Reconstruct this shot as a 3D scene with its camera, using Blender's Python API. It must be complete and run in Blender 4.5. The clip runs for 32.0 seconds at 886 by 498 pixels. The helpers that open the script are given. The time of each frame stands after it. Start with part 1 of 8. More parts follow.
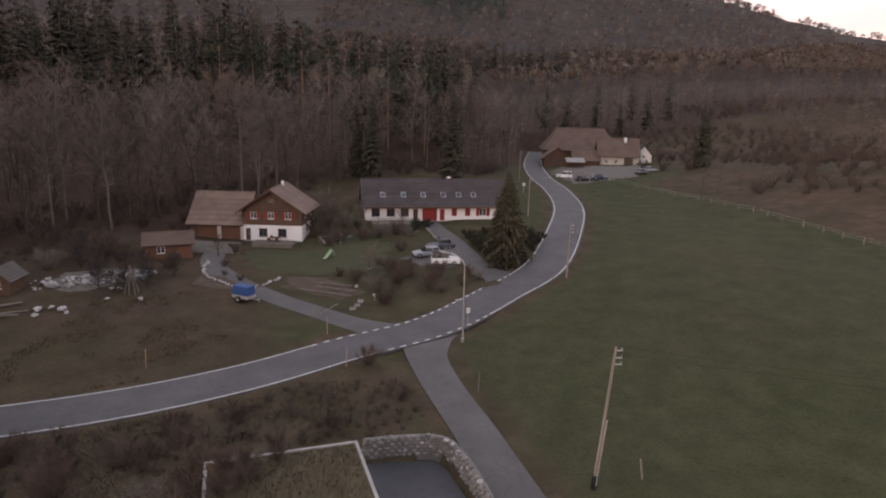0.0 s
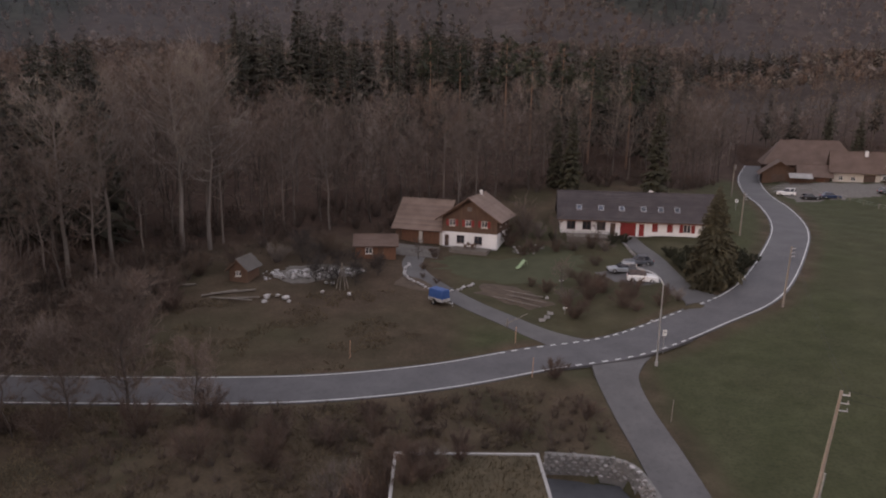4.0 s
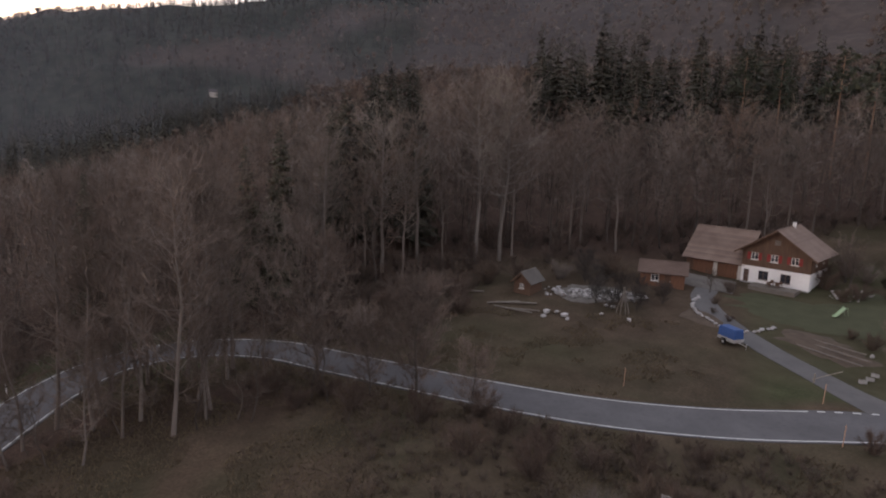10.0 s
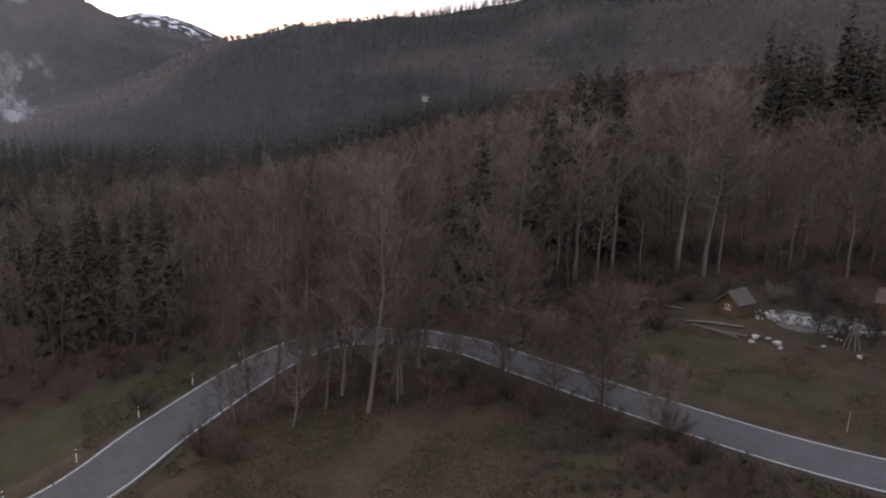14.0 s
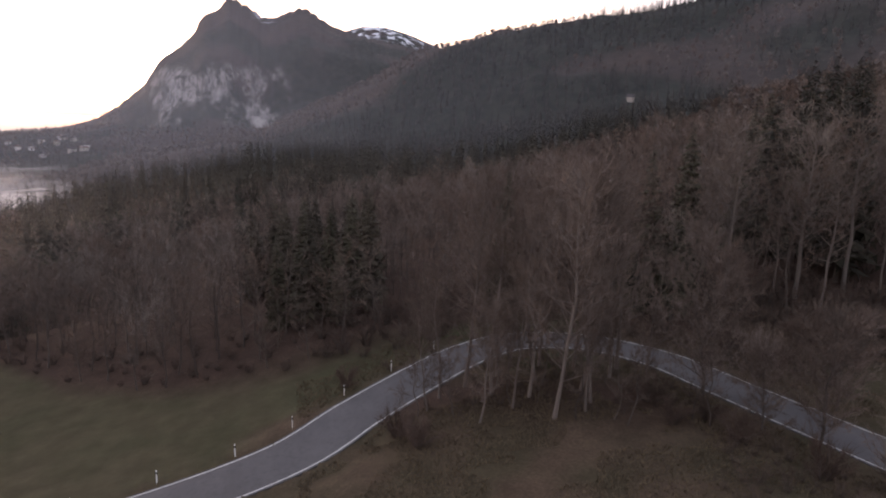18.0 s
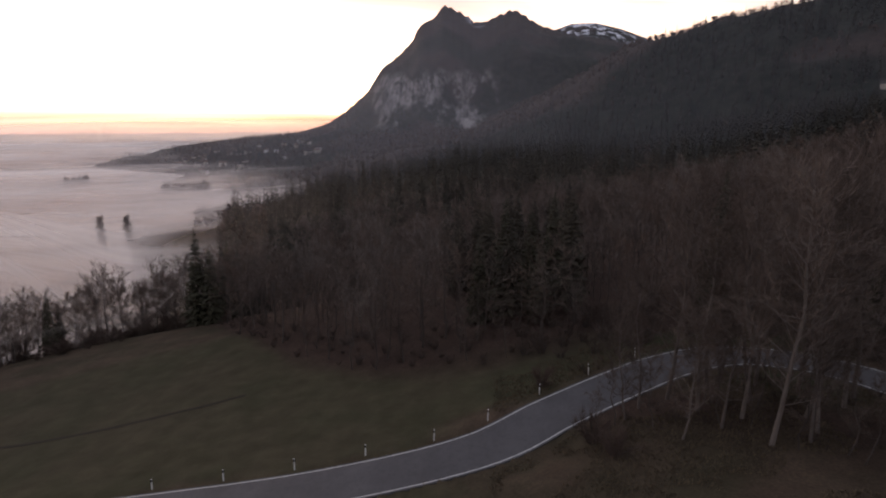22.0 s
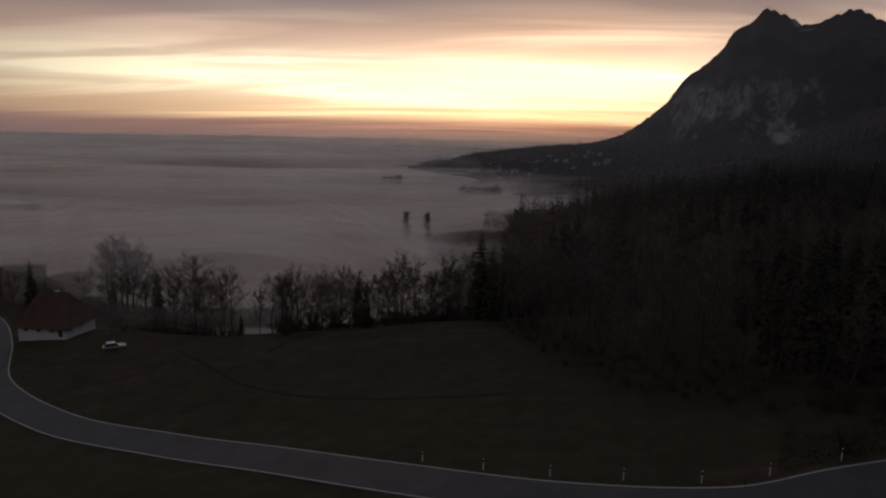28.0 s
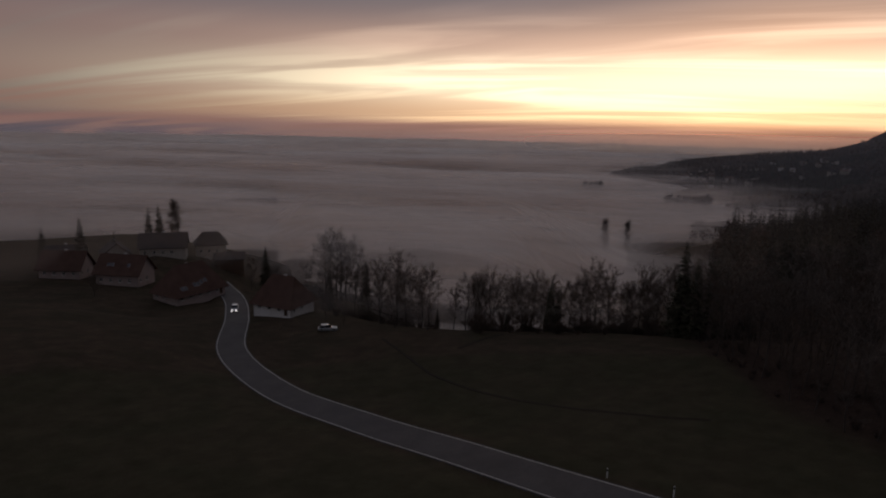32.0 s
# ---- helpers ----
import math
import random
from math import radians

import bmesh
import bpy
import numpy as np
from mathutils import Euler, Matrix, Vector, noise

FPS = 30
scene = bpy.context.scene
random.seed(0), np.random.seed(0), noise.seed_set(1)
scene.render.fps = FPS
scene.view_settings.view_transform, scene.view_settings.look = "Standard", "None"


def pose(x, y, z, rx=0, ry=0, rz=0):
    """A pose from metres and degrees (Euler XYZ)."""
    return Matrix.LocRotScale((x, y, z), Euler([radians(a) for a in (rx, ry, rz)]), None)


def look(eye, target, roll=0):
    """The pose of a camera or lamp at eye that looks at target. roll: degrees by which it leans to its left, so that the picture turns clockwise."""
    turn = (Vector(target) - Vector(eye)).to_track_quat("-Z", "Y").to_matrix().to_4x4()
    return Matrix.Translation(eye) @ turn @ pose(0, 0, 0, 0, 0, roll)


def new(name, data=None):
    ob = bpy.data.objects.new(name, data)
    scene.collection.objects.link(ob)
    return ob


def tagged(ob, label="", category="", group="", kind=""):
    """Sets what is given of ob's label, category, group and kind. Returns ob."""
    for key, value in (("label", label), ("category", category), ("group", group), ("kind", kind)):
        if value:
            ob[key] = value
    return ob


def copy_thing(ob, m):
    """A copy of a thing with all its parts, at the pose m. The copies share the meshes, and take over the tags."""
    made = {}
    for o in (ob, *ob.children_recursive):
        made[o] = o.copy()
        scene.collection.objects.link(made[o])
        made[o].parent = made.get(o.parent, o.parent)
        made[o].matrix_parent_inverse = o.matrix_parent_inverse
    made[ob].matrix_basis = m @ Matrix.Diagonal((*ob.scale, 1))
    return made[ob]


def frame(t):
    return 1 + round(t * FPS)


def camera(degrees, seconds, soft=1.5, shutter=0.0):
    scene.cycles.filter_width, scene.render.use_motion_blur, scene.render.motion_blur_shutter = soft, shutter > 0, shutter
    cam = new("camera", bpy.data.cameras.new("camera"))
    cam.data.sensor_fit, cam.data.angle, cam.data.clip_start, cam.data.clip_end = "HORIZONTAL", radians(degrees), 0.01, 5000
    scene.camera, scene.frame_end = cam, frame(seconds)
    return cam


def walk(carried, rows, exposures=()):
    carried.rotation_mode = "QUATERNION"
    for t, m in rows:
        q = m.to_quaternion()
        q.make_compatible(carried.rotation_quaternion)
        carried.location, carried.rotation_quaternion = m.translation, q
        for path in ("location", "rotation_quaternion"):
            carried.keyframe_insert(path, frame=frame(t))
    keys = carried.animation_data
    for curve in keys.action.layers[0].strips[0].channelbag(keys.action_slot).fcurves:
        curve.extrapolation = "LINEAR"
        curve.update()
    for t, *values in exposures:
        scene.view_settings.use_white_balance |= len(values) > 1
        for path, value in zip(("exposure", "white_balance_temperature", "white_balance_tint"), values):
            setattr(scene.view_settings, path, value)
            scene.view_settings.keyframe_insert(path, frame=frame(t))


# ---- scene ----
# ------------------------------------------------------------------ camera
EYE = (0.0, 0.0, 24.0)
TURN = [(0, -0.29, -12.5, -1.28), (1, 4.09, -12.36, -1.22), (2, 8.48, -12.18, -1.13), (3, 12.95, -12.02, -0.95),
        (4.5, 19.6, -11.75, -0.89), (6, 26.28, -11.44, -1.0), (7, 30.68, -11.18, -1.05), (8, 35.02, -10.9, -1.03),
        (9, 39.12, -10.7, -1.17), (10, 43.28, -10.61, -1.44), (11, 47.57, -10.61, -1.7), (12, 51.94, -10.71, -1.93),
        (13, 56.43, -10.79, -2.14), (14, 61.13, -10.82, -2.17), (15.5, 67.81, -10.88, -1.97), (17, 74.36, -10.99, -1.8),
        (18, 78.82, -11.22, -1.64), (19, 83.39, -11.46, -1.25), (20, 87.89, -11.63, -0.64), (21, 92.45, -11.66, -0.19),
        (22, 96.91, -11.58, -0.17), (23, 101.3, -11.45, -0.28), (24, 105.52, -11.33, -0.39), (25, 109.67, -11.21, -0.65),
        (26.5, 115.97, -11.05, -1.15), (28, 122.49, -10.97, -1.31), (29, 127.27, -11.02, -1.06), (30, 131.93, -11.02, -1.13),
        (31, 136.29, -11.0, -1.28), (32, 140.38, -11.0, -1.35)]
cam = camera(70.0, 32.0, soft=2.0)
walk(cam, [(t, pose(*EYE, 90 + p, r, y)) for t, y, p, r in TURN],
     exposures=[(0, 0.16, 6850, 19), (8, 0.08, 6700, 18), (12, 0.08, 6400, 14), (14, 0.08, 6350, 15), (17, 0.08, 6400, 19), (20, -0.27, 6400, 19), (22, -0.95, 6350, 18), (24, -1.78, 6300, 14), (25.5, -2.45, 6300, 13), (28, -2.92, 6320, 15), (32, -3.02, 6380, 19)])

# ------------------------------------------------------------------ world and sun
SUN_AZ = 112.0            # compass turn of the sunset glow, degrees left of +y
SUN_DIR = Vector((-math.sin(radians(SUN_AZ)), math.cos(radians(SUN_AZ)), math.sin(radians(2.0)))).normalized()


def build_world():
    w = bpy.data.worlds.new("dusk_sky")
    scene.world = w
    w.use_nodes = True
    nt = w.node_tree
    nt.nodes.clear()
    N, L = nt.nodes.new, nt.links.new

    def math_(op, a, b=None, c=None):
        n = N("ShaderNodeMath")
        n.operation = op
        for i, v in enumerate((a, b, c)):
            if v is None:
                continue
            if isinstance(v, (int, float)):
                n.inputs[i].default_value = v
            else:
                L(v, n.inputs[i])
        return n.outputs[0]

    def ramp(fac, stops, mode="EASE"):
        n = N("ShaderNodeValToRGB")
        n.color_ramp.interpolation = mode
        el = n.color_ramp.elements
        while len(el) < len(stops):
            el.new(0.5)
        for e, (p, c) in zip(el, stops):
            e.position, e.color = p, (*c, 1)
        L(fac, n.inputs[0])
        return n.outputs[0]

    def mix(fac, a, b, blend="MIX"):
        n = N("ShaderNodeMix")
        n.data_type, n.blend_type = "RGBA", blend
        for s, v in ((0, fac), (6, a), (7, b)):
            if isinstance(v, (int, float)):
                n.inputs[s].default_value = v
            elif isinstance(v, tuple):
                n.inputs[s].default_value = (*v, 1)
            else:
                L(v, n.inputs[s])
        return n.outputs[2]

    tc = N("ShaderNodeTexCoord").outputs["Generated"]
    sep = N("ShaderNodeSeparateXYZ")
    L(tc, sep.inputs[0])
    x, y = sep.outputs[0], sep.outputs[1]
    z = math_("ADD", sep.outputs[2], 0.016)          # the far haze line lies a little below the level
    sky = N("ShaderNodeTexSky")
    sky.sky_type, sky.sun_disc = "NISHITA", False
    sky.sun_elevation, sky.sun_rotation = radians(2.0), radians(-SUN_AZ)
    sky.air_density, sky.dust_density, sky.ozone_density = 1.0, 2.0, 1.0
    nish = mix(1.0, sky.outputs[0], (0.10, 0.10, 0.10), "MULTIPLY")
    # nearness to the glow, seen along the horizon
    dot = N("ShaderNodeVectorMath")
    dot.operation = "DOT_PRODUCT"
    L(tc, dot.inputs[0])
    dot.inputs[1].default_value = SUN_DIR
    near = math_("MULTIPLY_ADD", dot.outputs["Value"], 0.5, 0.5)
    glow = math_("POWER", near, 14.0)
    wide = math_("MULTIPLY", math_("POWER", near, 8.0), 0.7)
    # veil of high cloud drawn out in streaks
    zz = math_("ADD", math_("MAXIMUM", z, 0.0), 0.10)
    px, py = math_("DIVIDE", x, zz), math_("DIVIDE", y, zz)
    va = radians(SUN_AZ + 9)
    along = math_("ADD", math_("MULTIPLY", px, -math.sin(va) * 0.62), math_("MULTIPLY", py, math.cos(va) * 0.62))
    across = math_("ADD", math_("MULTIPLY", px, math.cos(va) * 0.13), math_("MULTIPLY", py, math.sin(va) * 0.13))
    mp = N("ShaderNodeCombineXYZ")
    L(along, mp.inputs[0])
    L(across, mp.inputs[1])
    n1 = N("ShaderNodeTexNoise")
    n1.inputs["Scale"].default_value, n1.inputs["Detail"].default_value = 1.6, 8.0
    n1.inputs["Distortion"].default_value = 1.1
    L(mp.outputs[0], n1.inputs["Vector"])
    clouds = ramp(n1.outputs["Fac"], [(0.38, (0, 0, 0)), (0.60, (1, 1, 1))])
    # clear strip low over the horizon, veil above
    strip = ramp(z, [(0.0, (0, 0, 0)), (0.012, (0, 0, 0)), (0.03, (1, 1, 1)), (0.115, (1, 1, 1)), (0.19, (0.12, 0.12, 0.12)), (0.5, (0, 0, 0))])
    far_col = ramp(z, [(0.0, (0.72, 0.70, 0.82)), (0.03, (0.90, 0.82, 0.85)), (0.09, (0.98, 0.88, 0.88)), (0.20, (0.92, 0.90, 0.96)), (0.36, (0.82, 0.83, 0.92)), (0.75, (0.92, 0.94, 1.05))])
    veil = ramp(z, [(0.0, (2.2, 1.35, 1.1)), (0.04, (2.6, 1.2, 0.88)), (0.12, (2.2, 1.3, 1.1)), (0.22, (1.28, 1.2, 1.28)), (0.6, (1.12, 1.18, 1.34))])
    hot = ramp(z, [(0.0, (3.4, 2.0, 1.6)), (0.014, (5.6, 2.9, 1.9)), (0.032, (15.0, 10.4, 5.4)), (0.08, (21.0, 18.0, 11.5)), (0.14, (11.5, 8.2, 5.6)), (0.21, (2.6, 2.1, 2.05)), (0.5, (1.2, 1.2, 1.3))])
    base = mix(wide, far_col, hot)
    base = mix(glow, base, hot)
    cover = math_("MULTIPLY", clouds, math_("MULTIPLY_ADD", strip, -0.5, 1.0))
    col = mix(math_("MULTIPLY", cover, 0.85), base, veil)
    col = mix(1.0, col, nish, "ADD")
    bg = N("ShaderNodeBackground")
    bg.inputs["Strength"].default_value = 0.85
    L(col, bg.inputs["Color"])
    out = N("ShaderNodeOutputWorld")
    L(bg.outputs[0], out.inputs["Surface"])


build_world()
sun_data = bpy.data.lights.new("sun", "SUN")
sun_data.energy, sun_data.angle, sun_data.color = 0.3, radians(30), (1.0, 0.93, 0.88)
sun = new("sun", sun_data)
sun.matrix_world = look((0, 0, 300), Vector((0, 0, 300)) - Vector((-math.sin(radians(150)), math.cos(radians(150)), 0.35)))

# ------------------------------------------------------------------ materials


class Nodes:
    """A small hand for writing node materials."""

    def __init__(self, name, rough=0.85, metal=0.0):
        self.m = bpy.data.materials.new(name)
        self.m.use_nodes = True
        self.t = self.m.node_tree
        self.bsdf = self.t.nodes["Principled BSDF"]
        self.bsdf.inputs["Roughness"].default_value = rough
        self.bsdf.inputs["Metallic"].default_value = metal
        self.bsdf.inputs["Specular IOR Level"].default_value = 0.25
        self.pos = self.t.nodes.new("ShaderNodeNewGeometry").outputs["Position"]
        self.obj = self.t.nodes.new("ShaderNodeTexCoord").outputs["Object"]

    def put(self, sock, v):
        if isinstance(v, (int, float)):
            sock.default_value = v
        elif isinstance(v, tuple):
            sock.default_value = (*v, 1) if len(v) == 3 and sock.type == "RGBA" else v
        else:
            self.t.links.new(v, sock)

    def noise(self, scale, detail=3.0, vec=None, stretch=None, rough=0.55):
        v = vec or self.pos
        if stretch:
            mp = self.t.nodes.new("ShaderNodeMapping")
            mp.inputs["Scale"].default_value = stretch
            self.t.links.new(v, mp.inputs[0])
            v = mp.outputs[0]
        n = self.t.nodes.new("ShaderNodeTexNoise")
        n.inputs["Scale"].default_value, n.inputs["Detail"].default_value, n.inputs["Roughness"].default_value = scale, detail, rough
        self.t.links.new(v, n.inputs["Vector"])
        return n.outputs["Fac"]

    def turned(self, deg):
        """World position turned about the vertical."""
        mp = self.t.nodes.new("ShaderNodeMapping")
        mp.inputs["Rotation"].default_value = (0, 0, radians(deg))
        self.t.links.new(self.pos, mp.inputs[0])
        return mp.outputs[0]

    def ramp(self, fac, *stops):
        n = self.t.nodes.new("ShaderNodeValToRGB")
        el = n.color_ramp.elements
        while len(el) < len(stops):
            el.new(0.5)
        for e, (p, c) in zip(el, stops):
            e.position, e.color = p, (*c, 1) if isinstance(c, tuple) else (c, c, c, 1)
        self.t.links.new(fac, n.inputs[0])
        return n.outputs[0]

    def mix(self, fac, a, b, blend="MIX"):
        n = self.t.nodes.new("ShaderNodeMix")
        n.data_type, n.blend_type = "RGBA", blend
        for s, v in ((0, fac), (6, a), (7, b)):
            self.put(n.inputs[s], v)
        return n.outputs[2]

    def math(self, op, a, b=0.0):
        n = self.t.nodes.new("ShaderNodeMath")
        n.operation = op
        self.put(n.inputs[0], a)
        self.put(n.inputs[1], b)
        return n.outputs[0]

    def attr(self, name):
        n = self.t.nodes.new("ShaderNodeAttribute")
        n.attribute_name = name
        return n.outputs["Fac"]

    def random(self):
        return self.t.nodes.new("ShaderNodeObjectInfo").outputs["Random"]

    def island(self):
        return self.t.nodes.new("ShaderNodeNewGeometry").outputs["Random Per Island"]

    def done(self, color, height=None, strength=0.3, dist=0.05):
        self.put(self.bsdf.inputs["Base Color"], color)
        if height is not None:
            b = self.t.nodes.new("ShaderNodeBump")
            b.inputs["Strength"].default_value, b.inputs["Distance"].default_value = strength, dist
            self.t.links.new(height, b.inputs["Height"])
            self.t.links.new(b.outputs[0], self.bsdf.inputs["Normal"])
        return self.m


def plain(name, c1, c2, scale=1.5, fine=18.0, rough=0.85, metal=0.0, bump=0.25, stretch=None, rand=0.0, isl=0.0, local=False):
    """Two colours mixed at two scales, with relief."""
    n = Nodes(name, rough, metal)
    v = n.obj if local else n.pos
    a, b = n.noise(scale, 4, v, stretch), n.noise(fine, 3, v, stretch)
    col = n.mix(n.ramp(a, (0.3, 0.0), (0.7, 1.0)), c1, c2)
    col = n.mix(n.ramp(b, (0.3, 0.35), (0.75, 0.0)), col, tuple(c * 0.55 for c in c1))
    if rand:
        col = n.mix(n.math("MULTIPLY", n.random(), rand), col, tuple(c * 0.45 for c in c1))
    if isl:
        col = n.mix(n.math("MULTIPLY", n.island(), isl), col, tuple(c * 0.4 for c in c2))
    return n.done(col, b, bump, 0.03)


def ground_material():
    n = Nodes("meadow_and_forest_floor", 0.95)
    n.bsdf.inputs["Specular IOR Level"].default_value = 0.08
    big, mid, fine = n.noise(0.035, 4), n.noise(0.3, 4), n.noise(4.0, 4)
    grass = n.mix(n.ramp(mid, (0.3, 0.0), (0.7, 1.0)), (0.040, 0.045, 0.021), (0.056, 0.059, 0.031))
    grass = n.mix(n.ramp(big, (0.35, 0.0), (0.7, 0.6)), grass, (0.062, 0.056, 0.034))
    grass = n.mix(n.ramp(fine, (0.45, 0.0), (0.8, 0.7)), grass, (0.022, 0.026, 0.013))
    dry = n.mix(n.ramp(mid, (0.3, 0.0), (0.7, 1.0)), (0.066, 0.046, 0.032), (0.100, 0.071, 0.049))
    dry = n.mix(n.ramp(fine, (0.35, 0.5), (0.65, 0.0)), dry, (0.028, 0.023, 0.017))
    dry = n.mix(n.ramp(n.noise(0.11, 5), (0.44, 0.0), (0.62, 0.75)), dry, n.mix(n.ramp(fine, (0.35, 0.6), (0.65, 0.0)), (0.050, 0.044, 0.026), (0.026, 0.023, 0.015)))
    litter = n.mix(n.ramp(mid, (0.3, 0.0), (0.7, 1.0)), (0.058, 0.037, 0.028), (0.092, 0.059, 0.044))
    litter = n.mix(n.ramp(fine, (0.35, 0.7), (0.7, 0.0)), litter, (0.020, 0.016, 0.014))
    hills = n.mix(n.ramp(n.noise(0.012, 5), (0.35, 0.0), (0.65, 1.0)), (0.060, 0.046, 0.039), (0.044, 0.037, 0.034))
    hills = n.mix(n.ramp(n.noise(0.09, 4), (0.4, 0.55), (0.6, 0.0)), hills, (0.026, 0.022, 0.020))
    hills = n.mix(n.attr("needle"), hills, n.mix(n.ramp(n.noise(0.07, 4), (0.4, 0.0), (0.6, 1.0)), (0.014, 0.016, 0.012), (0.028, 0.030, 0.023)))
    cliff = n.turned(-7)
    rock = n.mix(n.ramp(n.noise(0.03, 8, cliff, (0.06, 1, 0.55), 0.7), (0.38, 0.0), (0.62, 1.0)), (0.12, 0.11, 0.106), (0.27, 0.25, 0.24))
    rock = n.mix(n.ramp(n.noise(0.10, 6, cliff, (0.06, 1, 0.35), 0.75), (0.40, 0.9), (0.55, 0.0)), rock, (0.045, 0.042, 0.040))
    col = n.mix(n.attr("dry"), grass, dry)
    col = n.mix(n.attr("forest"), col, litter)
    col = n.mix(n.attr("far"), col, hills)
    ra = n.math("MULTIPLY", n.attr("rock"), n.ramp(n.noise(0.013, 8, cliff, (0.08, 1, 0.8), 0.7), (0.47, 0.0), (0.55, 1.0)))
    col = n.mix(ra, col, rock)
    sn = n.math("MULTIPLY", n.attr("snow"), n.ramp(n.noise(0.02, 6, None, None, 0.7), (0.50, 0.0), (0.58, 1.0)))
    col = n.mix(sn, col, (0.7, 0.72, 0.78))
    mott = n.ramp(n.noise(0.33, 7, None, None, 0.7), (0.34, 0.80), (0.64, 1.08))
    near = n.math("SUBTRACT", 1.0, n.attr("far"))
    col = n.mix(near, col, n.mix(1.0, col, mott, "MULTIPLY"))
    return n.done(col, fine, 0.5, 0.12)


MAT_GROUND = ground_material()


def asphalt_material(name, c1, c2):
    n = Nodes(name, 0.75)
    a, b, c = n.noise(0.25, 4), n.noise(2.2, 4), n.noise(40.0, 2)
    col = n.mix(n.ramp(a, (0.3, 0.0), (0.7, 1.0)), c1, c2)
    col = n.mix(n.ramp(b, (0.5, 0.0), (0.8, 0.5)), col, tuple(v * 0.6 for v in c1))
    col = n.mix(n.ramp(c, (0.3, 0.4), (0.6, 0.0)), col, tuple(v * 0.7 for v in c1))
    return n.done(col, c, 0.2, 0.01)


MAT_ASPHALT = asphalt_material("asphalt", (0.068, 0.065, 0.068), (0.098, 0.094, 0.097))
MAT_TRACK = asphalt_material("old_asphalt", (0.074, 0.070, 0.070), (0.108, 0.102, 0.100))
MAT_YARD = asphalt_material("dark_yard_asphalt", (0.045, 0.046, 0.05), (0.07, 0.07, 0.075))
MAT_LINE = plain("road_paint", (0.40, 0.40, 0.39), (0.56, 0.56, 0.54), 0.8, 9.0, 0.6)
MAT_BARK = plain("grey_bark", (0.088, 0.072, 0.062), (0.150, 0.125, 0.110), 0.6, 6.0, 0.95, stretch=(1, 1, 0.25), rand=0.7, isl=0.4)
MAT_BARK_MID = plain("weathered_bark", (0.150, 0.125, 0.108), (0.240, 0.205, 0.180), 0.5, 6.0, 0.92, stretch=(1, 1, 0.3), rand=0.5, isl=0.3)
MAT_BARK_DARK = plain("dark_wet_bark", (0.040, 0.034, 0.031), (0.070, 0.060, 0.054), 0.6, 6.0, 0.95, isl=0.4)
MAT_BARK_PALE = plain("pale_beech_bark", (0.140, 0.120, 0.105), (0.215, 0.190, 0.170), 0.5, 6.0, 0.9, stretch=(1, 1, 0.3), rand=0.4)


def wood_colour(name, c1, c2, dark, isl):
    """Twigs or needles that differ from spray to spray, with shade between crowns painted in as dark blotches."""
    n = Nodes(name, 0.95)
    col = n.mix(n.ramp(n.noise(0.05, 3), (0.35, 0.0), (0.65, 1.0)), c1, c2)
    # crown-sized darkening stands in for the shade between crowns
    col = n.mix(n.ramp(n.noise(0.16, 3, None, (1, 1, 0.45)), (0.42, 0.75), (0.60, 0.0)), col, dark)
    col = n.mix(n.math("MULTIPLY", n.island(), isl), col, dark)
    col = n.mix(n.math("MULTIPLY", n.random(), 0.35), col, dark)
    return n.done(col)


MAT_TWIG = wood_colour("bare_twigs", (0.152, 0.114, 0.094), (0.226, 0.180, 0.151), (0.062, 0.047, 0.038), 0.3)
MAT_TWIG_GREY = wood_colour("grey_twigs", (0.182, 0.152, 0.130), (0.270, 0.233, 0.205), (0.079, 0.065, 0.055), 0.3)
MAT_TWIG_RED = wood_colour("russet_twigs", (0.123, 0.084, 0.064), (0.182, 0.130, 0.101), (0.050, 0.036, 0.030), 0.3)
MAT_LIMB = plain("pale_limbs", (0.130, 0.104, 0.088), (0.200, 0.166, 0.143), 0.2, 3.0, 0.95, rand=0.4, isl=0.5)
MAT_BUSH = plain("brown_bush_twigs", (0.088, 0.060, 0.047), (0.145, 0.104, 0.083), 0.2, 2.5, 0.95, rand=0.5, isl=0.6)
MAT_STALK = plain("dead_stalks", (0.086, 0.060, 0.045), (0.130, 0.096, 0.072), 0.3, 3.0, 0.95, isl=0.5)
MAT_NEEDLE = wood_colour("spruce_needles", (0.041, 0.038, 0.026), (0.066, 0.061, 0.043), (0.015, 0.015, 0.011), 0.45)
MAT_OLIVE = wood_colour("olive_needles", (0.062, 0.051, 0.034), (0.092, 0.077, 0.052), (0.024, 0.021, 0.015), 0.4)
MAT_PINE = plain("pine_needles", (0.045, 0.052, 0.036), (0.072, 0.078, 0.056), 0.3, 4.0, 0.9, rand=0.4, isl=0.5)
MAT_PINE_BARK = plain("reddish_pine_bark", (0.16, 0.10, 0.07), (0.24, 0.16, 0.115), 0.6, 5.0, 0.95, rand=0.4)

# ------------------------------------------------------------------ helpers for meshes


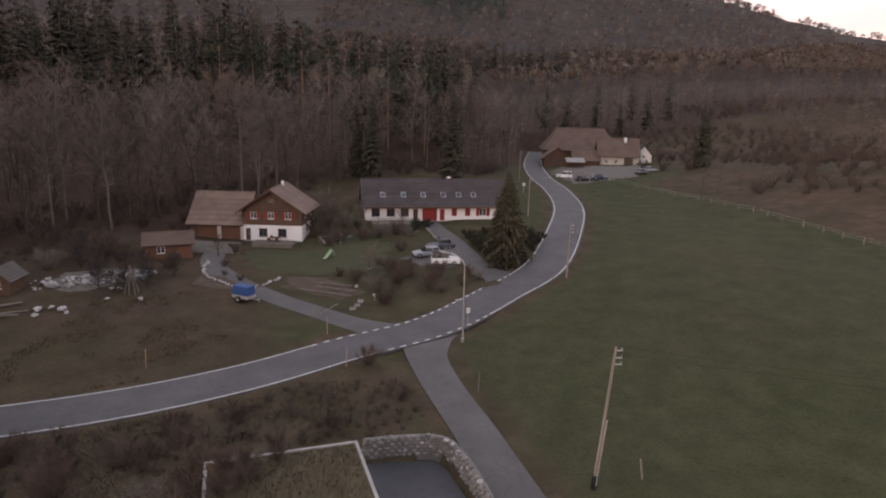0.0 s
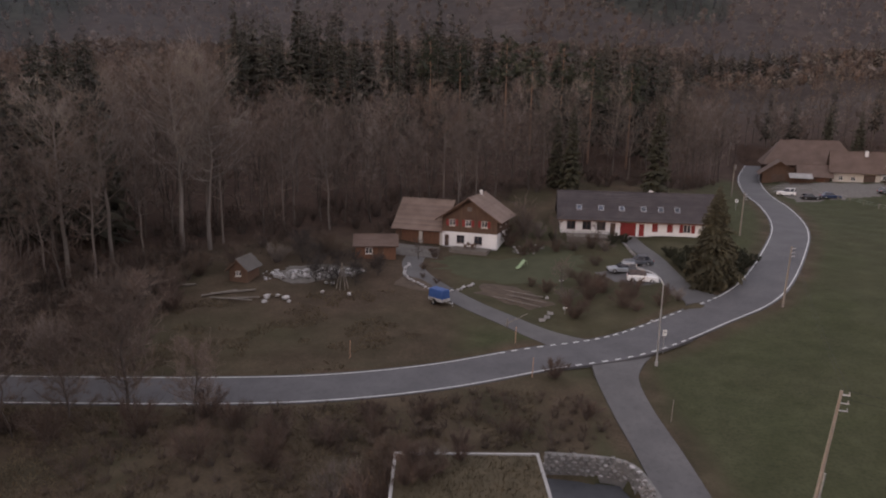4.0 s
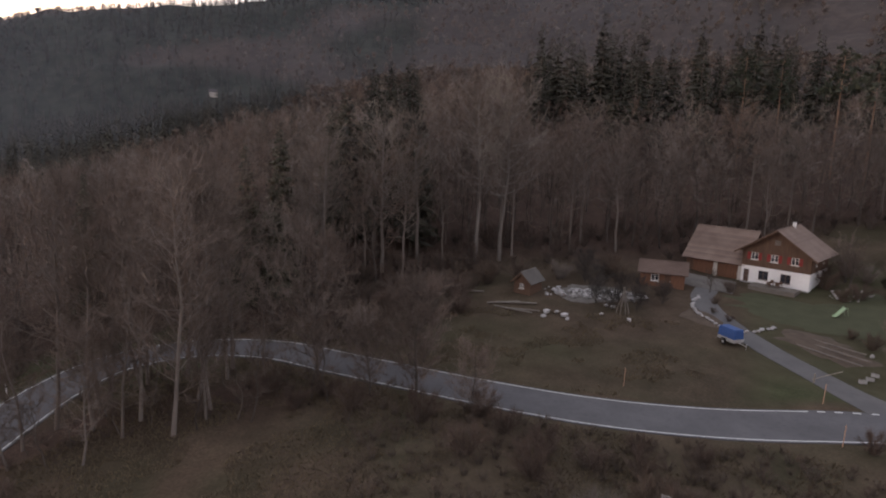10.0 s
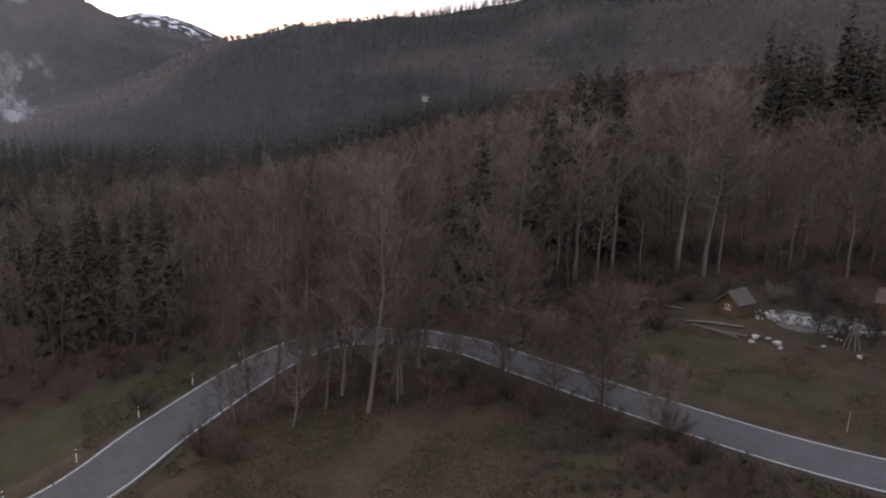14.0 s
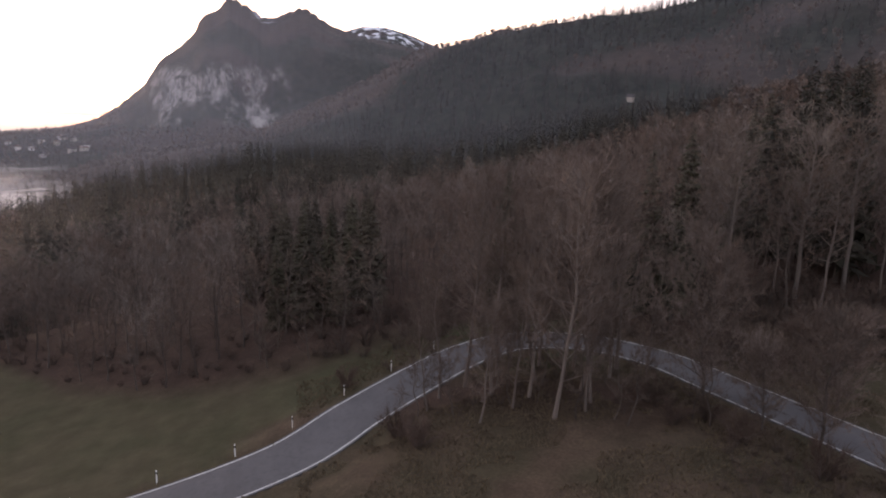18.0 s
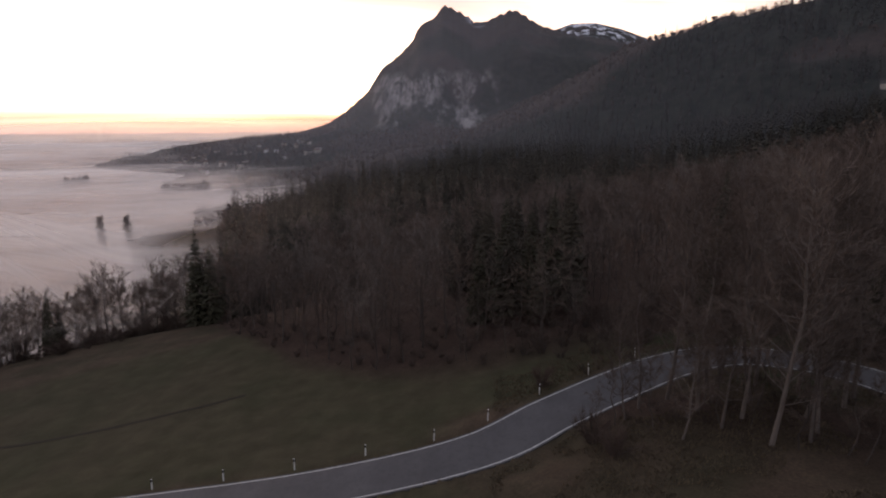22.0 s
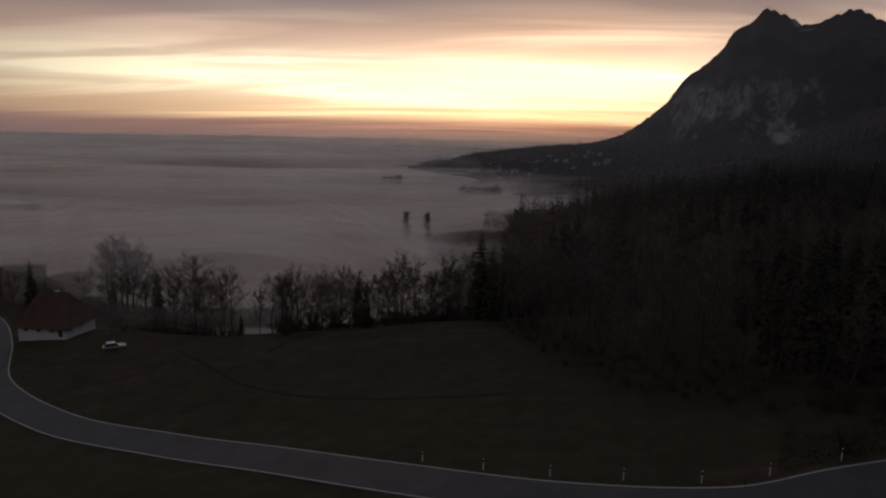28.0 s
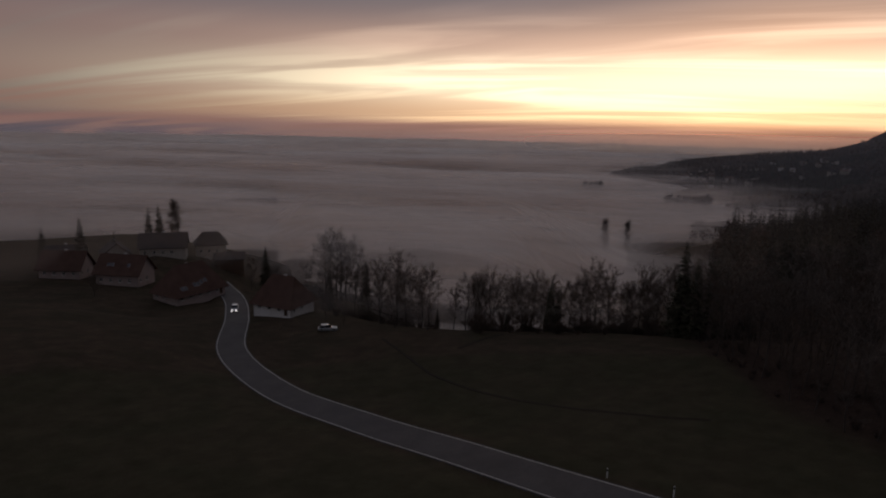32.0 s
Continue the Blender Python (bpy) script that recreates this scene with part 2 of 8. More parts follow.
def np_mesh(name, V, F, mats, idx=None, smooth=False):
    """A mesh from arrays: V (n,3), F (m,3 or m,4)."""
    V, F = np.asarray(V, np.float32), np.asarray(F, np.int32)
    k = F.shape[1]
    me = bpy.data.meshes.new(name)
    me.vertices.add(len(V))
    me.vertices.foreach_set("co", V.ravel())
    me.loops.add(F.size)
    me.loops.foreach_set("vertex_index", F.ravel())
    me.polygons.add(len(F))
    me.polygons.foreach_set("loop_start", np.arange(0, F.size, k, dtype=np.int32))
    for m in mats:
        me.materials.append(m)
    if idx is not None:
        me.polygons.foreach_set("material_index", np.asarray(idx, np.int32))
    if smooth:
        me.polygons.foreach_set("use_smooth", np.ones(len(F), bool))
    me.update(calc_edges=True)
    return me


def smoothstep(a, b, v):
    t = np.clip((np.asarray(v, float) - a) / (b - a), 0, 1)
    return t * t * (3 - 2 * t)


def polar(az, d):
    """Plan position from degrees left of +y and metres."""
    a = np.radians(az)
    return -np.sin(a) * d, np.cos(a) * d


def az_d(x, y):
    a = np.degrees(np.arctan2(-np.asarray(x, float), np.asarray(y, float)))
    return np.where(a < -100, a + 360, a), np.hypot(x, y)


def spline(P, step):
    """A smooth line through the points P, sampled about every step metres."""
    P = np.asarray(P, float)
    Q = np.vstack([2 * P[0] - P[1], P, 2 * P[-1] - P[-2]])
    out = []
    for i in range(1, len(Q) - 2):
        a, b, c, d = Q[i - 1:i + 3]
        n = max(2, int(np.linalg.norm(c - b) / step))
        for t in np.linspace(0, 1, n, endpoint=False):
            out.append(0.5 * (2 * b + (c - a) * t + (2 * a - 5 * b + 4 * c - d) * t * t + (3 * b - a - 3 * c + d) * t ** 3))
    out.append(P[-1])
    return np.array(out)


# ------------------------------------------------------------------ the lie of the land
ROAD = [(40, 262, 7.6), (32, 216, 6.7), (28.6, 180, 6.0), (28.6, 153, 5.5), (27, 130, 5.0), (23, 111, 4.2), (15.8, 88.5, 2.4), (8.0, 77.3, 1.2), (0, 67.5, 0.3),
        (-8.9, 60.7, 0.0), (-17, 54.4, -0.4), (-26, 49.0, -0.6), (-37, 45.3, -1.0), (-52.5, 41.5, -1.6), (-63, 38.8, -2.0), (-70.5, 33, -2.4),
        (-73.4, 25, -2.9), (-70.8, 18, -3.3), (-66.3, 12, -3.8), (-60, 4.3, -4.8), (-53.7, -3.6, -6.2), (-49.8, -18, -8.7),
        (-47.8, -36, -11.6), (-46.5, -52, -14.2), (-44.6, -70, -17), (-42.8, -94, -20), (-47, -124, -23), (-59, -151.5, -25.2), (-68, -176, -27.2), (-74, -205, -29)]
SIDE_ROAD = [(-1.6, 66.4, -0.05), (-1.0, 62.5, 0.04), (-0.6, 58, 0.0), (1.0, 52, -0.25), (3.0, 46, -0.5), (5.6, 37.5, -0.9), (9.0, 27, -1.5), (13, 14, -2.4), (18, -6, -4.5)]
DRIVE_LEFT = [(-4.4, 65.4, -0.02), (-9.5, 68.0, 0.2), (-14.5, 71.5, 0.4), (-20, 75.3, 0.7), (-27.3, 81.5, 1.3), (-31.8, 87.5, 1.8), (-33.4, 93.5, 2.2), (-34.5, 98.5, 2.4)]
DRIVE_RIGHT = [(9.6, 84.0, 1.6), (6.6, 87.5, 1.7), (5.0, 93.5, 2.2), (2.6, 102, 2.9), (-0.2, 109, 3.5), (-1.8, 114, 4.0)]
RD = spline(ROAD, 1.2)
SR = spline(SIDE_ROAD, 0.8)
DL = spline(DRIVE_LEFT, 0.8)
DR = spline(DRIVE_RIGHT, 0.8)

BELT_AZ = np.array([-60, -45, -25, -10, 5, 20, 35, 50, 65, 70, 75, 80, 95, 110, 118, 127, 145, 165, 190])
BELTS = {
    230: [10, 14, 9.5, 7.2, 20, 28, 26, 17, 7, 2, -3, -8, -15, -34, -50, -60, -58, -29, -22],
    430: [30, 44, 42, 34, 32, 38, 36, 25, 5, -3, -12, -13, -9, -42, -72, -98, -100, -46, -44],
    720: [40, 62, 75, 80, 95, 95, 85, 62, 34, 22, 10, 0, -22, -66, -92, -104, -104, -100, -95],
    1150: [40, 66, 180, 270, 310, 296, 275, 254, 210, 206, 173, 147, -6, -60, -74, -100, -105, -105, -100],
    1500: [30, 50, 150, 250, 290, 300, 270, 250, 220, 200, 176, 150, -5, -40, -50, -90, -105, -105, -105],
    4900: [0, 20, 60, 120, 150, 150, 150, 130, 100, 80, 70, 60, -60, -100, -110, -110, -110, -110, -110],
}


def belts(az, d):
    """Heights of the hills from their belts round the valley."""
    ks = sorted(BELTS)
    rows = np.array([np.interp(az, BELT_AZ, BELTS[k]) for k in ks])
    ld, lk = np.log(np.clip(d, ks[0], ks[-1])), np.log(ks)
    i = np.clip(np.searchsorted(lk, ld) - 1, 0, len(ks) - 2)
    t = np.clip((ld - lk[i]) / (lk[i + 1] - lk[i]), 0, 1)
    t = t * t * (3 - 2 * t) * 0.5 + t * 0.5
    j = np.arange(len(ld))
    return rows[i, j] * (1 - t) + rows[i + 1, j] * t


# crest of the rocky mountain, in degrees above the horizon by compass turn
PEAK_AZ = [70, 76, 80, 84, 87, 88.4, 89.5, 90.2, 91.1, 91.8, 93.0, 94.2, 94.9, 96.1, 96.7, 97.2, 97.6, 98.6, 99.2, 99.5, 100.7, 102.1, 103.0, 103.5, 104.6, 105.5, 106.9, 108.7, 110.9, 114.3, 117.8, 120, 122.4, 127, 133]
PEAK_EL = [2.0, 4.5, 6.0, 6.8, 7.3, 7.8, 8.35, 8.95, 9.15, 8.9, 8.3, 8.1, 8.7, 9.2, 9.55, 9.2, 8.55, 8.1, 7.5, 6.75, 5.45, 4.5, 3.2, 2.35, 1.4, 0.6, -0.35, -1.0, -1.5, -1.9, -2.5, -3.2, -3.7, -4.6, -6.0]
BACK_AZ = [66, 72, 76, 79, 82, 84, 86, 88, 91, 95]
BACK_EL = [4.0, 5.5, 6.2, 6.5, 7.6, 8.1, 8.1, 7.4, 6.0, 3.0]


# knolls below the village: compass turn, distance, height, radius
KNOLLS = [(122, 450, 14, 34), (117.5, 478, 16, 44), (160.5, 272, 8, 32), (149.6, 216, 13, 22), (143.0, 205, 8, 20)]


def wobble(x, y, f, seed):
    """Cheap smooth ripple, a few sines turned against one another."""
    v = 0
    for k in range(5):
        a = seed * 1.7 + k * 2.399
        g = f * (1 + 0.83 * k)
        v = v + np.sin(g * (np.cos(a) * x + np.sin(a) * y) + seed * 3.1 + k * 1.3 + 1.2 * np.sin(0.6 * g * (np.cos(a + 1.2) * x + np.sin(a + 1.2) * y))) / (1 + 0.8 * k)
    return v / 2.2


SPOTS = [(0, 0, -4), (25, -5, -4), (-22, 8, -2.2), (-30, 25, -0.3), (-45, 15, -1.6), (-42, 0, -4.5), (-28, -25, -8), (-25, -60, -14), (10, -60, -13), (50, -60, -9),
         (60, 0, 0), (11, 38, -1), (38, 60, 2.4), (66, 90, 5), (56, 146, 5.4), (90, 70, 8), (110, 140, 16), (-8, 38, -1.2), (-18, 36, -1.2), (-27, 99, 2.2), (-36, 104, 2.5),
         (-14, 111, 4), (11, 117, 4.3), (0, 91, 1.6), (-48, 70, 1.5), (-45, 79, 1.8), (-22, 71, 0.4), (-38, 90, 2.3), (-32, 114, 4.6), (-62, 84, 3.8)]
SPOTS += [(-78, 62, 2.0), (-92, 40, 0), (-92, 10, -5), (-80, -12, -8.8), (-72, -32, -12), (-92, -52, -15), (-117, -57, -16.3), (-100, -75, -18.2), (-85, -110, -22),
          (-128, -90, -26), (-150, -70, -28), (-173, -100, -43), (-149, -125, -46), (-122, -145, -46), (-100, -173, -42), (-184, -78, -36), (-40, -172, -27), (-82, -150, -26.5), (-12, -150, -18.5), (10, -110, -14.5), (-15, -190, -21.5), (-34, -168, -23.5), (-25, -130, -18.5), (-72, -62, -16.8), (4, 135, 8), (-18, 130, 8), (60, 200, 7), (48, 212, 7.2), (36, 204, 6.9), (50, 192, 7.0), (64, 188, 7.4)]


def fit_surface():
    pts = [*SPOTS, *[tuple(p) for p in RD[::10]], *[tuple(p) for p in SR[::20]], *[tuple(p) for p in DL[::15]]]
    for a in range(-60, 191, 14):
        x, y = polar(a, 235)
        pts.append((x, y, float(belts(np.array([a]), np.array([235.]))[0])))
    P = np.array(pts, float)
    r = np.hypot(P[:, None, 0] - P[None, :, 0], P[:, None, 1] - P[None, :, 1])
    K = r ** 2 * np.log(r + 1e-6) + np.eye(len(P)) * 40.0
    A = np.zeros((len(P) + 3, len(P) + 3))
    A[:len(P), :len(P)] = K
    A[:len(P), len(P):] = np.c_[np.ones(len(P)), P[:, :2]]
    A[len(P):, :len(P)] = A[:len(P), len(P):].T
    return P, np.linalg.solve(A, np.r_[P[:, 2], 0, 0, 0])


SURF = fit_surface()


def near_height(x, y):
    P, c = SURF
    out = np.zeros(len(x))
    for s in range(0, len(x), 20000):
        e = slice(s, s + 20000)
        r2 = (x[e, None] - P[None, :, 0]) ** 2 + (y[e, None] - P[None, :, 1]) ** 2
        out[e] = 0.5 * r2 * np.log(r2 + 1e-9) @ c[:len(P)] + c[-3] + c[-2] * x[e] + c[-1] * y[e]
    return out


def line_near(x, y, line):
    """Distance to a line of samples and its height there."""
    best, zz = np.full(len(x), 1e9), np.zeros(len(x))
    m = np.where((x > line[:, 0].min() - 14) & (x < line[:, 0].max() + 14) & (y > line[:, 1].min() - 14) & (y < line[:, 1].max() + 14))[0]
    for s in range(0, len(m), 20000):
        k = m[s:s + 20000]
        d2 = (x[k, None] - line[None, :, 0]) ** 2 + (y[k, None] - line[None, :, 1]) ** 2
        j = d2.argmin(1)
        best[k], zz[k] = np.sqrt(d2[np.arange(len(k)), j]), line[j, 2]
    return best, zz


MOUTH = spline([(3.4, 65.6, 0.2), (0.2, 62.6, 0.06), (-4.6, 59.6, -0.06)], 1.0)          # paved corner of the junction
WAYS = ((RD, 3.4), (SR, 2.4), (DL, 1.7), (DR, 1.7), (MOUTH, 2.6))


def height(x, y, bed=False):
    """The ground's height; with bed, cut down a little under the roads."""
    x, y = np.atleast_1d(np.asarray(x, float)), np.atleast_1d(np.asarray(y, float))
    az, d = az_d(x, y)
    h = np.zeros(len(x))
    close, far = d < 240, d > 165
    hn, hf = np.zeros(len(x)), np.zeros(len(x))
    hn[close] = near_height(x[close], y[close]) + 0.12 * wobble(x[close], y[close], 0.25, 2)
    if far.any():
        a, dd = az[far], d[far]
        v = belts(a, dd)
        amp = smoothstep(240, 900, dd)
        v = v + amp * (12 * wobble(x[far], y[far], 0.012, 1) + 5.0 * wobble(x[far], y[far], 0.045, 5))
        gl = np.interp(a, [60, 70, 100, 125, 140], [0, 1, 1, 1, 0])
        D = np.interp(a, [70, 96, 104, 112, 133], [2100, 2250, 2100, 1650, 1450])
        crag = 0.09 * np.sin(a * 9.1) + 0.07 * np.sin(a * 17.3 + 1.0) + 0.05 * np.sin(a * 29.0 + 2.0)
        crest = 24 + D * np.tan(np.radians(np.interp(a, PEAK_AZ, PEAK_EL) + crag * np.interp(a, [96, 99], [0.8, 0.35])))
        t = np.clip((dd - D * 0.56) / (D * 0.44), 0, 1)
        rise = np.where(dd < D, 0.08 * np.clip(t / 0.36, 0, 1) + 0.32 * smoothstep(0.36, 0.52, t) + 0.60 * np.clip((t - 0.44) / 0.56, 0, 1) ** 0.95, 1 - smoothstep(D, D + 1300, dd))
        flank = smoothstep(94, 99, a) * smoothstep(112, 104, a)
        soft = np.where(dd < D, smoothstep(0, 1, t) * 0.6 + 0.4 * t, rise)
        rise = rise * (1 - 0.7 * flank) + soft * 0.7 * flank
        foot = np.minimum(v, 60)
        m1 = foot + (crest - foot) * rise
        m1 = m1 + np.clip(rise, 0, 1) * (1 - smoothstep(0.86, 1.0, t)) * 10 * wobble(x[far], y[far], 0.016, 9)
        v = np.where((gl > 0) & (dd > D * 0.56), np.maximum(v, m1), v)
        crest2 = 24 + 3300 * np.tan(np.radians(np.interp(a, BACK_AZ, BACK_EL, left=-5, right=-5)))
        m2 = crest2 - np.abs(dd - 3300) * 0.45
        v = np.maximum(v, m2)
        hf[far] = v
    w = smoothstep(170, 235, d)
    h = hn * (1 - w) + hf * w
    h[d >= 240] = hf[d >= 240]
    for ka, kd, kh, kr in KNOLLS:
        kx, ky = polar(ka, kd)
        h = h + kh * np.exp(-((x - kx) ** 2 + (y - ky) ** 2) / kr ** 2)
    for line, half in WAYS:
        b, zz = line_near(x, y, line)
        k = 1 - smoothstep(half, half + 5.0, b)
        h = h * (1 - k) + zz * k
        if bed:
            h = h - 0.03 * k - 0.13 * (1 - smoothstep(half - 1.4, half - 0.3, b))
    return h


def off_meadow(x, y):
    """How far a place lies beyond the fence of the green meadow, on the side of the hill."""
    return np.minimum(np.maximum(x - np.interp(y, [60, 90, 118, 147, 166, 176, 205], [72, 66.6, 62, 57, 53, 67, 69]), y - 232), x - 46)


def ground_z(x, y):
    return float(height([x], [y])[0])


# ------------------------------------------------------------------ woods: where they stand
FOOT_AZ = [-40, -30, -18, -12, -8, -4, 4, 10, 16, 23, 27, 33, 40, 46, 52, 60, 70, 78, 85, 92, 97, 102, 106, 111, 116, 119]
FOOT_D = [345, 330, 268, 252, 215, 158, 146, 134, 122, 116, 113, 106, 102, 94, 88, 83, 86, 84, 79, 77, 78, 82, 85, 94, 118, 142]


def wooded(x, y):
    az, d = az_d(x, y)
    return (az > -40) & (az < 119) & (d > np.interp(az, FOOT_AZ, FOOT_D))


def needle_belt(x, y, az):
    """Above about 0.4: patches of spruce on the far hills."""
    d = np.hypot(x, y)
    lower = np.interp(az, [54, 64, 86, 92], [0, 0.34, 0.40, 0]) * smoothstep(430, 520, d) * (1 - smoothstep(720, 860, d)) + smoothstep(86, 92, az) * (1 - smoothstep(640, 760, d)) * 0.36
    return wobble(x, y, 0.007, 6) + np.interp(az, [-12, 0, 30, 50, 66], [-0.5, -0.3, 0.18, 0.22, 0.3]) + lower


YARD = [(-4.2, 27.0), (-5.2, 36.9), (-4.8, 41.3), (0.2, 41.9), (1.2, 40.4), (2.6, 36.5), (3.8, 31.0), (4.5, 26.0), (4.2, 25.0), (-3.6, 25.0)]


def build_ground():
    rad = np.r_[np.arange(3, 20, 2.5), np.arange(20, 180, 1.15), 180 * 1.019 ** np.arange(0, 176)]
    rad = np.r_[rad[rad < 4880], 4890.0]
    az = np.r_[np.arange(-44, 80, 0.5), np.arange(80, 106, 0.25), np.arange(106, 186, 0.5), np.arange(186, 316, 5.0)]
    A, R = np.meshgrid(az, rad)
    x, y = polar(A.ravel(), R.ravel())
    z = height(x, y, bed=True)
    pit = np.ones(len(x), bool)          # sunken yard beside the garage
    ring = np.array(YARD)
    for p, q in zip(ring, np.roll(ring, -1, 0)):
        pit &= (q[0] - p[0]) * (y - p[1]) - (q[1] - p[1]) * (x - p[0]) < 0.5
    z = np.where(pit, np.minimum(z, -1.9), z)
    V = np.c_[x, y, z]
    nr, na = A.shape
    i, j = np.meshgrid(np.arange(nr - 1), np.arange(na), indexing="ij")
    j2 = (j + 1) % na
    F = np.stack([i * na + j, (i + 1) * na + j, (i + 1) * na + j2, i * na + j2], -1).reshape(-1, 4)[:, ::-1]
    V = np.vstack([V, [[0, 0, ground_z(0, 0)]]])
    me = np_mesh("ground", V, F, [MAT_GROUND], smooth=True)
    cap = bmesh.new()
    cap.from_mesh(me)
    cap.verts.ensure_lookup_table()
    c = cap.verts[len(V) - 1]
    for k in range(na):
        f = cap.faces.new((c, cap.verts[(k + 1) % na], cap.verts[k]))
        f.smooth = True
    bmesh.ops.recalc_face_normals(cap, faces=cap.faces)
    cap.to_mesh(me)
    cap.free()
    a, d = az_d(V[:, 0], V[:, 1])
    edge = np.interp(a, FOOT_AZ, FOOT_D)
    inw = smoothstep(-42, -38, a) * (1 - smoothstep(117, 120, a))
    reach = 5 + 15 * smoothstep(14, 22, a) * (1 - smoothstep(56, 66, a))
    forest = inw * smoothstep(-reach, 6, d - edge + 4 * wobble(V[:, 0], V[:, 1], 0.12, 3))
    forest = np.maximum(forest, 0.5 * smoothstep(13, 18, a) * (1 - smoothstep(58, 66, a)) * smoothstep(56, 62, d) * (0.6 + 0.6 * wobble(V[:, 0], V[:, 1], 0.14, 15)).clip(0, 1) * (d < edge))
    strip = np.exp(-((d - 62) / 6.5) ** 2) * smoothstep(55, 62, a) * (1 - smoothstep(80, 86, a))
    forest = np.maximum(forest, strip)
    brush = smoothstep(0, 4, a) * (1 - smoothstep(44, 52, a)) * (1 - smoothstep(55, 61, d)) * 0.85
    mound = smoothstep(42, 50, a) * (1 - smoothstep(92, 104, a)) * (1 - smoothstep(60, 66, d))
    right = (1 - smoothstep(-13, -9, a)) * smoothstep(-1, 4, off_meadow(V[:, 0], V[:, 1]))
    yard = smoothstep(13, 18, a) * (1 - smoothstep(58, 66, a)) * smoothstep(56, 62, d) * (0.66 + 0.2 * smoothstep(72, 84, d)) + smoothstep(-8, 0, a) * smoothstep(112, 118, d) * 0.9
    garden = 0.4 * smoothstep(-9, -4, a) * (1 - smoothstep(14, 18, a)) * smoothstep(66, 72, d) * (1 - smoothstep(112, 118, d))
    verge = np.zeros(len(V))
    for line, half in ((RD, 3.4), (SR, 2.2)):
        b = line_near(V[:, 0], V[:, 1], line)[0]
        verge = np.maximum(verge, (0.75 + 0.3 * wobble(V[:, 0], V[:, 1], 0.5, 23)) * (1 - smoothstep(half + 0.3, half + 2.6, b)))
    dry = np.clip(np.maximum.reduce([verge, brush, mound, right, yard, garden, 0.42 * smoothstep(86, 100, a) * np.ones(len(a))]), 0, 1)
    farw = smoothstep(260, 420, d) * (1 - smoothstep(113, 121, a) * (1 - smoothstep(1000, 1200, d)))
    rock = smoothstep(91.5, 93.5, a) * (1 - smoothstep(102.5, 104, a)) * smoothstep(1350, 1420, d) * (1 - smoothstep(2120, 2180, d)) * smoothstep(-30, 10, V[:, 2]) * (1 - smoothstep(120, 165, V[:, 2]))
    rock = np.maximum(rock, 0.8 * smoothstep(-24, -20, a) * (1 - smoothstep(-16, -12, a)) * smoothstep(1040, 1080, d) * (1 - smoothstep(1160, 1200, d)))
    snow = smoothstep(79, 82, a) * (1 - smoothstep(86, 88, a)) * smoothstep(3050, 3150, d)
    snow = np.maximum(snow, 0.7 * smoothstep(93.2, 93.8, a) * (1 - smoothstep(94.6, 95.2, a)) * smoothstep(2120, 2180, d))
    needle = smoothstep(0.25, 0.5, needle_belt(V[:, 0], V[:, 1], a)) * smoothstep(300, 380, d)
    for nm, val in (("needle", needle), ("forest", forest), ("dry", dry), ("far", farw), ("rock", rock), ("snow", snow)):
        at = me.attributes.new(nm, "FLOAT", "POINT")
        at.data.foreach_set("value", val.astype(np.float32))
    return tagged(new("ground", me), "rolling meadow and wooded hillside ground in late winter", "ground", kind="structure")


ground = build_ground()

# ------------------------------------------------------------------ roads


def ribbon(line, offs, lift, thick=0.0, flare=0.0):
    """A band along a line: offs are (left, right) in metres; a slab if thick."""
    line = np.asarray(line, float)
    t = np.gradient(line[:, :2], axis=0)
    t /= np.linalg.norm(t, axis=1)[:, None]
    nrm = np.c_[-t[:, 1], t[:, 0]]
    bm = bmesh.new()
    rows = []
    shape = offs
    run = np.r_[0, np.cumsum(np.linalg.norm(np.diff(line[:, :2], axis=0), axis=1))]
    for p, n, s in zip(line, nrm, run):
        wide = 1 + flare * math.exp(-s / 2.6)
        offs = [o * wide for o in shape]
        row = [bm.verts.new((p[0] + n[0] * o, p[1] + n[1] * o, p[2] + lift)) for o in offs]
        if thick:
            row += [bm.verts.new((p[0] + n[0] * o, p[1] + n[1] * o, p[2] + lift - thick)) for o in reversed(offs)]
        rows.append(row)
    m = len(rows[0])
    for a, b in zip(rows[:-1], rows[1:]):
        for k in range(m if thick else m - 1):
            k2 = (k + 1) % m
            bm.faces.new((a[k], a[k2], b[k2], b[k]))
    if thick:
        bm.faces.new(rows[0])
        bm.faces.new(rows[-1])
    bmesh.ops.recalc_face_normals(bm, faces=bm.faces)
    if not thick and bm.faces:
        bm.faces.ensure_lookup_table()
        if bm.faces[0].normal.z < 0:
            bmesh.ops.reverse_faces(bm, faces=bm.faces)
    return bm


def part(name, bm, material, parent=None, label="", kind="", smooth=False):
    me = bpy.data.meshes.new(name)
    bm.to_mesh(me)
    bm.free()
    if smooth:
        me.polygons.foreach_set("use_smooth", np.ones(len(me.polygons), bool))
    for m in (material if isinstance(material, (list, tuple)) else [material]):
        me.materials.append(m)
    ob = new(name, me)
    if parent is not None:
        ob.parent = parent
    return tagged(ob, label, kind=kind)


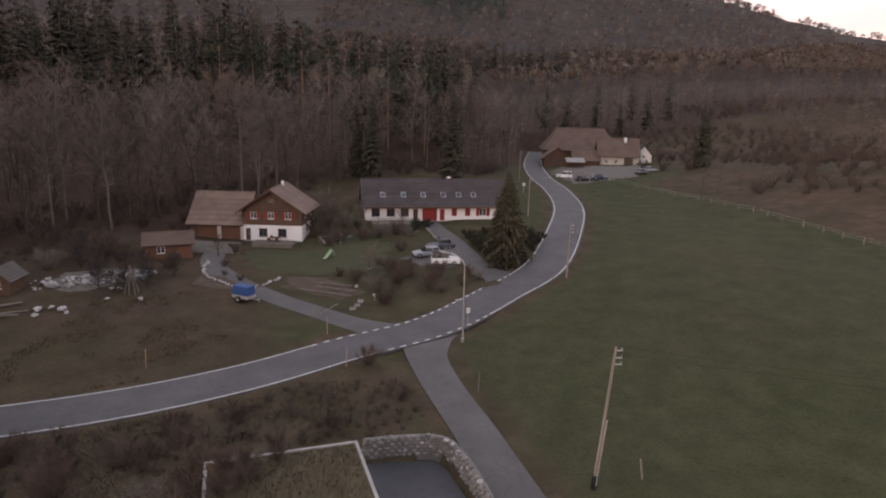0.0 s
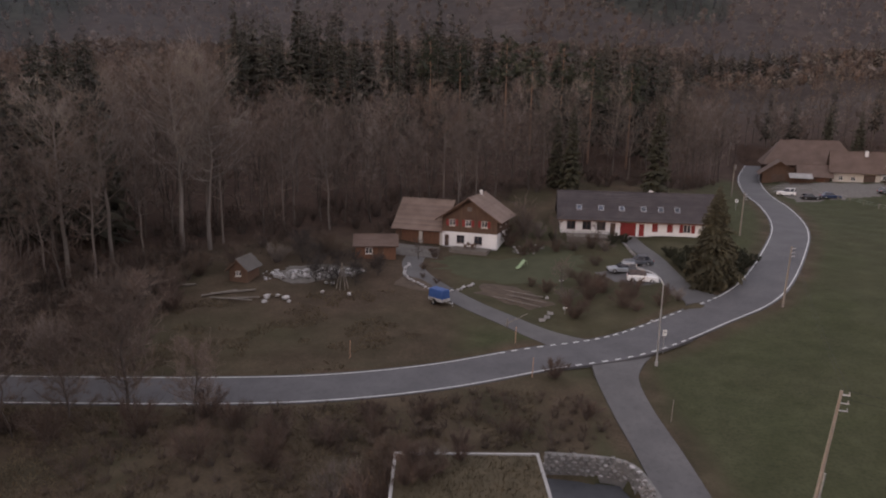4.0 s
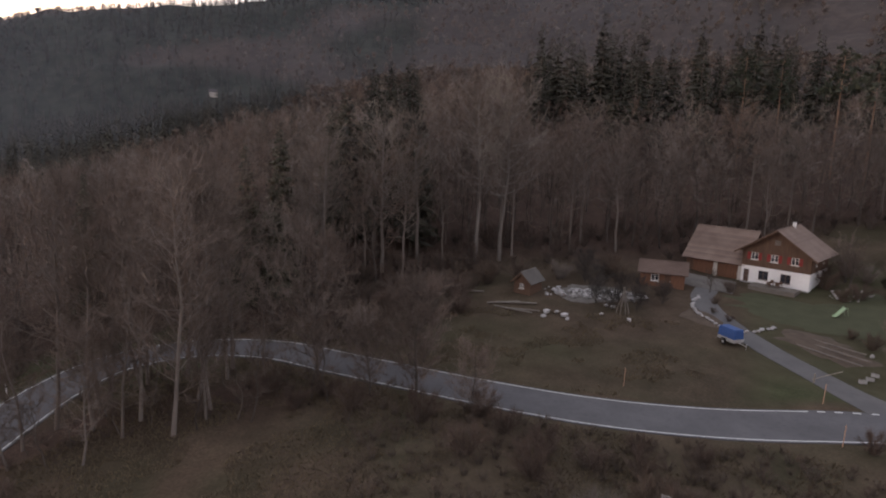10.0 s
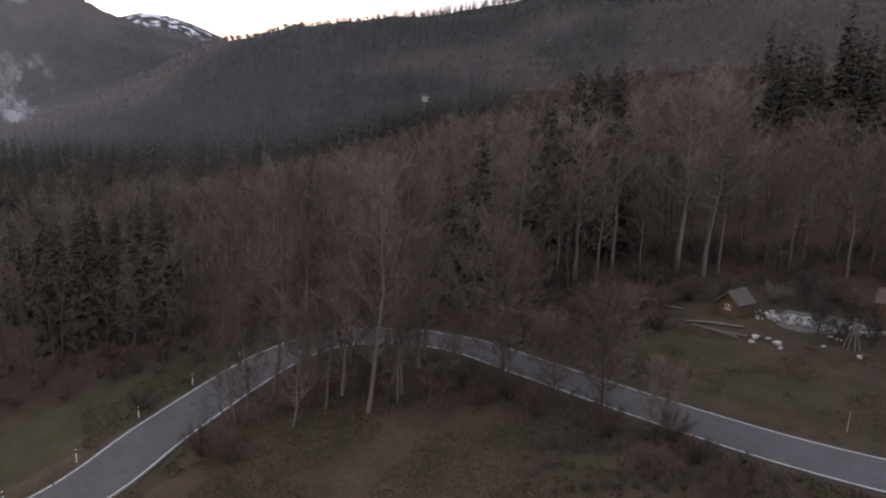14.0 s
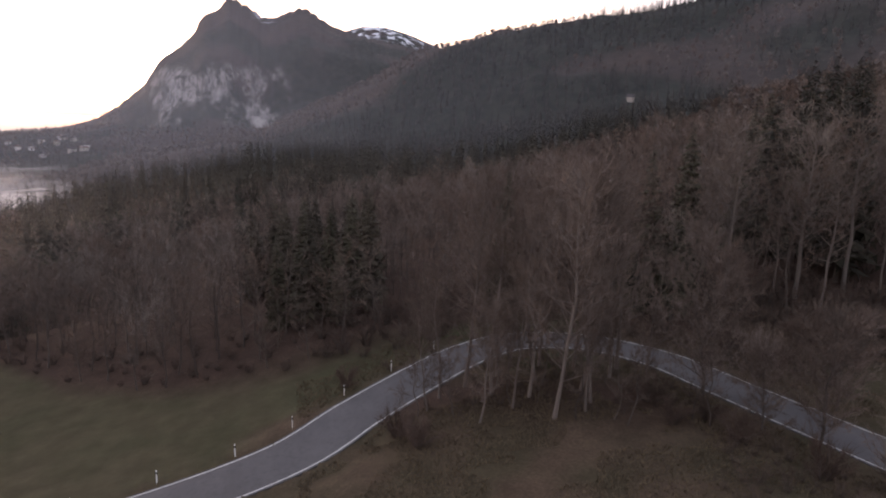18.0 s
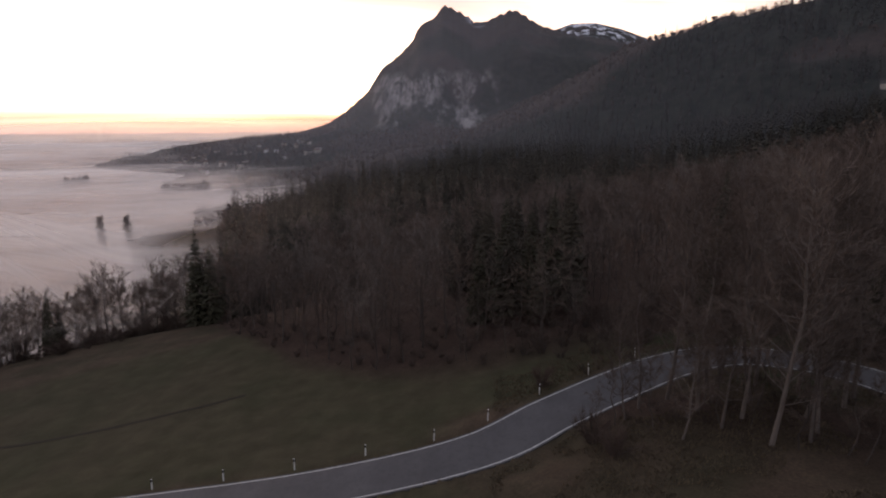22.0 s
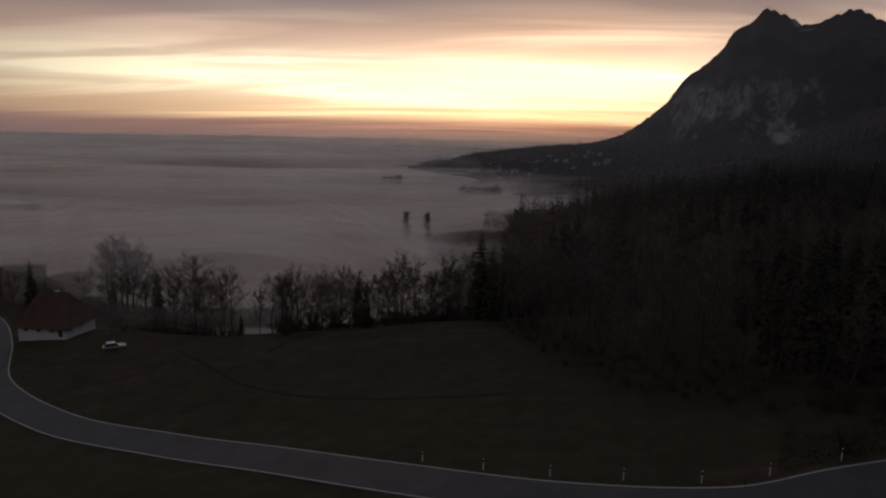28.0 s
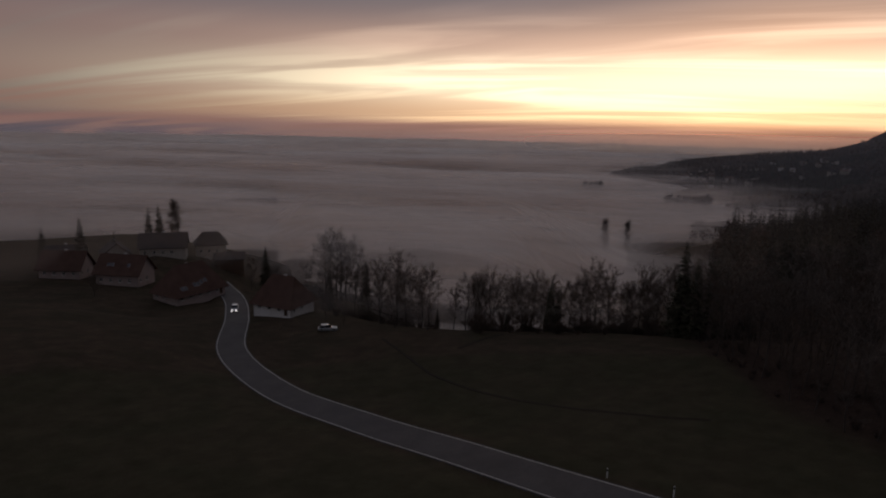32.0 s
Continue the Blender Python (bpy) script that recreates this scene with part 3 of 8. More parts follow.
road = part("road", ribbon(RD, (3.15, 1.0, -1.0, -3.15), 0.03, 0.25), MAT_ASPHALT, smooth=False)
tagged(road, "grey asphalt country road with white edge lines", "road", kind="structure")
side_road = part("side_road", ribbon(SR, (1.8, 0, -1.8), 0.024, 0.22, 2.3), MAT_TRACK)
tagged(side_road, "worn grey asphalt side lane", "road", kind="structure")
drive_left = part("driveway", ribbon(DL, (1.6, 0, -1.6), 0.02, 0.2, 1.1), MAT_TRACK)
tagged(drive_left, "narrow asphalt driveway up to the chalet", "driveway", kind="structure")
drive_right = part("driveway", ribbon(DR, (1.6, 0, -1.6), 0.02, 0.2, 1.6), MAT_TRACK)
tagged(drive_right, "narrow asphalt driveway up to the white house", "driveway", kind="structure")


def stations(line):
    return np.r_[0, np.cumsum(np.linalg.norm(np.diff(line, axis=0), axis=1))]


def station_of(x, y):
    return float(stations(RD)[((RD[:, 0] - x) ** 2 + (RD[:, 1] - y) ** 2).argmin()])


def cut(line, s0, s1):
    s = stations(line)
    q = np.linspace(s0, s1, max(2, int((s1 - s0) / 1.5) + 1))
    return np.c_[np.interp(q, s, line[:, 0]), np.interp(q, s, line[:, 1]), np.interp(q, s, line[:, 2])]


def edge_lines():
    total = stations(RD)[-1]
    # travelling from the farm down: "left" is the outer side of the junction bend seen from the lane
    sj0, sj1 = station_of(4.5, 72.5), station_of(-6.5, 62.5)        # mouth of the side lane
    d0, d1 = station_of(12.5, 83.5), station_of(-10.5, 59.5)        # mouths of the driveways, far side
    w = 0.16
    for side, gaps in ((1, (sj0, sj1)), (-1, (d0, d1))):
        o = side * 2.85
        for a, b in ((0, gaps[0]), (gaps[1], total)):
            p = part("edge_line", ribbon(cut(RD, a, b), (o + w / 2, o - w / 2), 0.036), MAT_LINE, road)
        s = gaps[0] + 0.5
        while s + 0.7 < gaps[1]:
            part("dash", ribbon(cut(RD, s, s + 0.7), (o + 0.12, o - 0.12), 0.036), MAT_LINE, road)
            s += 1.45


edge_lines()

# ------------------------------------------------------------------ trees


class Cloud:
    """Triangles gathered in lists, with a material slot each."""

    def __init__(self):
        self.v, self.f, self.i, self.n = [], [], [], 0

    def add(self, V, F, slot):
        self.v.append(np.asarray(V, np.float32))
        self.f.append(np.asarray(F, np.int32) + self.n)
        self.i.append(np.full(len(F), slot))
        self.n += len(V)

    def tube(self, pts, radii, n, slot):
        pts = np.asarray(pts, float)
        ang = np.arange(n) * 2 * np.pi / n
        rings = []
        for k, p in enumerate(pts):
            t = pts[min(k + 1, len(pts) - 1)] - pts[max(k - 1, 0)]
            t /= np.linalg.norm(t) + 1e-9
            u = np.cross(t, (0.3, 0.9, 0.1) if abs(t[2]) > 0.7 else (0, 0, 1))
            u /= np.linalg.norm(u) + 1e-9
            w = np.cross(t, u)
            rings.append(p + radii[k] * (np.cos(ang)[:, None] * u + np.sin(ang)[:, None] * w))
        V = np.vstack(rings)
        F = []
        for k in range(len(pts) - 1):
            for a in range(n):
                b = (a + 1) % n
                p, q, r, s = k * n + a, k * n + b, (k + 1) * n + b, (k + 1) * n + a
                F += [(p, q, r), (p, r, s)]
        self.add(V, F, slot)

    def slivers(self, P, D, W, slot, rng):
        """Thin pointed twigs from P along D (length included), W wide at the foot."""
        side = np.cross(D, rng.normal(size=D.shape))
        side /= np.linalg.norm(side, axis=1)[:, None] + 1e-9
        n = len(P)
        V = np.empty((n, 3, 3))
        V[:, 0], V[:, 1], V[:, 2] = P - side * W[:, None] / 2, P + side * W[:, None] / 2, P + D
        self.add(V.reshape(-1, 3), np.arange(n * 3).reshape(-1, 3), slot)

    def arrays(self):
        return np.vstack(self.v), np.vstack(self.f), np.concatenate(self.i)


def unit(v):
    return v / (np.linalg.norm(v, axis=-1, keepdims=True) + 1e-9)


def bare_tree(seed, H, spread, limbs, twigs, low=0.35, r0=0.24, tw=0.05, sides=6, subs=3, crook=0.0):
    """Leafless broadleaf tree: trunk (slot 0), limbs and twigs (slot 1)."""
    rng = np.random.default_rng(seed)
    tr, cr = Cloud(), Cloud()
    zs = np.linspace(0, 1, 7)
    bend = rng.normal(0, 0.012, 2) * H
    line = np.c_[bend[0] * zs ** 2 + 0.006 * H * np.sin(zs * 5 + seed), bend[1] * zs ** 2 + 0.006 * H * np.cos(zs * 4 + seed), H * 0.93 * zs]
    line[1:, :2] += np.cumsum(rng.normal(0, crook * H, (6, 2)), 0)
    tr.tube(line, r0 * np.array([1.25, 0.95, 0.82, 0.66, 0.46, 0.26, 0.06]), sides, 0)
    base, tip = [], []
    for k in range(limbs):
        f = low + (0.93 - low) * ((k + rng.random()) / limbs) ** 0.9
        p = np.array([np.interp(f * 0.93, zs * 0.93, line[:, i]) for i in range(3)])
        a = k * 2.4 + rng.normal(0, 0.5)
        rel = (f - low) / (1 - low)
        L = spread * H * (0.55 + 0.6 * np.sin(np.pi * min(rel * 0.85 + 0.15, 1))) * rng.uniform(0.65, 1.15)
        up = rng.uniform(0.1, 1.0) + 0.45 * rel
        d = unit(np.array([np.cos(a), np.sin(a), up]))
        m = p + d * L * 0.5 + np.array([0, 0, 0.02 * L]) + rng.normal(0, 0.05 * L + 2.2 * crook * L, 3)
        e = p + d * L + np.array([0, 0, 0.16 * L]) + rng.normal(0, 0.06 * L, 3)
        r = r0 * (0.42 - 0.26 * rel) * rng.uniform(0.7, 1.1)
        cr.tube([p, m, e], [r, r * 0.6, r * 0.12], 3, 0)
        for q0, q1 in ((p, m), (m, e)):
            base.append(q0), tip.append(q1)
        for _ in range(subs):
            u = rng.uniform(0.3, 0.95)
            s = p + (e - p) * u
            dd = unit(unit(e - p) + rng.normal(0, 0.6, 3) + np.array([0, 0, 0.3])) * L * rng.uniform(0.3, 0.6)
            cr.tube([s, s + dd], [r * 0.4, r * 0.06], 3, 0)
            base.append(s), tip.append(s + dd)
    base, tip = np.array(base), np.array(tip)
    k = rng.integers(0, len(base), twigs)
    u = rng.uniform(0.15, 1.0, (twigs, 1))
    P = base[k] + (tip[k] - base[k]) * u
    D = unit(unit(tip[k] - base[k]) * 0.7 + rng.normal(0, 0.55, (twigs, 3)) + np.array([0, 0, 0.35])) * rng.uniform(0.035, 0.10, (twigs, 1)) * H
    cr.slivers(P, D, rng.uniform(0.6, 1.5, twigs) * tw, 1, rng)
    return tr.arrays(), cr.arrays()


def spruce(seed, H, spread, whorls, arms, bare=0.06, r0=0.22, fringe=2, fine=1.0):
    """Spruce: trunk (slot 0), whorls of drooping boughs with hanging sprays (slot 1)."""
    rng = np.random.default_rng(seed)
    tr, cr = Cloud(), Cloud()
    tr.tube([(0, 0, 0), (0, 0, H * 0.5), (0, 0, H)], [r0, r0 * 0.6, 0.02], 6, 0)
    P, M, E, S = [], [], [], []
    for w in range(whorls):
        f = bare + (1 - bare) * (w + rng.uniform(-0.3, 0.3)) / whorls
        z = max(f, 0.01) * H
        L0 = spread * H * (1 - f) ** 0.8 * (1 if f > 0.16 else 0.85) + 0.012 * H
        for a in range(arms):
            t = a * 2 * np.pi / arms + w * 1.3 + rng.normal(0, 0.25)
            L = L0 * rng.uniform(0.6, 1.15)
            d = np.array([np.cos(t), np.sin(t), 0])
            p = np.array([0, 0, z + rng.normal(0, 0.022) * H])
            m = p + d * L * 0.55 + np.array([0, 0, (-0.06 + 0.25 * f) * L])
            e = p + d * L + np.array([0, 0, (-0.34 + 0.45 * f) * L])
            P.append(p), M.append(m), E.append(e), S.append(np.array([-d[1], d[0], 0]) * L * fine * rng.uniform(0.16, 0.28))
    P, M, E, S = map(np.array, (P, M, E, S))
    n = len(P)
    dn = np.c_[np.zeros(n), np.zeros(n), -np.linalg.norm(S, axis=1) * 0.55]
    V = np.stack([P, M + S + dn, E, M - S + dn], 1)
    V[:, 0, 2] += 0.01 * H
    V2 = np.stack([P, M, E], 1)
    allV = np.concatenate([V.reshape(-1, 3), M], 0)
    i = np.arange(n) * 4
    mi = n * 4 + np.arange(n)
    F = np.concatenate([np.c_[i, i + 1, mi], np.c_[mi, i + 1, i + 2], np.c_[i, mi, i + 3], np.c_[mi, i + 2, i + 3]])
    cr.add(allV, F, 1)
    for _ in range(fringe):
        u = rng.uniform(0.35, 1.0, (n, 1))
        side = rng.uniform(-1, 1, (n, 1))
        Q = P + (E - P) * u + S * side * (1 - u * 0.6)
        Dn = unit(np.c_[rng.normal(0, 0.45, (n, 2)), -np.ones(n)]) * np.linalg.norm(E - P, axis=1)[:, None] * rng.uniform(0.2, 0.42, (n, 1)) * (0.4 + 0.6 * fine)
        cr.slivers(Q, Dn, np.linalg.norm(E - P, axis=1) * rng.uniform(0.12, 0.24, n) * fine, 1, rng)
    return tr.arrays(), cr.arrays()


def pine(seed, H, low=0.6):
    """Tall pine with a bare stem and a ragged top."""
    rng = np.random.default_rng(seed)
    tr, cr = Cloud(), Cloud()
    tr.tube([(0, 0, 0), (0.1, 0, H * 0.5), (0, 0.1, H * 0.97)], [0.24, 0.18, 0.05], 6, 0)
    for k in range(26):
        f = low + (0.99 - low) * (k + rng.random()) / 26
        a = k * 2.4
        L = H * 0.15 * (1.15 - 0.75 * (f - low) / (1 - low)) * rng.uniform(0.5, 1.1)
        d = unit(np.array([np.cos(a), np.sin(a), rng.uniform(-0.1, 0.5)]))
        p = np.array([0, 0, f * H])
        e = p + d * L
        cr.tube([p, e], [0.06, 0.02], 3, 0)
        n = 22
        Q = p + (e - p) * rng.uniform(0.4, 1.05, (n, 1)) + rng.normal(0, 0.05 * L, (n, 3))
        D = unit(rng.normal(0, 1, (n, 3)) + d * 0.6 + np.array([0, 0, 0.4])) * L * rng.uniform(0.3, 0.55, (n, 1))
        cr.slivers(Q, D, rng.uniform(0.14, 0.3, n) * L, 1, rng)
    return tr.arrays(), cr.arrays()


def joined(tree):
    (v0, f0, i0), (v1, f1, i1) = tree
    return np.vstack([v0, v1]), np.vstack([f0, f1 + len(v0)]), np.concatenate([i0, i1])


def wood_stuff(name, label, templates, mats, places):
    """One object of many trees; places: x, y, z, scale, turn, template."""
    Vs, Fs, Is, n = [], [], [], 0
    places = np.asarray(places, float)
    for k, (V, F, I) in enumerate(templates):
        q = places[places[:, 5].astype(int) % len(templates) == k]
        if not len(q):
            continue
        c, s = np.cos(q[:, 4])[:, None], np.sin(q[:, 4])[:, None]
        sc = q[:, 3][:, None]
        W = np.empty((len(q), len(V), 3), np.float32)
        W[:, :, 0] = (V[None, :, 0] * c - V[None, :, 1] * s) * sc + q[:, 0][:, None]
        W[:, :, 1] = (V[None, :, 0] * s + V[None, :, 1] * c) * sc + q[:, 1][:, None]
        W[:, :, 2] = V[None, :, 2] * sc + q[:, 2][:, None] - 0.15
        G = F[None] + (np.arange(len(q)) * len(V))[:, None, None] + n
        Vs.append(W.reshape(-1, 3)), Fs.append(G.reshape(-1, 3)), Is.append(np.tile(I, len(q)))
        n += W.shape[0] * W.shape[1]
    me = np_mesh(name, np.vstack(Vs), np.vstack(Fs), mats, np.concatenate(Is))
    return tagged(new(name, me), label, "woodland", kind="stuff")


def tree_thing(name, tree, mats, label, group):
    """A tree of its own: an Empty at its foot with trunk and crown."""
    root = new(name)
    for nm, (V, F, I) in zip(("trunk", "crown"), tree):
        ob = new(nm, np_mesh(nm, V, F, mats, I))
        ob.parent = root
    return tagged(root, label, "tree", group)


RNG = np.random.default_rng(11)


def scatter(n, a0, a1, d0, d1, gap, keep):
    """Random plan places with a least gap, in a ring sector."""
    a = RNG.uniform(a0, a1, n)
    d = np.sqrt(RNG.uniform(d0 ** 2, d1 ** 2, n))
    x, y = polar(a, d)
    ok = keep(x, y)
    x, y = x[ok], y[ok]
    cell, out = {}, []
    for i in range(len(x)):
        kx, ky = int(x[i] // gap), int(y[i] // gap)
        if any((x[i] - u) ** 2 + (y[i] - v) ** 2 < gap * gap for p in (-1, 0, 1) for q in (-1, 0, 1) for u, v in cell.get((kx + p, ky + q), ())):
            continue
        cell.setdefault((kx, ky), []).append((x[i], y[i]))
        out.append((x[i], y[i]))
    return np.array(out)


def off_roads(x, y, m=1.8):
    ok = np.ones(len(x), bool)
    for line, half in WAYS:
        ok &= line_near(x, y, line)[0] > half + m
    return ok


def plant(xy, h0, h1, tmpl_h, nt):
    z = height(xy[:, 0], xy[:, 1])
    k = RNG.integers(0, nt, len(xy))
    low = 1.0
    if nt == 6:
        low = np.interp(az_d(xy[:, 0], xy[:, 1])[0], [50, 66, 96, 118], [1.0, 0.80, 0.76, 0.85])          # the wood is lower round the bend
        bushy = RNG.random(len(xy)) < np.interp(az_d(xy[:, 0], xy[:, 1])[0], [0, 40, 60, 85], [0.15, 0.3, 0.6, 0.85])
        k = RNG.integers(0, 3, len(xy)) + 3 * bushy
    return np.c_[xy, z, low * RNG.uniform(h0, h1, len(xy)) / tmpl_h, RNG.uniform(0, 6.28, len(xy)), k]


BARE_HI = [bare_tree(100 + k, 20, (0.18, 0.31)[k // 3], 26, 1050, low=(0.3, 0.10)[k // 3], r0=0.15, tw=0.05, crook=0.013) for k in range(6)]
BARE_MID = [joined(bare_tree(200 + k, 20, (0.17, 0.31)[k // 3], 10, 320, low=(0.35, 0.14)[k // 3], r0=0.17, tw=0.078, sides=3, subs=2, crook=0.013)) for k in range(6)]


def dome_tree(seed, H, R):
    """Leafless tree with a broad round crown: fanned limbs and fine twigs towards its outside."""
    rng = np.random.default_rng(seed)
    c = Cloud()
    c.tube([(0, 0, 0), (0.1, 0.05, 0.3 * H), (0.0, 0.2, 0.72 * H)], [0.2, 0.15, 0.04], 3, 0)
    mid, half = np.array([0, 0, 0.60 * H]), np.array([R, R, 0.38 * H])
    base, tip = [], []
    for k in range(13):
        out = unit(np.array([np.cos(k * 2.4), np.sin(k * 2.4), rng.uniform(-0.35, 1.3)]))
        e = mid + out * half * rng.uniform(0.8, 1.05)
        p = np.array([0, 0, H * rng.uniform(0.24, 0.5)])
        m = p + (e - p) * 0.5 + rng.normal(0, 0.04 * R, 3)
        c.tube([p, m, e], [0.085, 0.05, 0.012], 3, 0)
        base += [m, m + (e - m) * 0.4]
        tip += [e, e]
        for _ in range(2):
            s = p + (e - p) * rng.uniform(0.4, 0.75)
            e2 = mid + unit(out + rng.normal(0, 0.35, 3)) * half * rng.uniform(0.8, 1.05)
            base.append(s), tip.append(e2)
    base, tip = np.array(base), np.array(tip)
    k = rng.integers(0, len(base), 420)
    P = base[k] + (tip[k] - base[k]) * rng.uniform(0.25, 1.0, (420, 1)) + rng.normal(0, 0.07 * R, (420, 3))
    D = unit(unit(P - mid * 0.85) + rng.normal(0, 0.4, (420, 3)) + np.array([0, 0, 0.2])) * rng.uniform(0.04, 0.10, (420, 1)) * H
    c.slivers(P, D, rng.uniform(0.6, 1.4, 420) * 0.075, 1, rng)
    return c.arrays()


DOMED = [dome_tree(300 + k, 20, (5.0, 5.8, 4.4)[k]) for k in range(3)]
SPRUCE_HI = [spruce(400 + k, 22, 0.175, 32, 10, bare=0.12) for k in range(4)]
SPRUCE_MID = [joined(spruce(420 + k, 22, 0.165, 19, 8, bare=0.2)) for k in range(4)]
SPRUCE_LOW = [joined(spruce(430 + k, 22, 0.17, 13, 6, bare=0.1, fringe=1)) for k in range(4)]
PINES = [pine(440 + k, 24) for k in range(3)]


def conifer_patch(x, y):
    """Where spruces stand among the broadleaves: the belt up the slope, the tall clump, the olive stand round the bend, the ridge."""
    az, d = az_d(x, y)
    top = (az > -3) & (az < 36) & (d > 168) & (d < 290)
    clump = (az > 45.5) & (az < 51.5) & (d > 104) & (d < 140)
    olive = (az > 85) & (az < 98) & (d > 92) & (d < 140) & (wobble(x, y, 0.09, 7) > -0.15)
    ridge = (az > 90) & (az < 118) & (d > 175)
    return top, clump, olive, ridge


def stand(name, kinds, mats, q, label, group):
    """Trees of their own at the rows of q: x, y, z, scale, turn, kind."""
    roots = {}
    for r in q:
        k = int(r[5]) % len(kinds)
        place = r[:3] - (0, 0, 0.15)
        if k not in roots:
            roots[k] = tree_thing(name, kinds[k], mats[k % len(mats)], label[k % len(label)], group)
            roots[k].matrix_basis = Matrix.LocRotScale(place, Euler((0, 0, r[4])), (r[3],) * 3)
        else:
            c = copy_thing(roots[k], Matrix.LocRotScale(place, Euler((0, 0, r[4])), None))
            c.scale = (r[3],) * 3


FAR_TONES = [wood_colour("far_" + nm + "_twigs", c1, c2, dk, 0.12) for nm, c1, c2, dk in (
    ("brown", (0.110, 0.083, 0.068), (0.160, 0.127, 0.106), (0.050, 0.038, 0.032)),
    ("grey", (0.130, 0.108, 0.094), (0.185, 0.158, 0.140), (0.060, 0.049, 0.042)),
    ("russet", (0.098, 0.068, 0.053), (0.140, 0.101, 0.080), (0.042, 0.031, 0.026)))]


def mixed_woods(name, label, kinds, q, tones=(MAT_TWIG, MAT_TWIG_GREY, MAT_TWIG_RED)):
    """A wood of three kinds of broadleaf that differ in the colour of their twigs."""
    pick = RNG.random(len(q)) + 0.25 * wobble(q[:, 0], q[:, 1], 0.05, 12) + 0.22 * smoothstep(70, 88, az_d(q[:, 0], q[:, 1])[0])
    for m, tone, k in ((tones[0], "brown", (pick > 0.30) & (pick <= 0.68)), (tones[1], "pale grey-brown", pick > 0.68), (tones[2], "russet", pick <= 0.30)):
        wood_stuff(name, label + ", " + tone + " twigs", kinds, [MAT_BARK, m], q[k])


def crest(q):
    """The trees stand taller on the crest above the fog."""
    a, d = az_d(q[:, 0], q[:, 1])
    return 1 + 0.38 * smoothstep(99, 105, a) * smoothstep(185, 225, d)


def build_woods():
    # first rows, trees of their own
    front = scatter(3600, -10, 118, 76, 200, 3.3, lambda x, y: wooded(x, y) & off_roads(x, y))
    a, d = az_d(front[:, 0], front[:, 1])
    depth = d - np.interp(a, FOOT_AZ, FOOT_D)
    top, clump, olive, ridge = conifer_patch(front[:, 0], front[:, 1])
    dark = clump | top | olive
    near = (depth < 11) & ~dark
    q = plant(front[near], 17, 25, 20, len(BARE_HI))
    q[:, 3] *= RNG.uniform(np.interp(az_d(q[:, 0], q[:, 1])[0], [45, 75], [0.9, 0.6]), 1.05)          # lower, mixed growth round the bend
    q = q[np.argsort(q[:, 0] ** 2 + q[:, 1] ** 2)]
    common = "tall leafless broadleaf tree at the wood's edge"
    twig = (MAT_TWIG, MAT_LIMB, MAT_TWIG_GREY, MAT_TWIG_RED, MAT_TWIG_GREY, MAT_TWIG)
    stand("bare_tree", BARE_HI, [[MAT_BARK_MID if k == 1 else MAT_BARK, twig[k]] for k in range(6)], q[:250],
          [common, "tall leafless beech with weathered trunk at the wood's edge", common, common, common, common], "woodland edge trees")
    rest = q[250:]
    few = ridge & (np.random.default_rng(32).random(len(front)) < 0.22)          # single spruces below the crest
    inner = front[~near & ~dark & ~few]
    ia, idist = az_d(inner[:, 0], inner[:, 1])
    under = (ia > -3) & (ia < 36) & (idist > 148)          # lower growth before the spruce belt
    mid_all = [rest] if len(rest) else []
    mid_all.append(plant(inner[~under], 14, 24, 20, 6))
    mid_all.append(plant(inner[under], 9, 13, 20, 6))
    deep = scatter(5600, -38, 119, 150, 300, 5.5, lambda x, y: wooded(x, y) & (az_d(x, y)[1] > 200) & off_roads(x, y))
    top2, clump2, olive2, ridge2 = conifer_patch(deep[:, 0], deep[:, 1])
    pick = RNG.random(len(deep))
    con = (top2 & (pick < 0.5)) | (ridge2 & (pick < 0.16)) | (pick < 0.07)
    sparse = deep[~con]
    sa, sd = az_d(sparse[:, 0], sparse[:, 1])
    crown_belt = (sa > -3) & (sa < 36) & (sd > 168)
    mid_all.append(plant(sparse[~crown_belt], 13, 20, 20, 6))
    tops = RNG.random(len(mid_all[-1])) < 0.10
    mid_all[-1][tops, 3] *= 1.35
    mid_all.append(plant(sparse[crown_belt], 9, 14, 20, 6))
    bulk = np.vstack(mid_all)
    bulk[:, 3] *= crest(bulk)
    lot = np.random.default_rng(31).random(len(bulk))
    domed = (az_d(bulk[:, 0], bulk[:, 1])[0] > 64) & (lot < 0.62)          # round crowns along the slope beyond the bend
    bulk[domed, 5] = 6 + np.floor(lot[domed] * 30) % 3
    mixed_woods("bare_woodland", "dense leafless broadleaf wood on the slope", BARE_MID + DOMED, bulk)
    tall = plant(deep[con & top2], 19, 37, 22, 4)
    lone = plant(deep[con & ~top2], 17, 25, 22, 4)
    lone[:, 3] *= crest(lone)
    belt = plant(front[top], 22, 31, 22, 4)
    belt = belt[RNG.random(len(belt)) < 0.22]
    front_ridge = plant(front[few & ~dark & ~near], 14, 21, 22, 4)
    wood_stuff("spruce_woodland", "dark green spruces standing among the bare wood", SPRUCE_MID, [MAT_BARK, MAT_NEEDLE],
               np.vstack([tall, belt, front_ridge, lone]))
    tight = plant(front[clump], 24, 31, 22, 4)
    stand("spruce_tree", SPRUCE_HI, [[MAT_BARK, MAT_NEEDLE]], tight, ["tall dark spruce in a clump behind the beeches"], "spruce clump")
    brown = plant(front[olive], 13, 19, 22, 4)
    brown = brown[RNG.random(len(brown)) < 0.6]
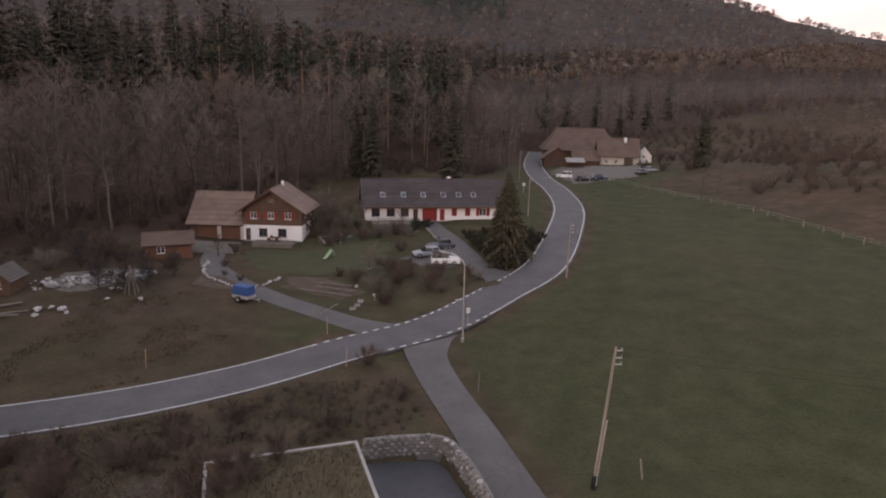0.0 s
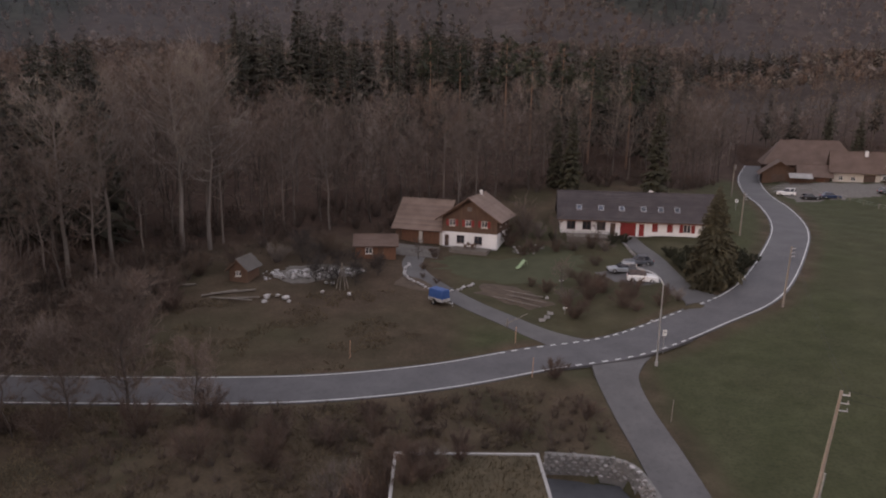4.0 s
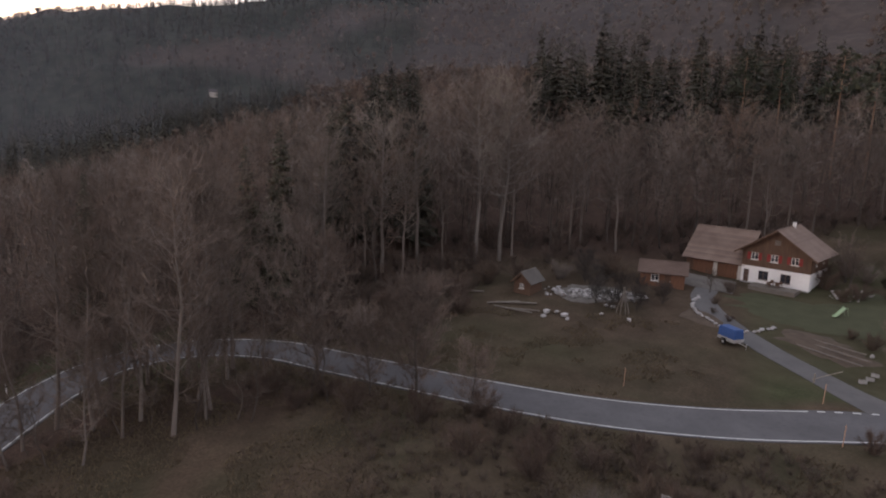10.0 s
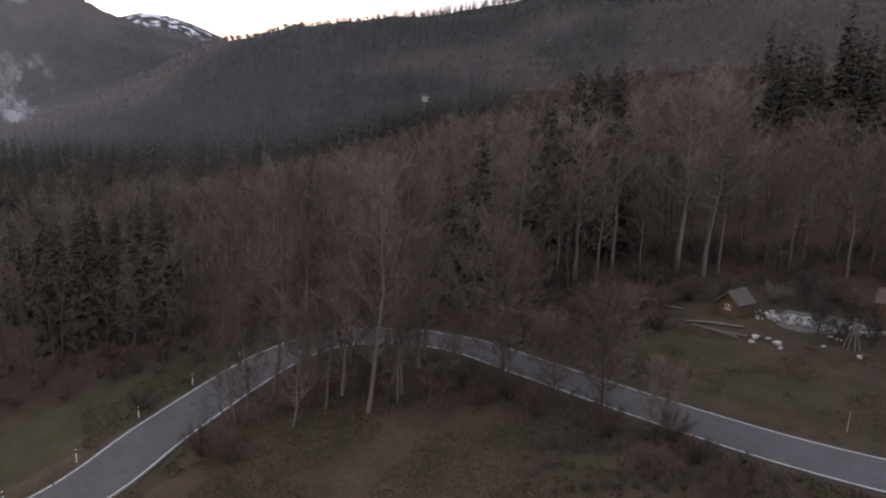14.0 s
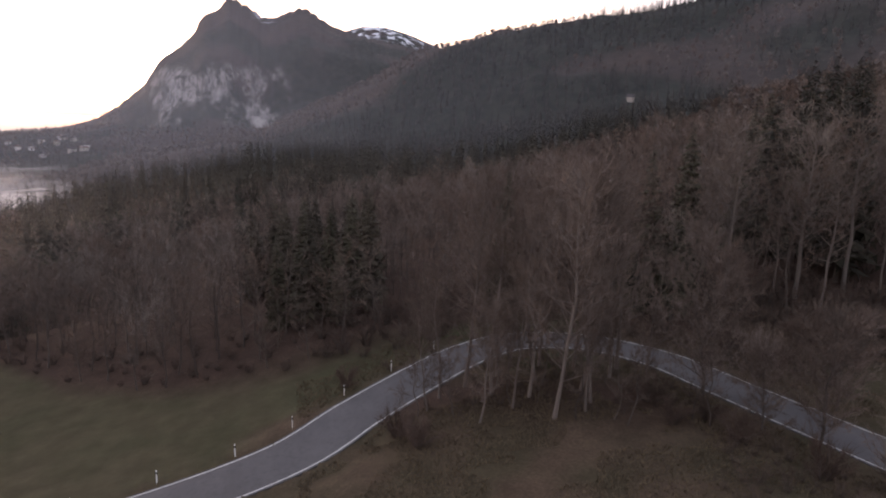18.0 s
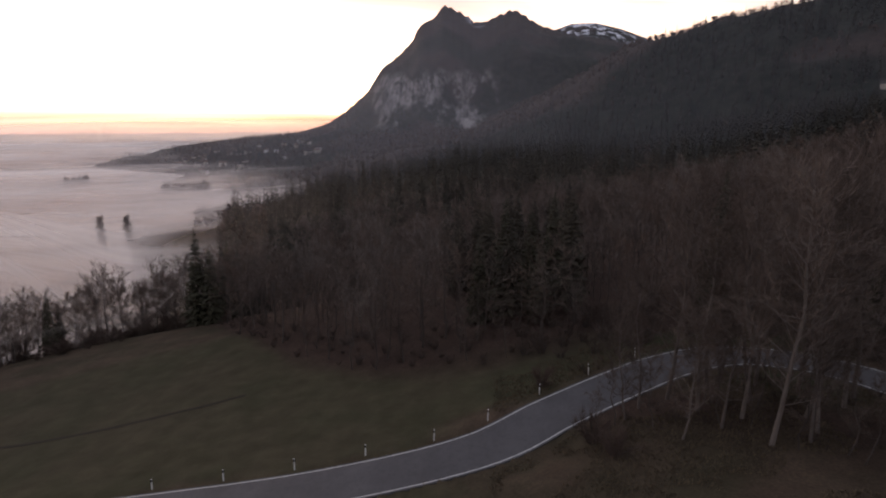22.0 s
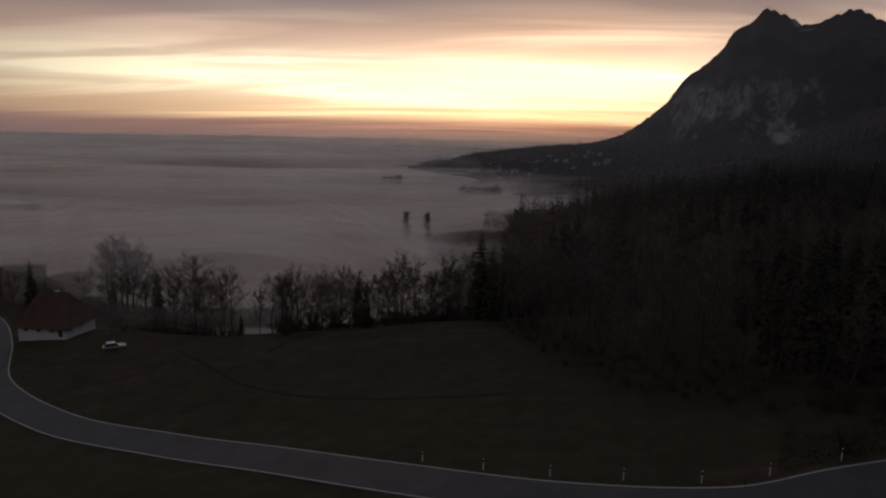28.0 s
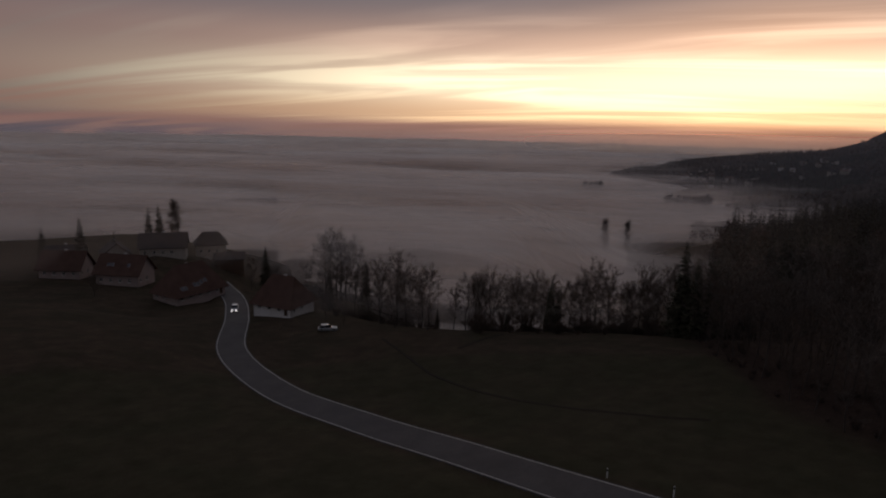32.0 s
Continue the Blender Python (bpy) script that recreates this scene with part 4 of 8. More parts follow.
    stand("spruce_tree", SPRUCE_HI, [[MAT_BARK, MAT_OLIVE]], brown, ["olive-brown spruce among the bare trees round the bend"], "olive spruces round the bend")


build_woods()


def far_templates():
    """Small trees for the hills: a few broad strokes each."""
    outb, outs = [], []
    for k in range(6):
        rng = np.random.default_rng(500 + k)
        c = Cloud()
        c.tube([(0, 0, 0), (0, 0, 9)], [0.22, 0.08], 3, 0)
        n = 52
        out = unit(rng.normal(0, 1, (n, 3)) + np.array([0, 0, 0.35]))
        P = out * np.array([3.5, 3.5, 4.2]) * rng.uniform(0.55, 1.0, (n, 1)) + np.array([0, 0, 8.6])
        t1 = unit(np.cross(out, rng.normal(0, 1, (n, 3))))
        t2 = np.cross(out, t1) + out * rng.normal(0, 0.5, (n, 1))
        s1, s2 = rng.uniform(0.5, 0.95, (n, 1)), rng.uniform(0.8, 1.7, (n, 1))
        c.add(np.stack([P - t1 * s1, P + t1 * s1, P + t2 * s2 + np.array([0, 0, 0.6])], 1).reshape(-1, 3), np.arange(n * 3).reshape(-1, 3), 1)
        outb.append(c.arrays())
    for k in range(4):
        rng = np.random.default_rng(540 + k)
        c = Cloud()
        c.tube([(0, 0, 0), (0, 0, 17)], [0.25, 0.05], 3, 0)
        n = 42
        u = np.linspace(0.08, 1.0, n)
        an = np.arange(n) * 2.4 + rng.normal(0, 0.3, n)
        L = 3.4 * (1.06 - u) ** 0.8 * rng.uniform(0.7, 1.15, n)
        D = np.c_[np.cos(an) * L, np.sin(an) * L, -0.45 * L]
        P = np.c_[np.zeros(n), np.zeros(n), 18 * u]
        side_ = np.c_[-np.sin(an), np.cos(an), np.zeros(n)] * (0.42 * L)[:, None]
        V = np.stack([P, P + D + side_, P + D - side_], 1).reshape(-1, 3)
        c.add(V, np.arange(n * 3).reshape(-1, 3), 1)
        outs.append(c.arrays())
    return outb, outs


FAR_BARE, FAR_SPRUCE = far_templates()


def build_far_woods():
    def hills(x, y):
        az, d = az_d(x, y)
        open_ = (wobble(x, y, 0.010, 4) > np.interp(az, [-12, 14], [0.30, 0.7])) & (az < 30) & (d > 330)          # clearings and pastures on the slopes
        yard = (np.abs(az - 62.9) < 1.1) & (d > 705) & (d < 785)          # clearing of the lone house
        return ((az < 116) | (d > 1050)) & ~open_ & ~yard
    p1 = scatter(9000, -38, 119, 290, 700, 6.0, hills)
    p2 = scatter(17000, -38, 118, 700, 1400, 8.0, hills)
    p3 = scatter(12000, 64, 124, 1250, 2350, 12.5, lambda x, y: hills(x, y) & (height(x, y) > -58))

    def sized(q):
        q[:, 3] *= np.interp(np.hypot(q[:, 0], q[:, 1]), [1300, 1800], [1.0, 0.62])          # stunted on the heights
        q[:, 2] -= np.interp(np.hypot(q[:, 0], q[:, 1]), [500, 1500], [0.0, 5.0])
        return q
    spur = scatter(2600, 105, 125, 1180, 1760, 9.0, lambda x, y: (height(x, y) > -74) & (wobble(x, y, 0.012, 25) > -0.45))
    mixed_woods("spur_wood", "leafless woods along the spur across the fog", FAR_BARE, plant(spur, 8, 15, 14, 6), FAR_TONES)
    P = np.vstack([p1, p2, p3])
    z = height(P[:, 0], P[:, 1])
    a, d = az_d(P[:, 0], P[:, 1])
    cliff = (a > 92) & (a < 103.5) & (d > 1350) & (d < 2150) & (z > -15) & (z < 150) & (RNG.random(len(P)) < 0.8)
    P, a, d = P[~cliff], a[~cliff], d[~cliff]
    close = (d < 440) & (a < 8)
    fine = P[close][RNG.random(close.sum()) < 0.75]
    wood_stuff("hillside_wood", "leafless brown wood on the slope behind the farm", BARE_MID, [MAT_BARK, MAT_TWIG], plant(fine, 11, 18, 20, 6))
    P, a, d = P[~close], a[~close], d[~close]
    w = needle_belt(P[:, 0], P[:, 1], a) + RNG.normal(0, 0.10, len(P))
    con = w > 0.42
    mixed_woods("far_bare_woods", "leafless woods over the far hills", FAR_BARE, sized(plant(P[~con], 12, 18, 14, 6)), FAR_TONES)
    ridge = con & (d < 480) & (a > 74)
    rs = plant(P[ridge], 15, 24, 22, 4)
    rs[:, 3] *= crest(rs)
    wood_stuff("ridge_spruces", "dark spruces along the ridge above the fog", SPRUCE_LOW, [MAT_BARK, MAT_NEEDLE], rs)
    wood_stuff("far_spruce_woods", "dark spruce patches over the far hills", FAR_SPRUCE, [MAT_BARK, MAT_NEEDLE], sized(plant(P[con & ~ridge], 16, 25, 18, 4)))


build_far_woods()

# ------------------------------------------------------------------ the sea of fog


# default tint and translucent colour paint the sunset's warmth into the fog
def fog_material(name, bleed, tint=(0.95, 0.84, 0.76, 1)):
    n = Nodes(name, 1.0)
    t = n.t
    t.nodes.remove(n.bsdf)
    dif = t.nodes.new("ShaderNodeBsdfDiffuse")
    dif.inputs["Color"].default_value = tint
    trl = t.nodes.new("ShaderNodeBsdfTranslucent")
    trl.inputs["Color"].default_value = (1.0, 0.86, 0.76, 1)
    body = t.nodes.new("ShaderNodeMixShader")
    body.inputs[0].default_value = bleed
    t.links.new(dif.outputs[0], body.inputs[1])
    t.links.new(trl.outputs[0], body.inputs[2])
    clear = t.nodes.new("ShaderNodeBsdfTransparent")
    mix = t.nodes.new("ShaderNodeMixShader")
    across = n.turned(-130)
    streak = n.noise(0.0042, 5, across, (0.32, 1.0, 0.2))
    fine = n.noise(0.02, 4, across, (0.4, 1.0, 0.2))
    dens = n.attr("thick")
    patch = n.math("ADD", n.math("MULTIPLY", streak, 0.75), n.math("MULTIPLY", fine, 0.25))
    patch = n.ramp(patch, (0.40, 0.0), (0.60, 1.0))
    solid = n.attr("body")
    cover = n.math("MAXIMUM", patch, solid)
    fac = n.math("MULTIPLY", cover, dens)
    t.links.new(fac, mix.inputs[0])
    t.links.new(clear.outputs[0], mix.inputs[1])
    t.links.new(body.outputs[0], mix.inputs[2])
    t.links.new(mix.outputs[0], t.nodes["Material Output"].inputs["Surface"])
    return n.m


MAT_FOG = fog_material("valley_fog", 0.06)
# bluish tint paints the aerial haze of the far hills
MAT_AIR_HAZE = fog_material("painted_air_haze", 0.4, (0.80, 0.84, 0.95, 1))
MAT_HAZE = fog_material("sunset_haze", 1.0)


def fogsea_material():
    """Dense fog: sunset warmth and the long light and dark streaks of its relief painted into the colour."""
    n = Nodes("dense_fog", 0.8)
    n.bsdf.inputs["Specular IOR Level"].default_value = 0.4
    across = n.turned(-130)
    long_, mid, fine = n.noise(0.0018, 5, across, (0.30, 1.0, 1.0)), n.noise(0.006, 5, across, (0.32, 1.0, 1.0)), n.noise(0.03, 4, across, (0.4, 1.0, 1.0))
    v = n.math("ADD", n.math("MULTIPLY", long_, 0.5), n.math("ADD", n.math("MULTIPLY", mid, 0.44), n.math("MULTIPLY", fine, 0.06)))
    return n.done(n.ramp(v, (0.40, (0.90, 0.76, 0.66)), (0.50, (1.0, 0.89, 0.79)), (0.58, (1.0, 0.95, 0.88))))


MAT_FOGSEA = fogsea_material()


def sheet(name, x, y, z, den, sol, shape, keep, mat):
    nr, na = shape
    i, j = np.meshgrid(np.arange(nr - 1), np.arange(na - 1), indexing="ij")
    F = np.stack([i * na + j, (i + 1) * na + j, (i + 1) * na + j + 1, i * na + j + 1], -1).reshape(-1, 4)[:, ::-1]
    me = np_mesh(name, np.c_[x, y, z], F[keep[F].any(1)], [mat], smooth=True)
    for nm, val in (("thick", den), ("body", sol)):
        at = me.attributes.new(nm, "FLOAT", "POINT")
        at.data.foreach_set("value", np.broadcast_to(val, len(x)).astype(np.float32))
    return new(name, me)


def fog_bank(level, full, solid, swell, k):
    """One veil of the fog: thick over the deep valley, thin where the land rises through it."""
    az = np.arange(101, 192, 0.75)
    rad = 130 * 1.028 ** np.arange(0, 133)
    rad = np.r_[rad[rad < 4885], 4885]
    A, R = np.meshgrid(az, rad)
    x, y = polar(A.ravel(), R.ravel())
    a, d = A.ravel(), R.ravel()
    rise = swell * np.exp(-((d - 245) / np.where(d < 245, 90 if swell < 40 else 150, 330)) ** 2) * smoothstep(122, 136, a) * (1 - smoothstep(151, 157, a))
    z = level + rise
    if full >= 1:
        z = z + 2.0 * wobble(x, y * 0.5, 0.03, 20) * smoothstep(200, 450, d) + 7.0 * wobble(x, y * 0.45, 0.010, 30) * smoothstep(350, 800, d)
    depth = z - height(x, y)
    den = full * smoothstep(-1, 24, depth) * smoothstep(130, 200, d) * (1.0 if full >= 1 else 1 - 0.6 * smoothstep(1500, 3000, d))
    fog = sheet("fog_bank", x, y, z, den, float(solid), A.shape, depth > -6, MAT_FOGSEA if full >= 1 else MAT_FOG)
    return tagged(fog, "soft pale sea of fog filling the valley", "fog", "fog over the valley", "stuff")


for k, (lev, full, sol, sw) in enumerate(((-76, 1.0, 1.0, 2), (-68, 0.66, 0.25, 14), (-61, 0.56, 0.05, 24), (-54, 0.46, 0.1, 43))):
    fog_bank(lev, full, sol, sw, k)


def fog_curtain(d, top, full, a0, a1, lift=16):
    """An upright sheet added to brighten fog and haze by backlight: dense below, thinning out at its uneven top."""
    az, t = np.arange(a0, a1, 0.6), np.linspace(0, 1, 14)
    A, T = np.meshgrid(az, t)
    x, y = polar(A.ravel(), d + 0.08 * d * np.sin(np.radians(A.ravel() * 6 + d)))
    crest = top + (0.012 * d + 3.0) * wobble(x, y, 5.0 / d, d % 17) + 0.008 * d * wobble(x, y, 16.0 / d, d % 13)
    z = -100 + (crest + 100) * T.ravel()
    den = full * smoothstep(0, lift, z - height(x, y)) * (1 - smoothstep(0.55, 1.0, T.ravel())) * smoothstep(0, 0.12, T.ravel())
    den = den * smoothstep(a0, a0 + 5, A.ravel()) * (1 - smoothstep(a1 - 5, a1, A.ravel()))
    m = sheet("fog_swell", x, y, z, den, 0.45, A.shape, den > 0.001, MAT_HAZE)
    tagged(m, "upright translucent sheet standing in for backlit fog and haze", "fog", "fog over the valley", "stuff")


for fd, ft, ff, f0, f1 in ((172, -24, 0.30, 116, 158), (207, -20, 0.45, 137, 164), (290, -42, 0.60, 112, 191), (410, -49, 0.62, 104, 191), (590, -53, 0.66, 101, 191), (860, -55, 0.70, 100, 191), (1280, -56, 0.72, 100, 191), (1900, -54, 0.74, 100, 191)):
    fog_curtain(fd, ft, ff, f0, f1)
fog_curtain(238, 6, 0.5, 155, 191, 3)          # drifting over the far houses of the village
fog_curtain(134, -6, 0.15, 110, 158, 3)          # thin haze before the tree row
fog_curtain(285, 10, 0.13, 72, 124, 4)          # and between the near wood and the ridge


def air_haze_sheet():
    """Inclined bluish sheet standing in for aerial haze up the slopes beyond the near wood, thinning with height."""
    az = np.arange(-42, 190, 1.5)
    t = np.linspace(0, 1, 26)
    A, T = np.meshgrid(az, t)
    d = 400 + 820 * T
    x, y = polar(A, d)
    z = -66 + 426 * T
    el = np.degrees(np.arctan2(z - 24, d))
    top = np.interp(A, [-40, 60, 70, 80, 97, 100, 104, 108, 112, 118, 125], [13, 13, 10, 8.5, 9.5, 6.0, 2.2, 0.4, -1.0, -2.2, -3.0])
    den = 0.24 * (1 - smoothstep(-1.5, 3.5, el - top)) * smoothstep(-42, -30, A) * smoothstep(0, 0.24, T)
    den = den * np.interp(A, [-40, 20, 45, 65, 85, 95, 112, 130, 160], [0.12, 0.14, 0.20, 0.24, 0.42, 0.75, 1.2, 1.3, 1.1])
    m = sheet("mist", x.ravel(), y.ravel(), z.ravel(), den.ravel(), 0.72, A.shape, (den > 0.001).ravel(), MAT_AIR_HAZE)
    tagged(m, "bluish translucent sheet standing in for aerial haze before the far hills", "mist", kind="stuff")


air_haze_sheet()


def ground_mist():
    """Patches of mist drifting off the fog through the tree row."""
    az, rad = np.arange(114, 158, 1.0), np.arange(116, 200, 6.0)
    A, R = np.meshgrid(az, rad)
    a, d = A.ravel(), R.ravel()
    x, y = polar(a, d)
    z = height(x, y) + 6.0 + 1.5 * wobble(x, y, 0.05, 41)
    den = 0.22 * smoothstep(116, 127, a) * (1 - smoothstep(149, 156, a)) * smoothstep(120, 142, d) * (1 - smoothstep(168, 196, d))
    m = sheet("ground_mist", x, y, z, den, 0.25, A.shape, den > 0.001, MAT_FOG)
    tagged(m, "thin mist drifting through the tree row", "mist", kind="stuff")


ground_mist()


def sunset_haze():
    """Upright sheet standing in for bright sunset haze over the far end of the fog, thickest below the sunset."""
    az = np.arange(92, 172, 1.5)
    e = np.linspace(-3.6, 0.7, 18)
    A, E = np.meshgrid(az, e)
    d = np.full(A.shape, 3000.0)
    x, y = polar(A, d)
    z = 24 + 3000 * np.tan(np.radians(E))
    den = 0.75 * smoothstep(-3.5, -1.4, E) * (1 - smoothstep(-0.9, 0.6, E)) * np.exp(-((A - 112) / 24) ** 2) * smoothstep(92, 98, A)
    m = sheet("haze", x.ravel(), y.ravel(), z.ravel(), den.ravel(), 0.8, A.shape, (den > 0.001).ravel(), MAT_HAZE)
    tagged(m, "translucent sheet standing in for warm sunset haze over the far fog", "haze", kind="stuff")


sunset_haze()

# ------------------------------------------------------------------ building kit
MAT_WHITE = plain("white_render", (0.70, 0.68, 0.66), (0.80, 0.78, 0.76), 0.35, 6.0, 0.9)
MAT_CREAM = plain("aged_cream_render", (0.42, 0.38, 0.33), (0.55, 0.50, 0.44), 0.35, 5.0, 0.9)
MAT_PINKISH = plain("faded_rose_render", (0.36, 0.29, 0.27), (0.45, 0.37, 0.34), 0.35, 5.0, 0.9)
MAT_WOOD = plain("dark_stained_boards", (0.085, 0.050, 0.034), (0.130, 0.080, 0.054), 0.9, 9.0, 0.8, stretch=(6, 6, 0.7))
MAT_WOOD_RED = plain("reddish_boards", (0.125, 0.060, 0.036), (0.18, 0.092, 0.056), 0.8, 9.0, 0.8, stretch=(6, 6, 0.7))
MAT_WOOD_GREY = plain("weathered_wood", (0.115, 0.098, 0.084), (0.20, 0.175, 0.152), 0.9, 9.0, 0.9, stretch=(1, 5, 5))
MAT_RED = plain("red_paint", (0.20, 0.026, 0.023), (0.27, 0.040, 0.034), 0.8, 8.0, 0.6)
MAT_FRAME = plain("white_window_paint", (0.62, 0.60, 0.56), (0.75, 0.73, 0.69), 1.5, 14.0, 0.5)
MAT_DARKFRAME = plain("brown_window_paint", (0.075, 0.048, 0.036), (0.115, 0.076, 0.058), 1.5, 14.0, 0.5)
MAT_TILE = plain("weathered_clay_tiles", (0.175, 0.125, 0.102), (0.255, 0.190, 0.158), 0.5, 7.0, 0.9, rand=0.4)
MAT_TILE_RED = plain("rusty_clay_tiles", (0.100, 0.055, 0.043), (0.150, 0.088, 0.069), 0.4, 6.0, 0.9, isl=0.45)
MAT_TILE_FARM = plain("mossy_brown_tiles", (0.108, 0.074, 0.060), (0.160, 0.114, 0.094), 0.4, 6.0, 0.9, isl=0.4)
MAT_TILE_GREY = plain("grey_weathered_shingles", (0.105, 0.095, 0.086), (0.170, 0.155, 0.142), 0.5, 7.0, 0.9, rand=0.4)
MAT_TILE_DARK = plain("slate_grey_tiles", (0.052, 0.045, 0.047), (0.085, 0.072, 0.072), 0.4, 6.0, 0.85, rand=0.3)
MAT_STONE = plain("rough_limestone", (0.17, 0.16, 0.15), (0.31, 0.295, 0.28), 1.2, 7.0, 0.95, bump=0.6, rand=0.5)
MAT_STONE_PALE = plain("pale_limestone", (0.30, 0.285, 0.275), (0.50, 0.485, 0.475), 1.0, 6.0, 0.95, bump=0.6, rand=0.5)
MAT_CONCRETE = plain("concrete", (0.24, 0.23, 0.22), (0.36, 0.35, 0.34), 0.8, 9.0, 0.9)
MAT_GRAVEL = plain("pale_gravel", (0.095, 0.084, 0.074), (0.16, 0.146, 0.132), 1.5, 20.0, 0.95, bump=0.8)
MAT_MUD = plain("dark_mud", (0.022, 0.018, 0.012), (0.034, 0.028, 0.019), 0.8, 6.0, 0.97)
MAT_SOIL = plain("bare_brown_soil", (0.060, 0.044, 0.032), (0.095, 0.070, 0.052), 0.8, 9.0, 0.97, bump=0.7)
MAT_STEEL = plain("galvanised_steel", (0.36, 0.36, 0.36), (0.48, 0.48, 0.48), 2.0, 20.0, 0.45, 0.7)
MAT_POLE = plain("larch_pole", (0.17, 0.145, 0.122), (0.26, 0.228, 0.196), 0.8, 8.0, 0.9, stretch=(4, 4, 0.4))
MAT_BLACK = plain("black_rubber", (0.012, 0.012, 0.012), (0.022, 0.022, 0.022), 2.0, 20.0, 0.8)
MAT_ORANGE = plain("orange_post_paint", (0.42, 0.24, 0.16), (0.52, 0.32, 0.22), 2.0, 14.0, 0.7)
MAT_POSTWHITE = plain("white_plastic", (0.66, 0.66, 0.64), (0.76, 0.76, 0.74), 2.0, 14.0, 0.5)
MAT_BLUE = plain("blue_tarpaulin", (0.024, 0.062, 0.18), (0.038, 0.088, 0.24), 1.5, 9.0, 0.5)
MAT_GREENPLASTIC = plain("pale_green_plastic", (0.24, 0.33, 0.19), (0.30, 0.40, 0.24), 1.5, 9.0, 0.5)
MAT_ROOFTURF = plain("turf_and_sedum", (0.062, 0.050, 0.030), (0.094, 0.074, 0.046), 0.7, 5.0, 0.97, bump=0.9)
MAT_HEDGE = plain("evergreen_hedge", (0.036, 0.038, 0.022), (0.060, 0.060, 0.036), 0.6, 5.0, 0.9, rand=0.4, isl=0.6)
MAT_FIR = wood_colour("olive_fir_needles", (0.070, 0.062, 0.036), (0.098, 0.086, 0.052), (0.028, 0.025, 0.015), 0.5)
MAT_CONIFER_BROWN = plain("olive_conifer", (0.044, 0.042, 0.024), (0.070, 0.065, 0.040), 0.4, 4.0, 0.9, rand=0.3, isl=0.5)


def glass_material(name, tint, rough=0.05):
    n = Nodes(name, rough)
    n.bsdf.inputs["Specular IOR Level"].default_value = 0.6
    return n.done(n.mix(n.ramp(n.noise(1.5, 2), (0.4, 0.0), (0.6, 1.0)), tint, tuple(c * 1.5 for c in tint)))


MAT_GLASS = glass_material("window_glass", (0.022, 0.024, 0.030))
MAT_SKYGLASS = glass_material("skylight_glass", (0.05, 0.055, 0.07), 0.12)


def paint(name, c, metal=0.3, rough=0.3):
    n = Nodes(name, rough, metal)
    n.bsdf.inputs["Coat Weight"].default_value = 0.6
    return n.done(n.mix(n.ramp(n.noise(3.0, 3), (0.35, 0.0), (0.75, 0.35)), c, tuple(v * 0.7 for v in c)))


MAT_CAR_SILVER = paint("silver_car_paint", (0.45, 0.47, 0.49), 0.6)
MAT_CAR_WHITE = paint("white_car_paint", (0.74, 0.74, 0.73), 0.0)
MAT_CAR_BLACK = paint("black_car_paint", (0.02, 0.02, 0.022), 0.2)
MAT_CAR_GREY = paint("grey_car_paint", (0.12, 0.13, 0.15), 0.5)
MAT_CAR_BLUE = paint("dark_blue_car_paint", (0.03, 0.05, 0.11), 0.4)


def lamp_material(name, col, power):
    n = Nodes(name, 0.2)
    n.put(n.bsdf.inputs["Emission Color"], col)
    n.bsdf.inputs["Emission Strength"].default_value = power
    return n.done(col)


MAT_HEADLIGHT = lamp_material("lit_headlight", (1.0, 0.96, 0.88), 26.0)
MAT_LENS = plain("clear_lamp_lens", (0.5, 0.5, 0.5), (0.62, 0.62, 0.62), 4.0, 20.0, 0.2)
MAT_REDLENS = plain("red_lamp_lens", (0.30, 0.02, 0.02), (0.38, 0.03, 0.03), 4.0, 20.0, 0.25)


def box(bm, x0, x1, y0, y1, z0, z1, bevel=0.0):
    m = Matrix.Translation(((x0 + x1) / 2, (y0 + y1) / 2, (z0 + z1) / 2)) @ Matrix.Diagonal((x1 - x0, y1 - y0, z1 - z0, 1))
    vs = bmesh.ops.create_cube(bm, size=1, matrix=m)["verts"]
    if bevel:
        es = list({e for v in vs for e in v.link_edges})
        bmesh.ops.bevel(bm, geom=es, offset=bevel, segments=1, affect="EDGES", profile=0.5)
    return bm


def boxes(*items, bevel=0.0):
    bm = bmesh.new()
    for it in items:
        box(bm, *it, bevel=bevel)
    return bm


def cyl(bm, p0, p1, r0, r1, n=8):
    p0, p1 = Vector(p0), Vector(p1)
    d = p1 - p0
    m = Matrix.Translation((p0 + p1) / 2) @ d.to_track_quat("Z", "Y").to_matrix().to_4x4()
    bmesh.ops.create_cone(bm, cap_ends=True, segments=n, radius1=r0, radius2=r1, depth=d.length, matrix=m)
    return bm


def moved(bm, m):
    bmesh.ops.transform(bm, matrix=m, verts=bm.verts)
    return bm


def thing(name, x, y, rz=0.0, z=None, label="", category="", group="", dz=0.0):
    root = new(name)
    root.matrix_basis = pose(x, y, (ground_z(x, y) if z is None else z) + dz, 0, 0, rz)
    return tagged(root, label, category, group)


